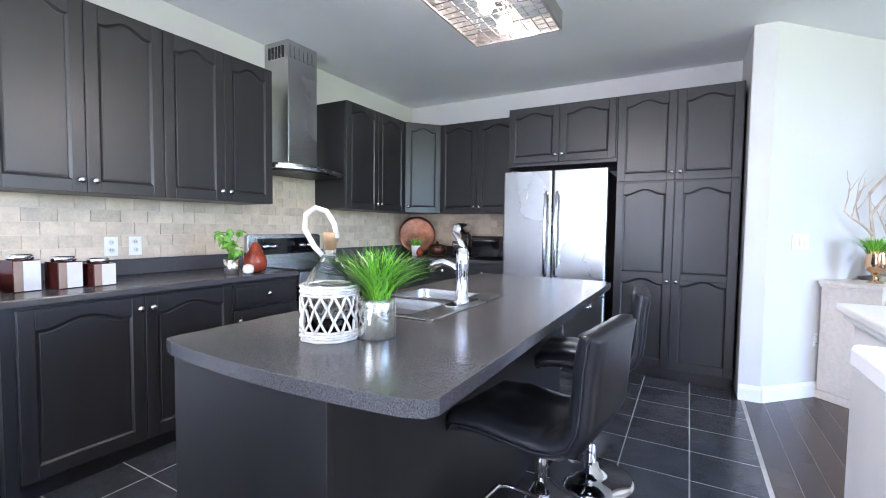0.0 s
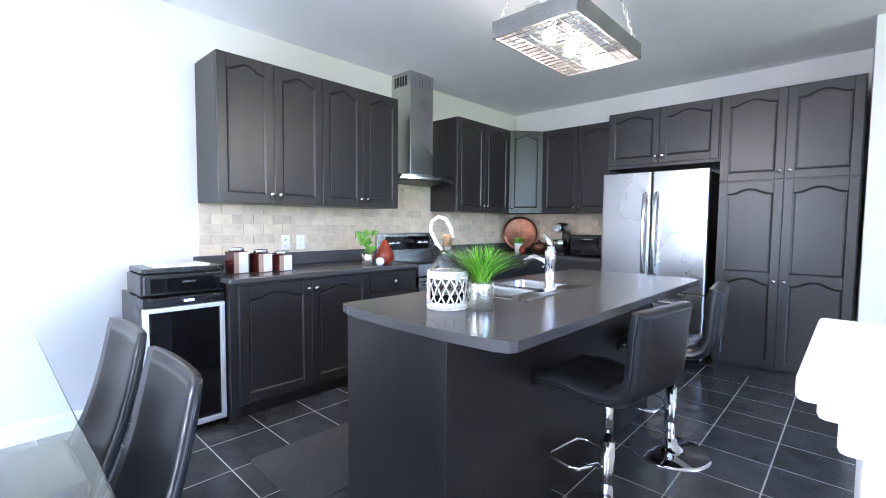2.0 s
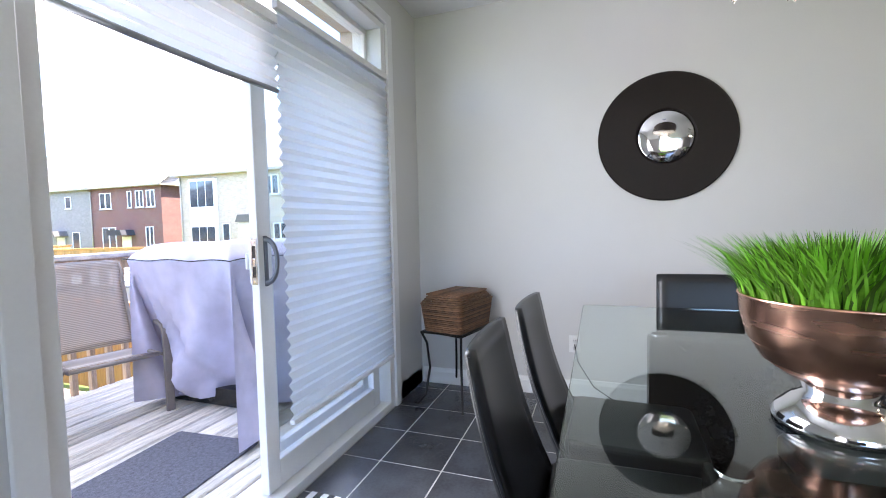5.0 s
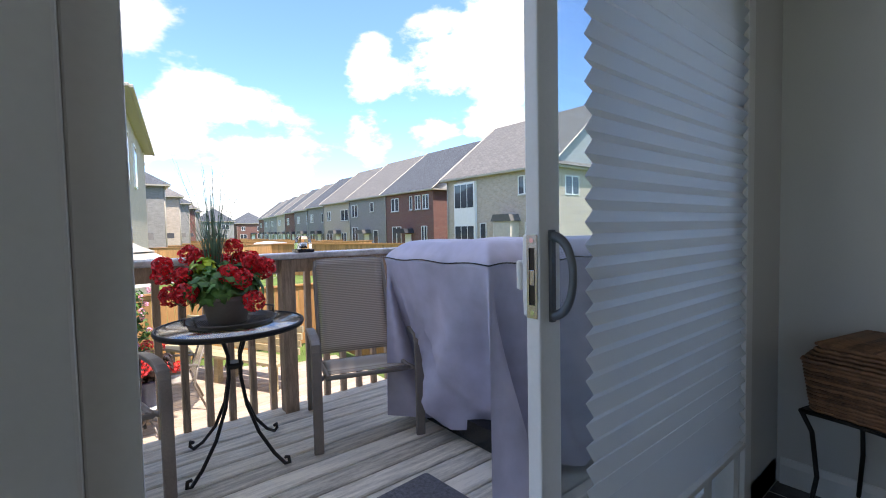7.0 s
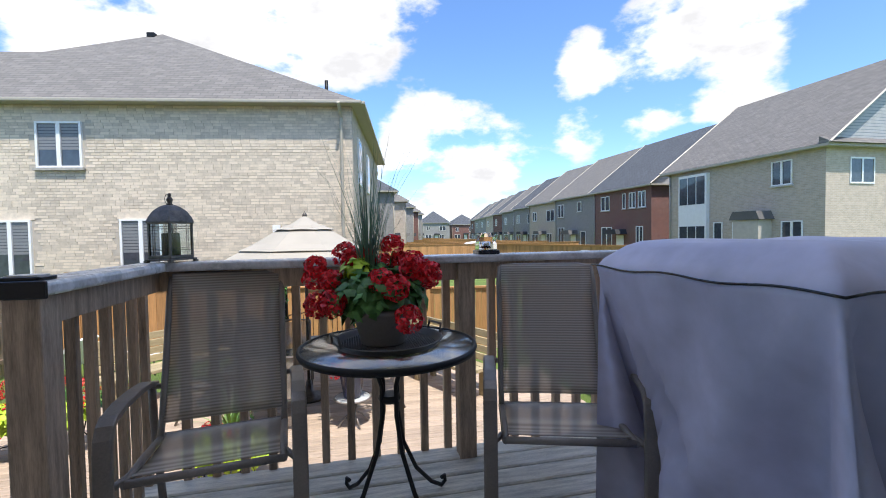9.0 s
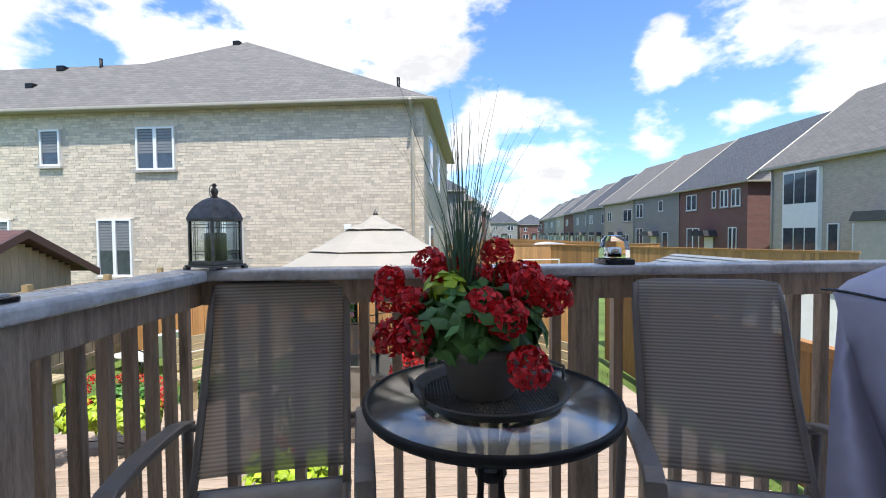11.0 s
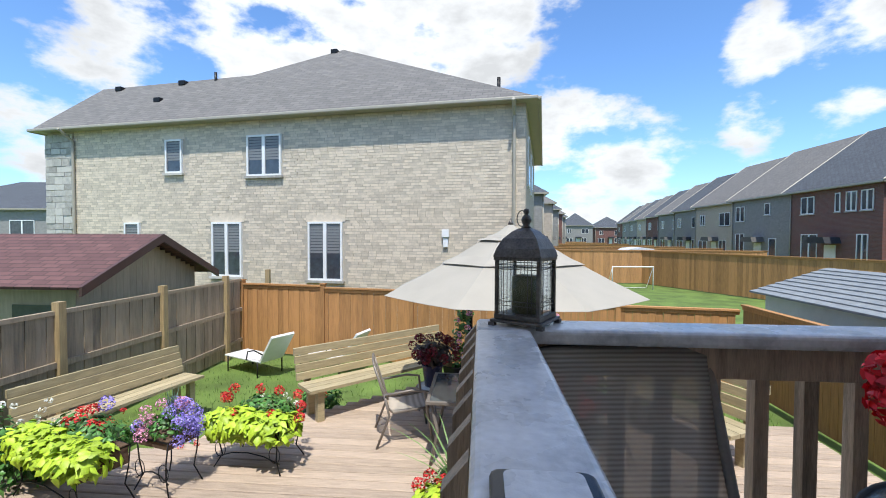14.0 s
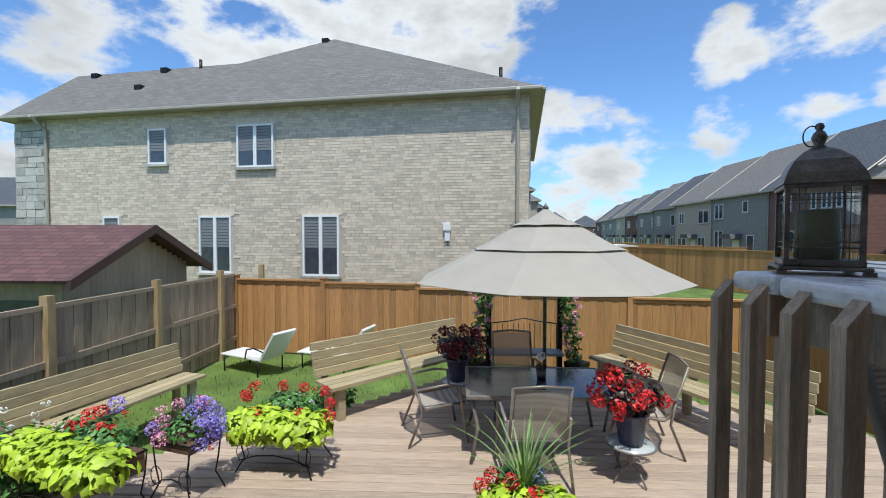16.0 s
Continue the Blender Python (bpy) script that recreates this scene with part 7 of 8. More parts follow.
def garden_table():
    t = thing("garden_table", pose(0.13, -8.15, LZ), "rectangular glass garden table with bronze metal frame", "garden table")
    L, W, H = 0.76, 0.49, 0.68
    Mb().box(-L, L, -W, -W + 0.04, H - 0.035, H).box(-L, L, W - 0.04, W, H - 0.035, H).box(-L, -L + 0.04, -W + 0.04, W - 0.04, H - 0.035, H).box(L - 0.04, L, -W + 0.04, W - 0.04, H - 0.035, H).ob("frame_rim", FRAMEM, t, bevel=0.006)
    Mb().box(-L + 0.04, L - 0.04, -W + 0.04, W - 0.04, H - 0.012, H - 0.004).ob("glass_top", mat("frosted_dark_glass", (0.07, 0.085, 0.095), 0.12, var=0.1, bump=0.05, rvar=0.03), t, "dark tinted glass top")
    for sx in (-1, 1):
        for sy in (-1, 1):
            Mb().tube([(sx * (L - 0.05), sy * (W - 0.05), H - 0.03), (sx * (L - 0.12), sy * (W - 0.1), H * 0.5), (sx * (L - 0.05), sy * (W - 0.05), 0)], 0.018, 8).ob("leg", FRAMEM, t)
    return t


garden_table()


def garden_chair(m):
    t = thing("garden_chair", m, "taupe sling garden chair on bent metal legs", "garden chair", "chairs round the garden table")
    hw = 0.25
    for nm, a, b in (("back_sling", (0, 0.20, 0.42), (0, 0.36, 0.92)), ("seat_sling", (0, -0.25, 0.43), (0, 0.18, 0.39))):
        mb = Mb()
        vs = []
        for i in range(9):
            p = Vector(a).lerp(Vector(b), i / 8)
            for j in range(5):
                q = j / 2 - 1
                vs.append((q * (hw - 0.02), p.y + 0.02 * math.sin(math.pi * i / 8) + 0.01 * (1 - q * q), p.z - (0.02 * math.sin(math.pi * i / 8) if nm == "seat_sling" else 0)))
        mb.add(vs, [(i * 5 + j, i * 5 + j + 1, i * 5 + j + 6, i * 5 + j + 5) for i in range(8) for j in range(4)], True)
        mb.ob(nm, SLINGC, t)
    for s_ in (-1, 1):
        x = s_ * hw
        Mb().tube([(x, -0.27, 0.43), (x, 0.15, 0.38), (x, 0.21, 0.44), (x, 0.365, 0.93)], 0.014, 8).ob("side_tube", FRAMEM, t)
        Mb().tube([(x * 1.15, -0.30, 0.0), (x * 1.15, -0.22, 0.45), (x * 1.15, -0.2, 0.62), (x * 1.15, -0.05, 0.64), (x * 1.15, 0.25, 0.60)], 0.015, 8).ob("arm_and_front_leg", FRAMEM, t)
        Mb().tube([(x * 1.1, 0.25, 0.60), (x * 1.1, 0.2, 0.35), (x * 1.12, 0.34, 0.0)], 0.014, 8).ob("rear_leg", FRAMEM, t)
    Mb().tube([(-hw, 0.365, 0.93), (0, 0.375, 0.95), (hw, 0.365, 0.93)], 0.014, 8).ob("top_bar", FRAMEM, t)
    Mb().tube([(-hw, -0.27, 0.43), (hw, -0.27, 0.43)], 0.013, 8).ob("front_bar", FRAMEM, t)
    return t


gc = garden_chair(pose(0.28, -7.55, LZ, 0, 0, 4))
for x, y, r in ((1.22, -8.35, -75), (0.25, -9.0, 182), (-0.95, -8.15, 85)):
    copy_thing(gc, pose(x, y, LZ, 0, 0, r))


def bench(m, L, label, leg=0.0):
    """Seat towards -y, long back at +y."""
    t = thing("garden_bench", m, label, "bench", "benches round the lower deck")
    q = leg
    for i in range(3):
        Mb().box(0, L, -0.42 + i * 0.14, -0.29 + i * 0.14, q + 0.40, q + 0.44).ob("seat_board", BENCHW, t)
    for i in range(4):
        Mb().box(0, L, 0.02 + 0.03 * i, 0.055 + 0.03 * i, q + 0.46 + i * 0.105, q + 0.555 + i * 0.105).ob("back_board", BENCHW, t)
    k = max(2, int(L / 1.3) + 1)
    for i in range(k):
        x = 0.12 + i * (L - 0.33) / (k - 1)
        Mb().box(x, x + 0.09, -0.36, -0.27, 0, q + 0.40).ob("leg", BENCHW, t)
        Mb().box(x, x + 0.09, -0.06, 0.0, 0, q + 0.40).ob("leg", BENCHW, t)
        Mb().add([(x, 0.03, 0.3 + q), (x + 0.09, 0.03, 0.3 + q), (x + 0.09, 0.07, 0.3 + q), (x, 0.07, 0.3 + q), (x, 0.16, 0.86 + q), (x + 0.09, 0.16, 0.86 + q), (x + 0.09, 0.2, 0.86 + q), (x, 0.2, 0.86 + q)], [(0, 1, 2, 3), (4, 7, 6, 5), (0, 4, 5, 1), (1, 5, 6, 2), (2, 6, 7, 3), (3, 7, 4, 0)]).ob("back_post", BENCHW, t)
    return t


bench(pose(2.72, -8.77, LZ, 0, 0, 225), 2.5, "long slatted wooden bench with sloping back")
bench(pose(-1.33, -10.2, LZ, 0, 0, 116), 2.6, "long slatted wooden bench with sloping back")
bench(pose(5.62, -7.75, GZ, 0, 0, 256), 2.2, "slatted wooden bench beside the board fence", 0.22)


# ---- things on the kitchen counters ----
def canister(x, y, h, r):
    t = thing("canister", pose(x, y, CT1, 0, 0, 10), "square dark red canister with white face and silver lid", "canister", "canisters on the worktop")
    s = 0.052
    Mb().slab(round_rect(-s, s, -s, s, 0.006, 3), 0, h).ob("body", DKRED, t, bevel=0.002)
    Mb().box(s + 0.0005, s + 0.004, -s + 0.036, s - 0.002, 0.004, h - 0.004).ob("face_plate", WHITEC, t, "white plate on one face")
    Mb().box(s + 0.0005, s + 0.004, -s + 0.002, -s + 0.034, 0.004, h - 0.004).ob("face_strip", TAUPEC, t, "taupe plate along the same face")
    Mb().lathe([(0.044, h), (0.05, h + 0.004), (0.05, h + 0.02), (0.044, h + 0.026), (0.001, h + 0.028)], 24).ob("lid", CHROME, t, "round silver lid")


DKRED = mat("dark_red_glaze", (0.055, 0.012, 0.010), 0.12, var=0.25, bump=0.02)
WHITEC = mat("white_glaze", (0.78, 0.76, 0.73), 0.18, var=0.04, bump=0.02)
TAUPEC = mat("taupe_glaze", (0.36, 0.26, 0.21), 0.2, var=0.08, bump=0.02)
SILVERP = mat("mercury_glass", (0.72, 0.68, 0.60), 0.18, 0.9, var=0.3, scale=40, bump=0.3, bscale=90)
REDCER = mat("burnt_red_ceramic", (0.30, 0.045, 0.02), 0.12, var=0.3, scale=8, bump=0.03)
HERB = mat("basil_leaf", (0.14, 0.36, 0.04), 0.4, var=0.3, bump=0.1, island=0.5)
canister(-2.17, 1.05, 0.145, 0)
canister(-2.14, 1.20, 0.13, 0)
canister(-2.12, 1.335, 0.115, 0)


def small_plants():
    t = thing("potted_basil", pose(-2.08, 2.06, CT1), "bright green basil plant in a silver ribbed pot", "potted plant")
    Mb().lathe([(0.04, 0), (0.045, 0.004), (0.05, 0.09), (0.046, 0.092), (0.04, 0.08), (0.001, 0.078)], 20).ob("pot", SILVERP, t)
    rng = random.Random(2)
    lv = Mb()
    for i in range(11):
        a, r = rng.uniform(0, 6.28), rng.uniform(0.01, 0.085)
        z = rng.uniform(0.13, 0.27)
        lv.tube([(0, 0, 0.08), (r * 0.5 * math.cos(a), r * 0.5 * math.sin(a), z * 0.7), (r * math.cos(a), r * math.sin(a), z)], 0.002, 4)
        leaf_cloud(lv, (r * math.cos(a), r * math.sin(a), z), 0.035, 0.035, 0.03, 9, 0.036, rng, 0.3, 0.6)
    lv.ob("leaves", HERB, t)
    t = thing("ceramic_pear", pose(-2.03, 2.2, CT1), "glossy burnt-red ceramic pear ornament", "ornament")
    Mb().lathe([(0.03, 0), (0.06, 0.01), (0.076, 0.05), (0.07, 0.1), (0.042, 0.15), (0.026, 0.185), (0.012, 0.20), (0.001, 0.202)], 28).ob("fruit", REDCER, t)
    Mb().tube([(0, 0, 0.198), (-0.01, 0.01, 0.225), (-0.03, 0.02, 0.235)], 0.004, 6).ob("stem", BRONZE, t)
    tagged(Mb().lathe([(0.012, 0), (0.03, 0.008), (0.036, 0.03), (0.03, 0.052), (0.012, 0.062), (0.001, 0.062)], 18).ob("white_ornament", WHITEC, m=pose(-1.975, 2.105, CT1)), "small round white ceramic ornament", "ornament")
    # jug in wicker
    t = thing("glass_jug", pose(-0.375, 1.18, 0.905), "clear glass demijohn in whitewashed wicker basket", "jug")
    Mb().lathe([(0.001, 0.004), (0.066, 0.005), (0.07, 0.02), (0.07, 0.14), (0.066, 0.165), (0.045, 0.20), (0.022, 0.225), (0.018, 0.24), (0.018, 0.27), (0.023, 0.275), (0.023, 0.282), (0.017, 0.284), (0.014, 0.24), (0.04, 0.2), (0.062, 0.163), (0.066, 0.14), (0.066, 0.022), (0.001, 0.01)], 36).ob("bottle", CLEAR, t, "clear glass bottle")
    Mb().lathe([(0.0165, 0.25), (0.0185, 0.29), (0.02, 0.30), (0.001, 0.302)], 16).ob("cork", mat("cork", (0.42, 0.25, 0.13), 0.8, var=0.2, bump=0.4), t)
    w = Mb()
    for i in range(14):
        for s_ in (-1, 1):
            a0 = 2 * math.pi * i / 14
            w.tube([((0.079 + 0.003 * math.sin(k * 1.6 + s_)) * math.cos(a0 + s_ * k * 0.10), (0.079 + 0.003 * math.sin(k * 1.6 + s_)) * math.sin(a0 + s_ * k * 0.10), 0.022 + k * 0.0155) for k in range(8)], 0.004, 5)
    w.ob("lattice", WHITEW, t, "open diagonal wicker lattice")
    for z0, n in ((0.004, 4), (0.128, 4)):
        mb = Mb()
        for k in range(n):
            mb.tube([((0.079 + 0.003 * math.sin(9 * a + k * 3.1)) * math.cos(a), (0.079 + 0.003 * math.sin(9 * a + k * 3.1)) * math.sin(a), z0 + k * 0.0075) for a in [2 * math.pi * i / 54 for i in range(54)]], 0.0045, 5, closed=True)
        mb.ob("woven_band", WHITEW, t)
    Mb().tube([(-0.022, 0, 0.235), (-0.045, 0, 0.26), (-0.072, 0, 0.31), (-0.068, 0, 0.35), (-0.04, 0, 0.37), (-0.01, 0, 0.36), (0.012, 0, 0.325), (0.02, 0, 0.285)], 0.008, 8, m=pose(0, 0, 0, 0, 0, 30)).ob("handle", WHITEW, t, "wrapped wicker loop handle")
    t = thing("grass_vase", pose(-0.265, 1.255, 0.905), "mercury glass vase with artificial green grass", "planter")
    Mb().lathe([(0.052, 0), (0.055, 0.004), (0.056, 0.10), (0.053, 0.115), (0.049, 0.112), (0.048, 0.09), (0.001, 0.085)], 28).ob("vase", SILVERP, t, "speckled silver glass")
    rng = random.Random(6)
    blades(Mb(), (0, 0, 0.09), 330, 0.20, 0.19, rng, 0.006, 0.35, 0.04).ob("grass", GRASS, t, "bright green artificial grass")
    # corner ornaments
    t = thing("copper_plate", pose(-2.28, 4.60, CT1 + 0.01, 0, 0, 40), "large hammered copper plate leaning in the corner", "plate")
    Mb().lathe([(0.001, 0.0), (0.13, 0.004), (0.19, 0.022), (0.215, 0.03), (0.213, 0.036), (0.18, 0.026), (0.001, 0.008)], 48, m=pose(0, 0, 0.212, 78)).ob("plate", mat("aged_copper", (0.22, 0.10, 0.065), 0.38, 1.0, var=0.3, scale=14, bump=0.12, bscale=60), t)
    t = thing("small_grass_pot", pose(-2.12, 4.33, CT1), "white pot with short green grass", "planter")
    Mb().lathe([(0.04, 0), (0.052, 0.11), (0.047, 0.11), (0.04, 0.09), (0.001, 0.09)], 20).ob("pot", WHITEC, t)
    grass_tuft(Mb(), (0, 0, 0.09), 0.045, 160, 0.11, random.Random(9), 0.9, 0.006).ob("grass", GRASS, t)
    t = thing("ceramic_pear", pose(-2.03, 4.27, CT1), "small glossy red ceramic pear ornament", "ornament")
    Mb().lathe([(0.015, 0), (0.032, 0.008), (0.04, 0.035), (0.03, 0.065), (0.014, 0.09), (0.001, 0.098)], 18).ob("fruit", REDCER, t)
    t = thing("copper_pot", pose(-1.93, 4.48, CT1), "dark hammered copper lidded pot", "pot")
    Mb().lathe([(0.06, 0), (0.09, 0.015), (0.105, 0.06), (0.10, 0.095), (0.095, 0.1)], 28).ob("body", DCOPPER, t)
    Mb().lathe([(0.10, 0.1), (0.085, 0.115), (0.04, 0.13), (0.012, 0.135), (0.014, 0.155), (0.001, 0.158)], 28).ob("lid", DCOPPER, t)


DCOPPER = mat("aged_copper", (0.13, 0.055, 0.035), 0.35, 0.9, var=0.3, scale=14, bump=0.3, bscale=60)
small_plants()


def small_appliances():
    t = thing("stand_mixer", pose(-1.62, 4.50, CT1), "black stand mixer with chrome bowl and head", "mixer")
    Mb().slab(round_rect(-0.085, 0.085, -0.16, 0.12, 0.05, 5), 0, 0.03).ob("base", BLACKP, t, bevel=0.008)
    Mb().box(-0.045, 0.045, 0.03, 0.11, 0.03, 0.25).ob("column", BLACKP, t, bevel=0.015)
    Mb().tube([(0, 0.12, 0.30), (0, 0.08, 0.305), (0, -0.1, 0.305), (0, -0.16, 0.30)], [0.05, 0.062, 0.058, 0.045], 16).ob("head", CHROME, t)
    Mb().lathe([(0.035, 0.03), (0.07, 0.06), (0.085, 0.12), (0.088, 0.17), (0.084, 0.17), (0.06, 0.07), (0.001, 0.045)], 24, c=(0, -0.07, 0)).ob("bowl", CHROME, t)
    t = thing("toaster_oven", pose(-1.45, 4.34, CT1), "black toaster oven with glass door", "toaster oven")
    Mb().box(0, 0.42, 0, 0.30, 0.015, 0.23).ob("body", BLACKP, t, bevel=0.008)
    d = Mb().box(0.015, 0.31, -0.012, -0.0005, 0.03, 0.21).ob("door", DARKGLASS, t)
    Mb().tube([(0.04, -0.012, 0.185), (0.04, -0.035, 0.185), (0.285, -0.035, 0.185), (0.285, -0.012, 0.185)], 0.006, 8).ob("handle", STEEL, d)
    for z in (0.07, 0.12, 0.17):
        Mb().lathe([(0.016, 0), (0.014, 0.015), (0.001, 0.016)], 14, m=pose(0.365, 0, z, 90)).ob("knob", CHROME, t)
    for x in (0.03, 0.39):
        for y in (0.03, 0.27):
            Mb().cyl((x, y, 0), (x, y, 0.016), 0.012, n=8).ob("foot", BLACKP, t)
    t = thing("printer", pose(-2.0, 0.475, 0.8205, 0, 0, 90), "black inkjet printer with paper on its lid", "printer")
    Mb().slab(round_rect(0.0, 0.46, 0.0, 0.36, 0.03, 4), 0.006, 0.125).ob("body", BLACKP, t, bevel=0.008)
    Mb().slab(round_rect(0.012, 0.448, 0.03, 0.355, 0.02, 4), 0.126, 0.158).ob("scanner_lid", BLACKP, t, bevel=0.008)
    Mb().box(0.04, 0.42, -0.004, 0.002, 0.02, 0.105).ob("front_panel", DARKGLASS, t, bevel=0.002)
    Mb().box(0.20, 0.27, -0.0065, -0.0045, 0.072, 0.084).ob("badge", NICKEL, t)
    Mb().box(0.14, 0.32, 0.004, 0.028, 0.1265, 0.132).ob("control_panel", DARKGLASS, t)
    for x in (0.05, 0.41):
        for y in (0.05, 0.31):
            Mb().cyl((x, y, 0), (x, y, 0.008), 0.012, n=8).ob("foot", BLACKP, t)
    for k in range(4):
        tagged(Mb().box(0, 0.297, 0, 0.21, 0, 0.002).ob("paper_sheet", WHITEC, m=pose(-2.06 - 0.004 * k, 0.55 + 0.006 * k, 0.979 + 0.0025 * k, 0, 0, 90 + 1.5 * k)), "loose white paper sheet on the printer", "paper", "papers on the printer")


small_appliances()


def wall_plate(m, label, kind, w=0.072, h=0.115, n=1):
    t = thing(kind, m, label, "wall plate")
    Mb().box(-w / 2, w / 2, -0.006, 0, -h / 2, h / 2).ob("plate", VINYL, t, bevel=0.002)
    for i in range(n):
        x = (i - (n - 1) / 2) * 0.046
        if kind == "light_switch":
            Mb().box(x - 0.015, x + 0.015, -0.011, -0.006, -0.032, 0.032).ob("rocker", VINYL, t, bevel=0.002)
        else:
            for z in (-0.024, 0.024):
                o = Mb().lathe([(0.016, 0), (0.016, 0.002), (0.001, 0.0021)], 16, m=pose(x, -0.006, z, 90)).ob("socket", VINYL, t)
                for sx in (-0.006, 0.006):
                    Mb().box(x + sx - 0.001, x + sx + 0.001, -0.009, -0.0082, z - 0.004, z + 0.005).ob("slot", BLACKP, o)
    return t


wall_plate(pose(WX + 0.011, 1.555, 1.085, 0, 0, 90), "white double electrical outlet on the backsplash", "power_outlet")
wall_plate(pose(WX + 0.011, 1.685, 1.085, 0, 0, 90), "white electrical outlet on the backsplash", "power_outlet")
out = wall_plate(pose(WX, -1.02, 0.36, 0, 0, 90), "white electrical outlet with black cord", "power_outlet")
Mb().tube([(0, -0.012, 0), (0.02, -0.05, -0.11), (0.12, -0.08, -0.26), (0.27, -0.12, -0.34), (0.47, -0.3, -0.352), (0.52, -0.5, -0.352)], 0.004, 6).ob("cord", BLACKP, out, "thin black power cord")
wall_plate(DIAG @ pose(0.30, -0.001, 1.15), "white three-gang light switch on the angled wall", "light_switch", 0.165, 0.115, 3)
wall_plate(DIAG @ pose(0.50, -0.001, 0.42), "white blank wall plate near the console", "power_outlet", 0.04, 0.1)


def console():
    WHITEWOOD = mat("whitewashed_wood", (0.66, 0.60, 0.54), 0.55, var=0.06, scale=6, bump=0.25, bscale=50, stretch=(1, 6, 6))
    t = thing("console_cabinet", DIAG @ pose(0.48, -0.40, 0), "whitewashed wooden console cabinet with moulded top", "console")
    Mb().box(0.03, 1.27, 0.02, 0.38, 0.06, 0.82).ob("body", WHITEWOOD, t, bevel=0.004)
    Mb().box(0.015, 1.285, 0.01, 0.385, 0.82, 0.84).ob("moulding", WHITEWOOD, t, bevel=0.006)
    Mb().box(0.0, 1.3, 0.0, 0.39, 0.84, 0.87).ob("top", WHITEWOOD, t, bevel=0.008)
    Mb().box(0.02, 1.28, 0.01, 0.385, 0, 0.06).ob("plinth", WHITEWOOD, t, bevel=0.004)
    for i in range(3):
        d = Mb().box(0.06 + i * 0.40, 0.42 + i * 0.40, 0.004, 0.019, 0.1, 0.78).ob("door", WHITEWOOD, t, bevel=0.003)
        Mb().box(0.11 + i * 0.40, 0.37 + i * 0.40, -0.004, 0.0035, 0.16, 0.72).ob("raised_panel", WHITEWOOD, d, bevel=0.004)
    Mb().box(0.02, 0.0295, 0.07, 0.33, 0.14, 0.76).ob("side_panel", WHITEWOOD, t, bevel=0.003)
    top = DIAG @ pose(0.48, -0.40, 0.871)
    t = thing("goblet_planter", top @ pose(0.22, 0.17, 0), "gold goblet vase with short green grass", "planter")
    GOLD = mat("rose_gold", (0.72, 0.46, 0.28), 0.15, 1.0, var=0.06, bump=0.0)
    Mb().lathe([(0.045, 0), (0.045, 0.006), (0.012, 0.015), (0.01, 0.05), (0.02, 0.065), (0.052, 0.09), (0.062, 0.14), (0.055, 0.20), (0.06, 0.235), (0.056, 0.235), (0.05, 0.2), (0.001, 0.19)], 28).ob("goblet", GOLD, t)
    grass_tuft(Mb(), (0, 0, 0.2), 0.055, 330, 0.13, random.Random(12), 1.1, 0.006).ob("grass", GRASS, t)
    st = Mb()
    rng = random.Random(5)
    for i in range(16):
        st.ball((rng.uniform(-0.06, 0.06), rng.uniform(-0.05, 0.05), 0.04 + 0.012 * i), 0.05 - 0.0015 * i, 7, 0.8)
    st.lathe([(0.10, 0), (0.10, 0.02), (0.08, 0.04), (0.001, 0.04)], 20)
    tagged(st.ob("statuette", mat("weathered_plaster", (0.55, 0.53, 0.44), 0.8, var=0.2, scale=20, bump=0.6), m=top @ pose(0.47, 0.2, 0)), "weathered pale plaster statuette on the console", "statuette")
    # bare branch
    b = thing("decorative_branch", top @ pose(0.44, 0.30, 0), "tall bare driftwood branch in a small base", "branch")
    tw = Mb()

    def grow(p, d, L, r, lev):
        pts, rs = [p], [r]
        q, dd = Vector(p), Vector(d).normalized()
        for k in range(4):
            dd = (dd + Vector((rng.uniform(-0.25, 0.25), rng.uniform(-0.12, 0.12), rng.uniform(-0.1, 0.2)))).normalized()
            q = q + dd * L / 4
            pts.append(tuple(q))
            rs.append(r * (1 - 0.17 * (k + 1)))
            if lev < 3 and k > 0:
                sd = (dd + Vector((rng.choice((-1, 1)) * rng.uniform(0.5, 1.1), rng.uniform(-0.4, 0.2), rng.uniform(0.0, 0.5)))).normalized()
                grow(tuple(q), sd, L * rng.uniform(0.5, 0.7), r * 0.55, lev + 1)
        tw.tube(pts, rs, 6)
    grow((0, 0, 0.02), (-0.05, -0.05, 1), 0.62, 0.022, 0)
    grow((0.06, 0, 0.02), (0.25, -0.1, 1), 0.5, 0.016, 1)
    tw.ob("twigs", mat("bleached_wood", (0.55, 0.45, 0.37), 0.8, var=0.2, scale=12, bump=0.4), b)
    Mb().lathe([(0.09, 0), (0.09, 0.02), (0.03, 0.035), (0.001, 0.036)], 18).ob("foot", BRONZE, b)
    t = thing("picture_frame", DIAG @ pose(1.22, -0.003, 1.05), "black framed picture with white mount on the wall", "picture")
    Mb().box(0, 0.6, -0.03, 0, 0, 0.05).box(0, 0.6, -0.03, 0, 0.73, 0.78).box(0, 0.05, -0.03, 0, 0.05, 0.73).box(0.55, 0.6, -0.03, 0, 0.05, 0.73).ob("frame_moulding", BLACKP, t, bevel=0.004)
    Mb().box(0.05, 0.55, -0.012, -0.008, 0.05, 0.73).ob("mount", WHITEC, t)
    Mb().box(0.15, 0.45, -0.0145, -0.0125, 0.2, 0.58).ob("print", TAUPEC, t)


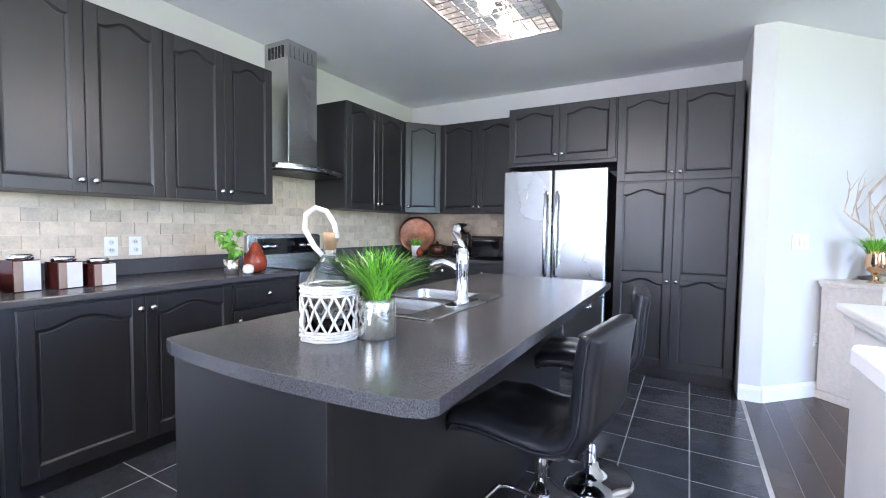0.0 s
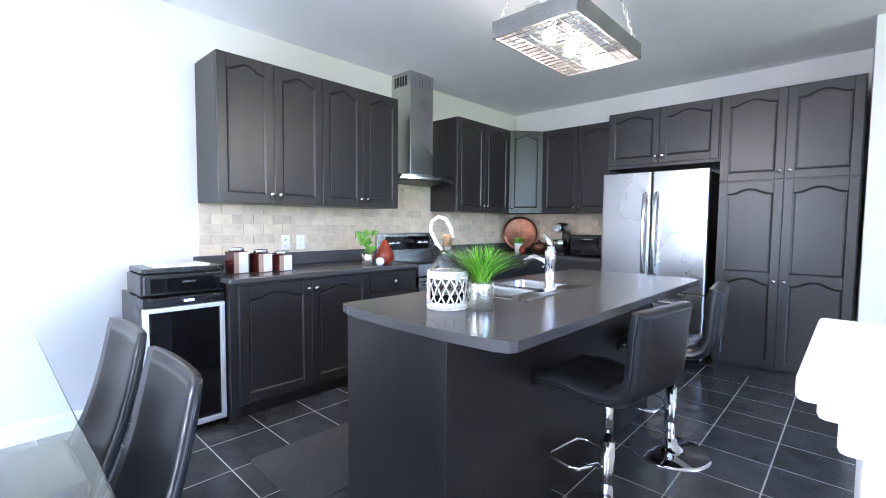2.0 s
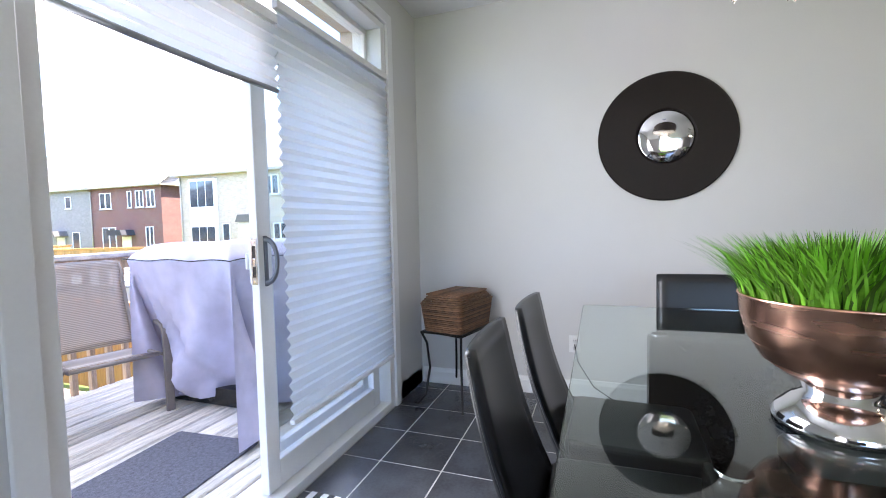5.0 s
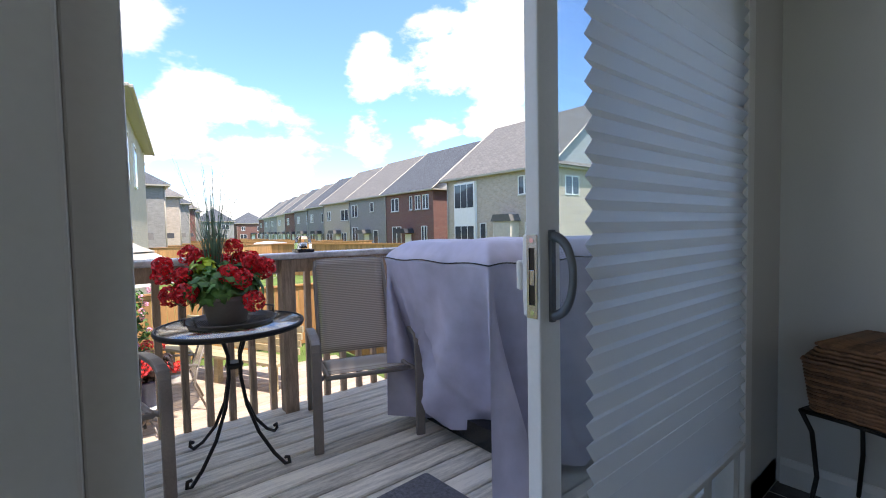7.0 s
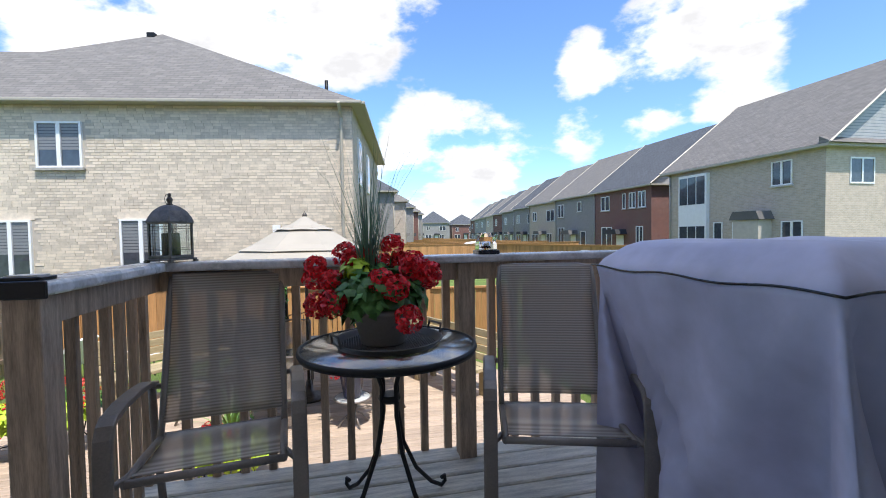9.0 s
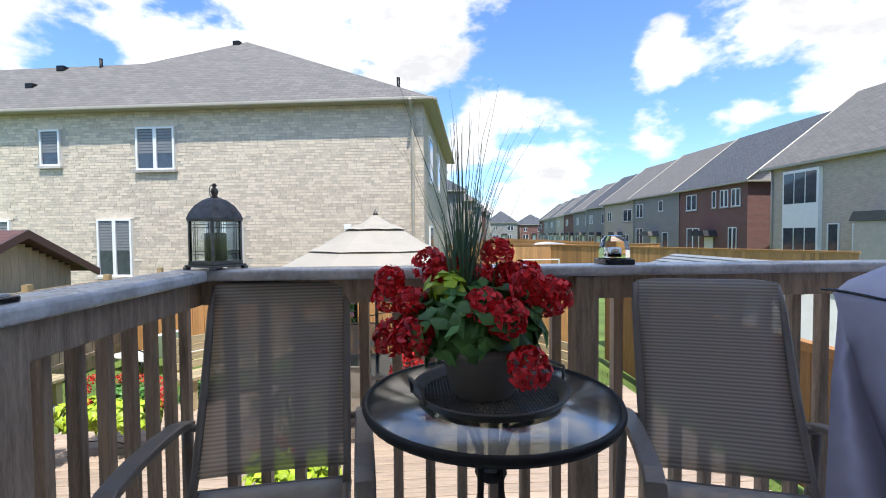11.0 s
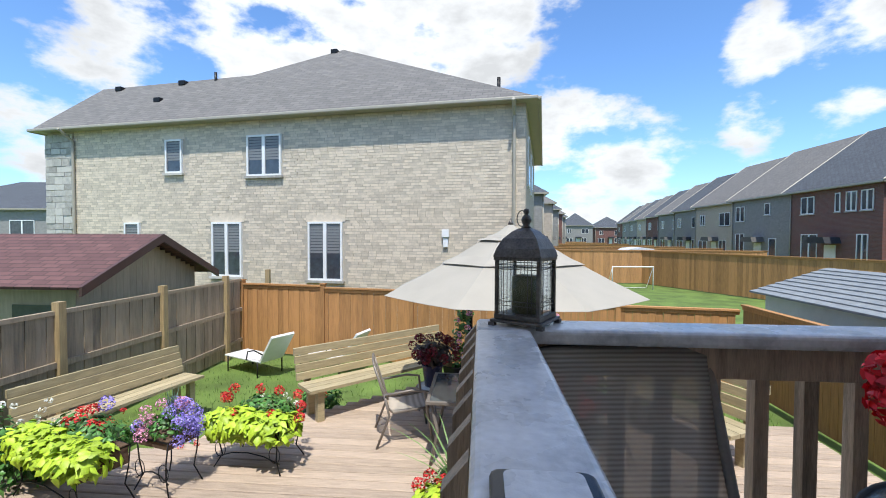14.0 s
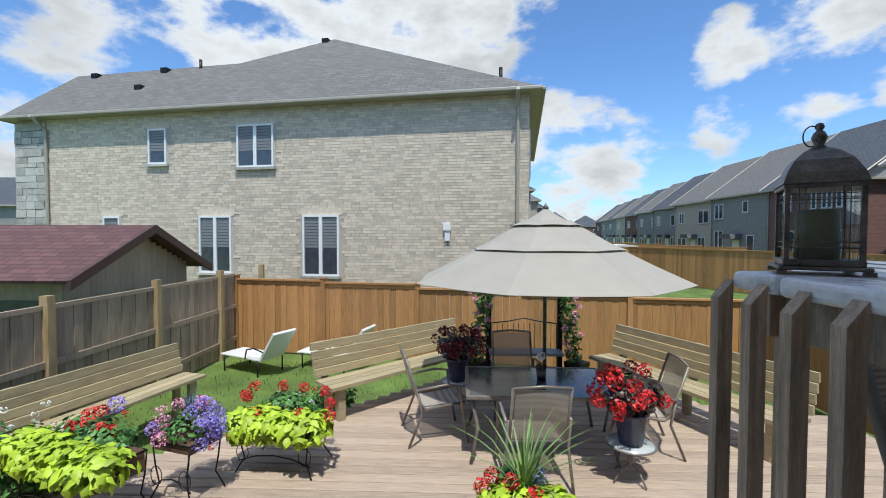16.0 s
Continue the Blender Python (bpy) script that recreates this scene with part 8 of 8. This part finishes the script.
console()
tagged(Mb().slab(round_rect(-1.42, -0.86, 0.80, 1.85, 0.03, 4), 0.0005, 0.01).ob("kitchen_mat", mat("charcoal_mat", (0.06, 0.06, 0.062), 0.85, var=0.15, scale=40, bump=0.6, bscale=160)), "charcoal rubber-backed kitchen mat by the island", "mat")
rug = thing("striped_mat", pose(-0.62, -1.86, 0), "black and white striped mat inside the patio door", "mat")
for i in range(14):
    Mb().box(-0.45, 0.45, -0.21 + i * 0.03, -0.181 + i * 0.03, 0.0005, 0.008).ob("stripe", BLACKP if i % 2 else WHITEC, rug)
bl = thing("pleated_blind", pose(-0.60, SY + 0.012, 0), "raised white pleated blind with grey bottom rail", "window blind")
mb = Mb()
vs = []
for i in range(13):
    vs += [(-0.40, 0.012 if i % 2 else -0.008, 1.74 + 0.022 * i), (0.40, 0.012 if i % 2 else -0.008, 1.74 + 0.022 * i)]
mb.add(vs, [(2 * i, 2 * i + 1, 2 * i + 3, 2 * i + 2) for i in range(12)]).ob("pleats", bpy.data.materials["blind_cloth"], bl)
Mb().tube([(-0.40, 0, 1.735), (-0.1, 0, 1.728), (0.2, 0, 1.73), (0.40, 0, 1.735)], 0.011, 8).ob("bottom_rail", mat("grey_rail", (0.3, 0.31, 0.33), 0.4, bump=0.03), bl)
Mb().box(-0.40, 0.40, -0.014, 0.016, 2.0, 2.03).ob("head_rail", VINYL, bl)


# ---- garden plants ----
PURPLE = mat("violet_petal", (0.30, 0.24, 0.62), 0.5, var=0.3, bump=0.0, island=0.7)
PINK = mat("pink_petal", (0.85, 0.32, 0.46), 0.5, var=0.3, bump=0.0, island=0.7)
DRED = mat("dark_red_petal", (0.16, 0.008, 0.018), 0.45, var=0.4, bump=0.0, island=0.8)
SCAR = mat("scarlet_petal", (0.60, 0.03, 0.03), 0.5, var=0.3, bump=0.0, island=0.7)
WHITEP = mat("white_petal", (0.78, 0.78, 0.72), 0.5, var=0.1, bump=0.0, island=0.4)


def iron_stand(t, w, h, d=0.2, deep=0.16):
    for sx in (-1, 1):
        for sy in (-1, 1):
            Mb().tube([(sx * w, sy * d, h), (sx * (w - 0.03), sy * d, h * 0.6), (sx * (w - 0.05), sy * d * 0.9, h * 0.3), (sx * (w + 0.02), sy * d * 1.1, 0.008)], 0.007, 6).ob("leg", BLACKM, t)
        Mb().tube([(sx * (w - 0.05) + 0.06 * math.cos(a), -d - 0.01, h * 0.45 + 0.08 * math.sin(a)) for a in [i * math.pi / 8 for i in range(16)]], 0.004, 5, closed=True).ob("scroll", BLACKM, t)
    Mb().tube([(-w, -d, h), (w, -d, h), (w, d, h), (-w, d, h)], 0.008, 6, closed=True).ob("rim", BLACKM, t)
    Mb().tube([(-w, -d, h * 0.25), (-w * 0.5, -d, h * 0.38), (0, -d, h * 0.42), (w * 0.5, -d, h * 0.38), (w, -d, h * 0.25)], 0.006, 6).ob("arch_brace", BLACKM, t)
    Mb().box(-w + 0.01, w - 0.01, -d + 0.01, d - 0.01, h - deep, h + 0.01).ob("trough", mat("coir_liner", (0.10, 0.06, 0.035), 0.95, var=0.3, bump=0.8, bscale=60), t)


def lime_planter(m, w, h, label, seed, reds, extra=None):
    t = thing("flower_planter", m, label, "planter", "planters on the lower deck")
    iron_stand(t, w, h)
    rng = random.Random(seed)
    lm = Mb()
    for i in range(9):
        x = -w * 1.0 + 2.0 * w * i / 8
        leaf_cloud(lm, (x, -0.12, h - 0.01), 0.19, 0.25, 0.17, 110, 0.072, rng, 0.45, 0.5)
    lm.ob("sweet_potato_vine", LIME, t, "trailing lime green foliage")
    leaf_cloud(Mb(), (0, 0.12, h + 0.09), w * 0.9, 0.2, 0.14, 260, 0.05, rng).ob("leaves", LEAF, t)
    for c in reds:
        Mb().tube([(c[0] * 0.8, c[1] * 0.5, h), (c[0], c[1], h + c[2] - 0.02)], 0.002, 4).ob("stalk", LEAF, t)
        blossom(Mb(), (c[0], c[1], h + c[2]), 0.05, 85, 0.02, rng).ob("flower_head", SCAR, t, "scarlet flower head")
    if extra:
        for c, mm in extra:
            blossom(Mb(), (c[0], c[1], h + c[2]), 0.07, 110, 0.02, rng).ob("flower_head", mm, t)
    return t


lime_planter(pose(2.63, -7.62, LZ, 0, 0, 172), 0.36, 0.45, "planter of lime sweet potato vine and red geraniums", 21,
             [(-0.42, 0.0, 0.20), (-0.38, 0.1, 0.26), (-0.30, -0.06, 0.06), (0.46, 0.0, 0.06), (0.42, 0.1, 0.14), (0.2, -0.1, 0.10), (0.1, 0.2, 0.24), (-0.12, 0.18, 0.25), (-0.2, -0.15, 0.08), (0.3, 0.25, 0.2), (-0.46, 0.1, 0.15)])
lime_planter(pose(3.98, -6.85, LZ, 0, 0, 160), 0.5, 0.5, "planter of lime sweet potato vine with red and violet flowers", 22,
             [(-0.02, 0.08, 0.17), (-0.1, 0.12, 0.22), (0.12, 0.1, 0.15), (0.0, 0.16, 0.25), (0.2, 0.12, 0.13), (-0.18, 0.05, 0.14)],
             [((0.05, 0.25, 0.28), PURPLE)])
lime_planter(pose(0.5, -6.55, LZ, 0, 0, 180), 0.22, 0.36, "planter of lime vine, red flowers and spiky grass", 23, [(-0.1, -0.05, 0.16), (-0.22, 0.1, 0.12), (0.05, -0.15, 0.13), (-0.3, 0.0, 0.10)], [((0.1, 0.05, 0.14), PURPLE)])
sp = thing("spike_plant", pose(0.5, -6.55, LZ + 0.38), "spiky green dracaena in the front planter", "potted plant")
blades(Mb(), (0, 0, 0), 46, 0.62, 0.62, random.Random(31), 0.022, 0.25, 0.03).ob("leaf_tuft", mat("spike_leaf", (0.16, 0.26, 0.08), 0.45, var=0.3, bump=0.0, island=0.5), sp)

t = thing("flower_planter", pose(3.27, -7.12, LZ, 0, 0, 165), "round planter of violet and pink flowers on iron stand", "planter", "planters on the lower deck")
iron_stand(t, 0.2, 0.50, 0.16, 0.07)
rng = random.Random(41)
leaf_cloud(Mb(), (0, 0, 0.58), 0.22, 0.2, 0.14, 260, 0.035, rng).ob("leaves", LEAF, t)
for k in range(38):
    a, e = rng.uniform(0, 6.283), rng.uniform(-0.5, 1.3)
    c = (0.29 * math.cos(e) * math.cos(a), 0.25 * math.cos(e) * math.sin(a), 0.58 + 0.20 * math.sin(e))
    blossom(Mb(), c, 0.055, 80, 0.016, rng).ob("flower_head", PURPLE if c[0] > 0.06 or k % 4 == 0 else PINK, t)
blades(Mb(), (0, 0.05, 0.62), 30, 0.35, 0.12, rng, 0.008, 0.3).ob("grass_spikes", SPIKE, t)


def begonia(m, petals, label, seed):
    t = thing("potted_begonia", m @ Matrix.Diagonal((1.3, 1.3, 1.25, 1)), label, "potted plant")
    rng = random.Random(seed)
    Mb().lathe([(0.075, 0), (0.08, 0.005), (0.11, 0.22), (0.118, 0.225), (0.118, 0.24), (0.108, 0.24), (0.1, 0.2), (0.001, 0.2)], 24).ob("pot", mat("indigo_glaze", (0.035, 0.03, 0.07), 0.25, var=0.3, bump=0.2), t, "dark glazed pot")
    leaf_cloud(Mb(), (0, 0, 0.36), 0.22, 0.2, 0.16, 300, 0.05, rng).ob("leaves", DLEAF, t, "dark bronze leaves")
    for k in range(20):
        a, e = rng.uniform(0, 6.283), rng.uniform(-0.6, 1.2)
        blossom(Mb(), (0.25 * math.cos(e) * math.cos(a), 0.23 * math.cos(e) * math.sin(a), 0.36 + 0.18 * math.sin(e)), 0.045, 60, 0.022, rng).ob("flower_head", petals, t)


DLEAF = mat("bronze_leaf", (0.05, 0.03, 0.025), 0.4, var=0.4, bump=0.1, island=0.6)


def glass_stool(m, h):
    t = thing("side_table", m, "small round glass-topped metal side table", "side table")
    Mb().lathe([(0.21, h - 0.02), (0.225, h - 0.01), (0.21, h), (0.2, h - 0.005), (0.21, h - 0.02)], 32).ob("rim", FRAMEM, t)
    Mb().lathe([(0.205, h - 0.012), (0.205, h - 0.004), (0.001, h - 0.004)], 32).ob("glass_top", SMOKED, t)
    Mb().lathe([(0.03, h - 0.02), (0.025, h * 0.5), (0.03, 0.12)], 12).ob("column", FRAMEM, t)
    for i in range(4):
        a = i * math.pi / 2 + 0.4
        Mb().tube([(0, 0, h * 0.5), (0.12 * math.cos(a), 0.12 * math.sin(a), 0.1), (0.19 * math.cos(a), 0.19 * math.sin(a), 0.008)], 0.01, 6).ob("leg", FRAMEM, t)


glass_stool(pose(-0.60, -7.5, LZ), 0.34)
begonia(pose(-0.60, -7.5, LZ + 0.337), SCAR, "scarlet begonia in an indigo glazed pot", 51)
glass_stool(pose(0.98, -9.15, LZ), 0.34)
begonia(pose(0.98, -9.15, LZ + 0.337), DRED, "dark red begonia in an indigo glazed pot", 52)
t = thing("potted_plant", pose(0.08, -8.2, LZ + 0.681), "small potted flower on the garden table", "potted plant")
Mb().lathe([(0.045, 0), (0.055, 0.1), (0.05, 0.1), (0.001, 0.09)], 18).ob("pot", BRONZE, t)
leaf_cloud(Mb(), (0, 0, 0.13), 0.07, 0.07, 0.06, 60, 0.035, random.Random(3)).ob("leaves", DLEAF, t)
leaf_cloud(Mb(), (0, 0, 0.24), 0.05, 0.05, 0.05, 12, 0.05, random.Random(5)).ob("petals", WHITEP, t)

t = thing("garden_arbour", pose(-0.05, -10.35, LZ), "black iron arbour seat with planters of climbing pink flowers", "arbour")
for sx in (-1, 1):
    Mb().box(sx * 0.55 - 0.04, sx * 0.55 + 0.04, -0.03, 0.03, 0, 1.5).ob("post", BLACKM, t)
    bx = Mb().lathe([(0.16, 0.0), (0.2, 0.3), (0.19, 0.3), (0.001, 0.28)], 4, c=(sx * 0.78, 0.15, 0.0), smooth=False).ob("planter_box", BLACKM, t)
    rng = random.Random(61 + sx)
    lv = Mb()
    for k in range(7):
        leaf_cloud(lv, (sx * (0.74 - 0.02 * k), 0.12, 0.35 + 0.16 * k), 0.16, 0.15, 0.12, 60, 0.055, rng)
    lv.ob("climbing_leaves", LEAF, t)
    for k in range(9):
        blossom(Mb(), (sx * 0.7 + rng.uniform(-0.17, 0.17), 0.25, 0.5 + 0.11 * k), 0.035, 30, 0.025, rng).ob("flower_head", PINK, t)
Mb().box(-0.55, 0.55, 0.0, 0.32, 0.42, 0.46).ob("seat", mat("grey_slab", (0.2, 0.22, 0.25), 0.5, bump=0.2), t)
Mb().tube([(-0.5, 0, 0.85), (-0.25, 0, 0.88), (0, 0, 0.93), (0.25, 0, 0.88), (0.5, 0, 0.85)], 0.01, 6).ob("top_arch", BLACKM, t)
for i in range(13):
    Mb().tube([(-0.5 + i / 12, 0, 0.46), (-0.5 + i / 12, 0, 0.85)], 0.005, 5).ob("bar", BLACKM, t)


def lounger(m):
    t = thing("sun_lounger", m, "white reclining sun lounger on the lawn", "sun lounger", "loungers on the lawn")
    Mb().box(-0.28, 0.28, -0.9, 0.25, 0.30, 0.335).ob("seat_pad", VINYL, t, bevel=0.01)
    Mb().add([(-0.28, 0.25, 0.30), (0.28, 0.25, 0.30), (0.28, 0.62, 0.85), (-0.28, 0.62, 0.85), (-0.28, 0.22, 0.335), (0.28, 0.22, 0.335), (0.28, 0.59, 0.885), (-0.28, 0.59, 0.885)], [(0, 1, 2, 3), (7, 6, 5, 4), (0, 4, 5, 1), (1, 5, 6, 2), (2, 6, 7, 3), (3, 7, 4, 0)]).ob("back_pad", VINYL, t)
    for sx in (-0.3, 0.3):
        for y in (-0.75, 0.2):
            Mb().cyl((sx, y, 0), (sx, y, 0.32), 0.015, n=8).ob("leg", BLACKM, t)
        Mb().tube([(sx, -0.15, 0.32), (sx, -0.1, 0.5), (sx, 0.1, 0.55), (sx, 0.35, 0.5)], 0.014, 8).ob("armrest", BLACKM, t)


lounger(pose(4.85, -12.0, GZ, 0, 0, 65))
lounger(pose(3.35, -12.35, GZ, 0, 0, 75))

# perennials along the fence and the deck edge
for i, (x, y, r, hh) in enumerate(((5.2, -7.4, 0.42, 0.95), (4.75, -8.0, 0.32, 0.75), (5.5, -6.6, 0.45, 1.05), (3.35, -8.6, 0.36, 0.62), (2.95, -9.1, 0.34, 0.55), (3.7, -8.3, 0.25, 0.4), (4.3, -7.6, 0.25, 0.4), (3.05, -8.35, 0.42, 0.78), (2.75, -9.5, 0.34, 0.6), (4.6, -7.1, 0.45, 1.1), (5.0, -6.9, 0.4, 1.2), (3.55, -7.9, 0.34, 0.5))):
    t = thing("perennial_bush", pose(x, y, GZ), "leafy green garden perennial with a few flowers", "bush", "bushes beside the lower deck")
    rng = random.Random(70 + i)
    lv = Mb()
    for k in range(6):
        leaf_cloud(lv, (rng.uniform(-r, r) * 0.5, rng.uniform(-r, r) * 0.5, hh * rng.uniform(0.3, 0.85)), r * 0.55, r * 0.55, hh * 0.25, 110, 0.055, rng)
    lv.ob("leaves", LEAF, t)
    Mb().tube([(0, 0, 0), (0.03, 0, hh * 0.5), (0, 0.02, hh * 0.8)], 0.012, 6).ob("stem", LEAF, t)
    for k in range(7):
        blossom(Mb(), (rng.uniform(-r, r) * 0.7, rng.uniform(-r, r) * 0.7, hh * rng.uniform(0.85, 1.1)), 0.028, 26, 0.018, rng).ob("flower", WHITEP if i in (0, 3, 4, 7, 9, 10) else SCAR, t)

g = Mb()
rng = random.Random(90)
for i in range(7000):
    x, y = rng.uniform(-4.4, 6.0), rng.uniform(-12.9, -6.9)
    lo, hi = lower_span(y)
    if y > -10.6 and lo - 0.05 < x < hi + 0.05:
        continue
    a, h_ = rng.uniform(0, 6.28), rng.uniform(0.04, 0.09)
    g.add([(x, y, GZ), (x + 0.012 * math.cos(a), y + 0.012 * math.sin(a), GZ), (x + 0.03 * math.cos(a + 1), y + 0.03 * math.sin(a + 1), GZ + h_)], [(0, 1, 2)])
tagged(g.ob("grass_blades", mat("lawn_blade", (0.12, 0.20, 0.035), 0.6, var=0.4, bump=0.0, island=0.8)), "mown grass blades on the garden lawn", "grass", kind="stuff")

t = thing("football_goal", pose(-7.9, -27.8, GZ, 0, 0, 4), "small white garden football goal with net", "goal")
Mb().tube([(-1.1, 0, 0), (-1.1, 0, 1.25), (1.1, 0, 1.25), (1.1, 0, 0)], 0.04, 8).ob("goal_posts", VINYL, t)
Mb().tube([(-1.1, 0, 1.25), (-1.1, -0.8, 0.02), (1.1, -0.8, 0.02), (1.1, 0, 1.25)], 0.02, 6).ob("rear_bar", VINYL, t)
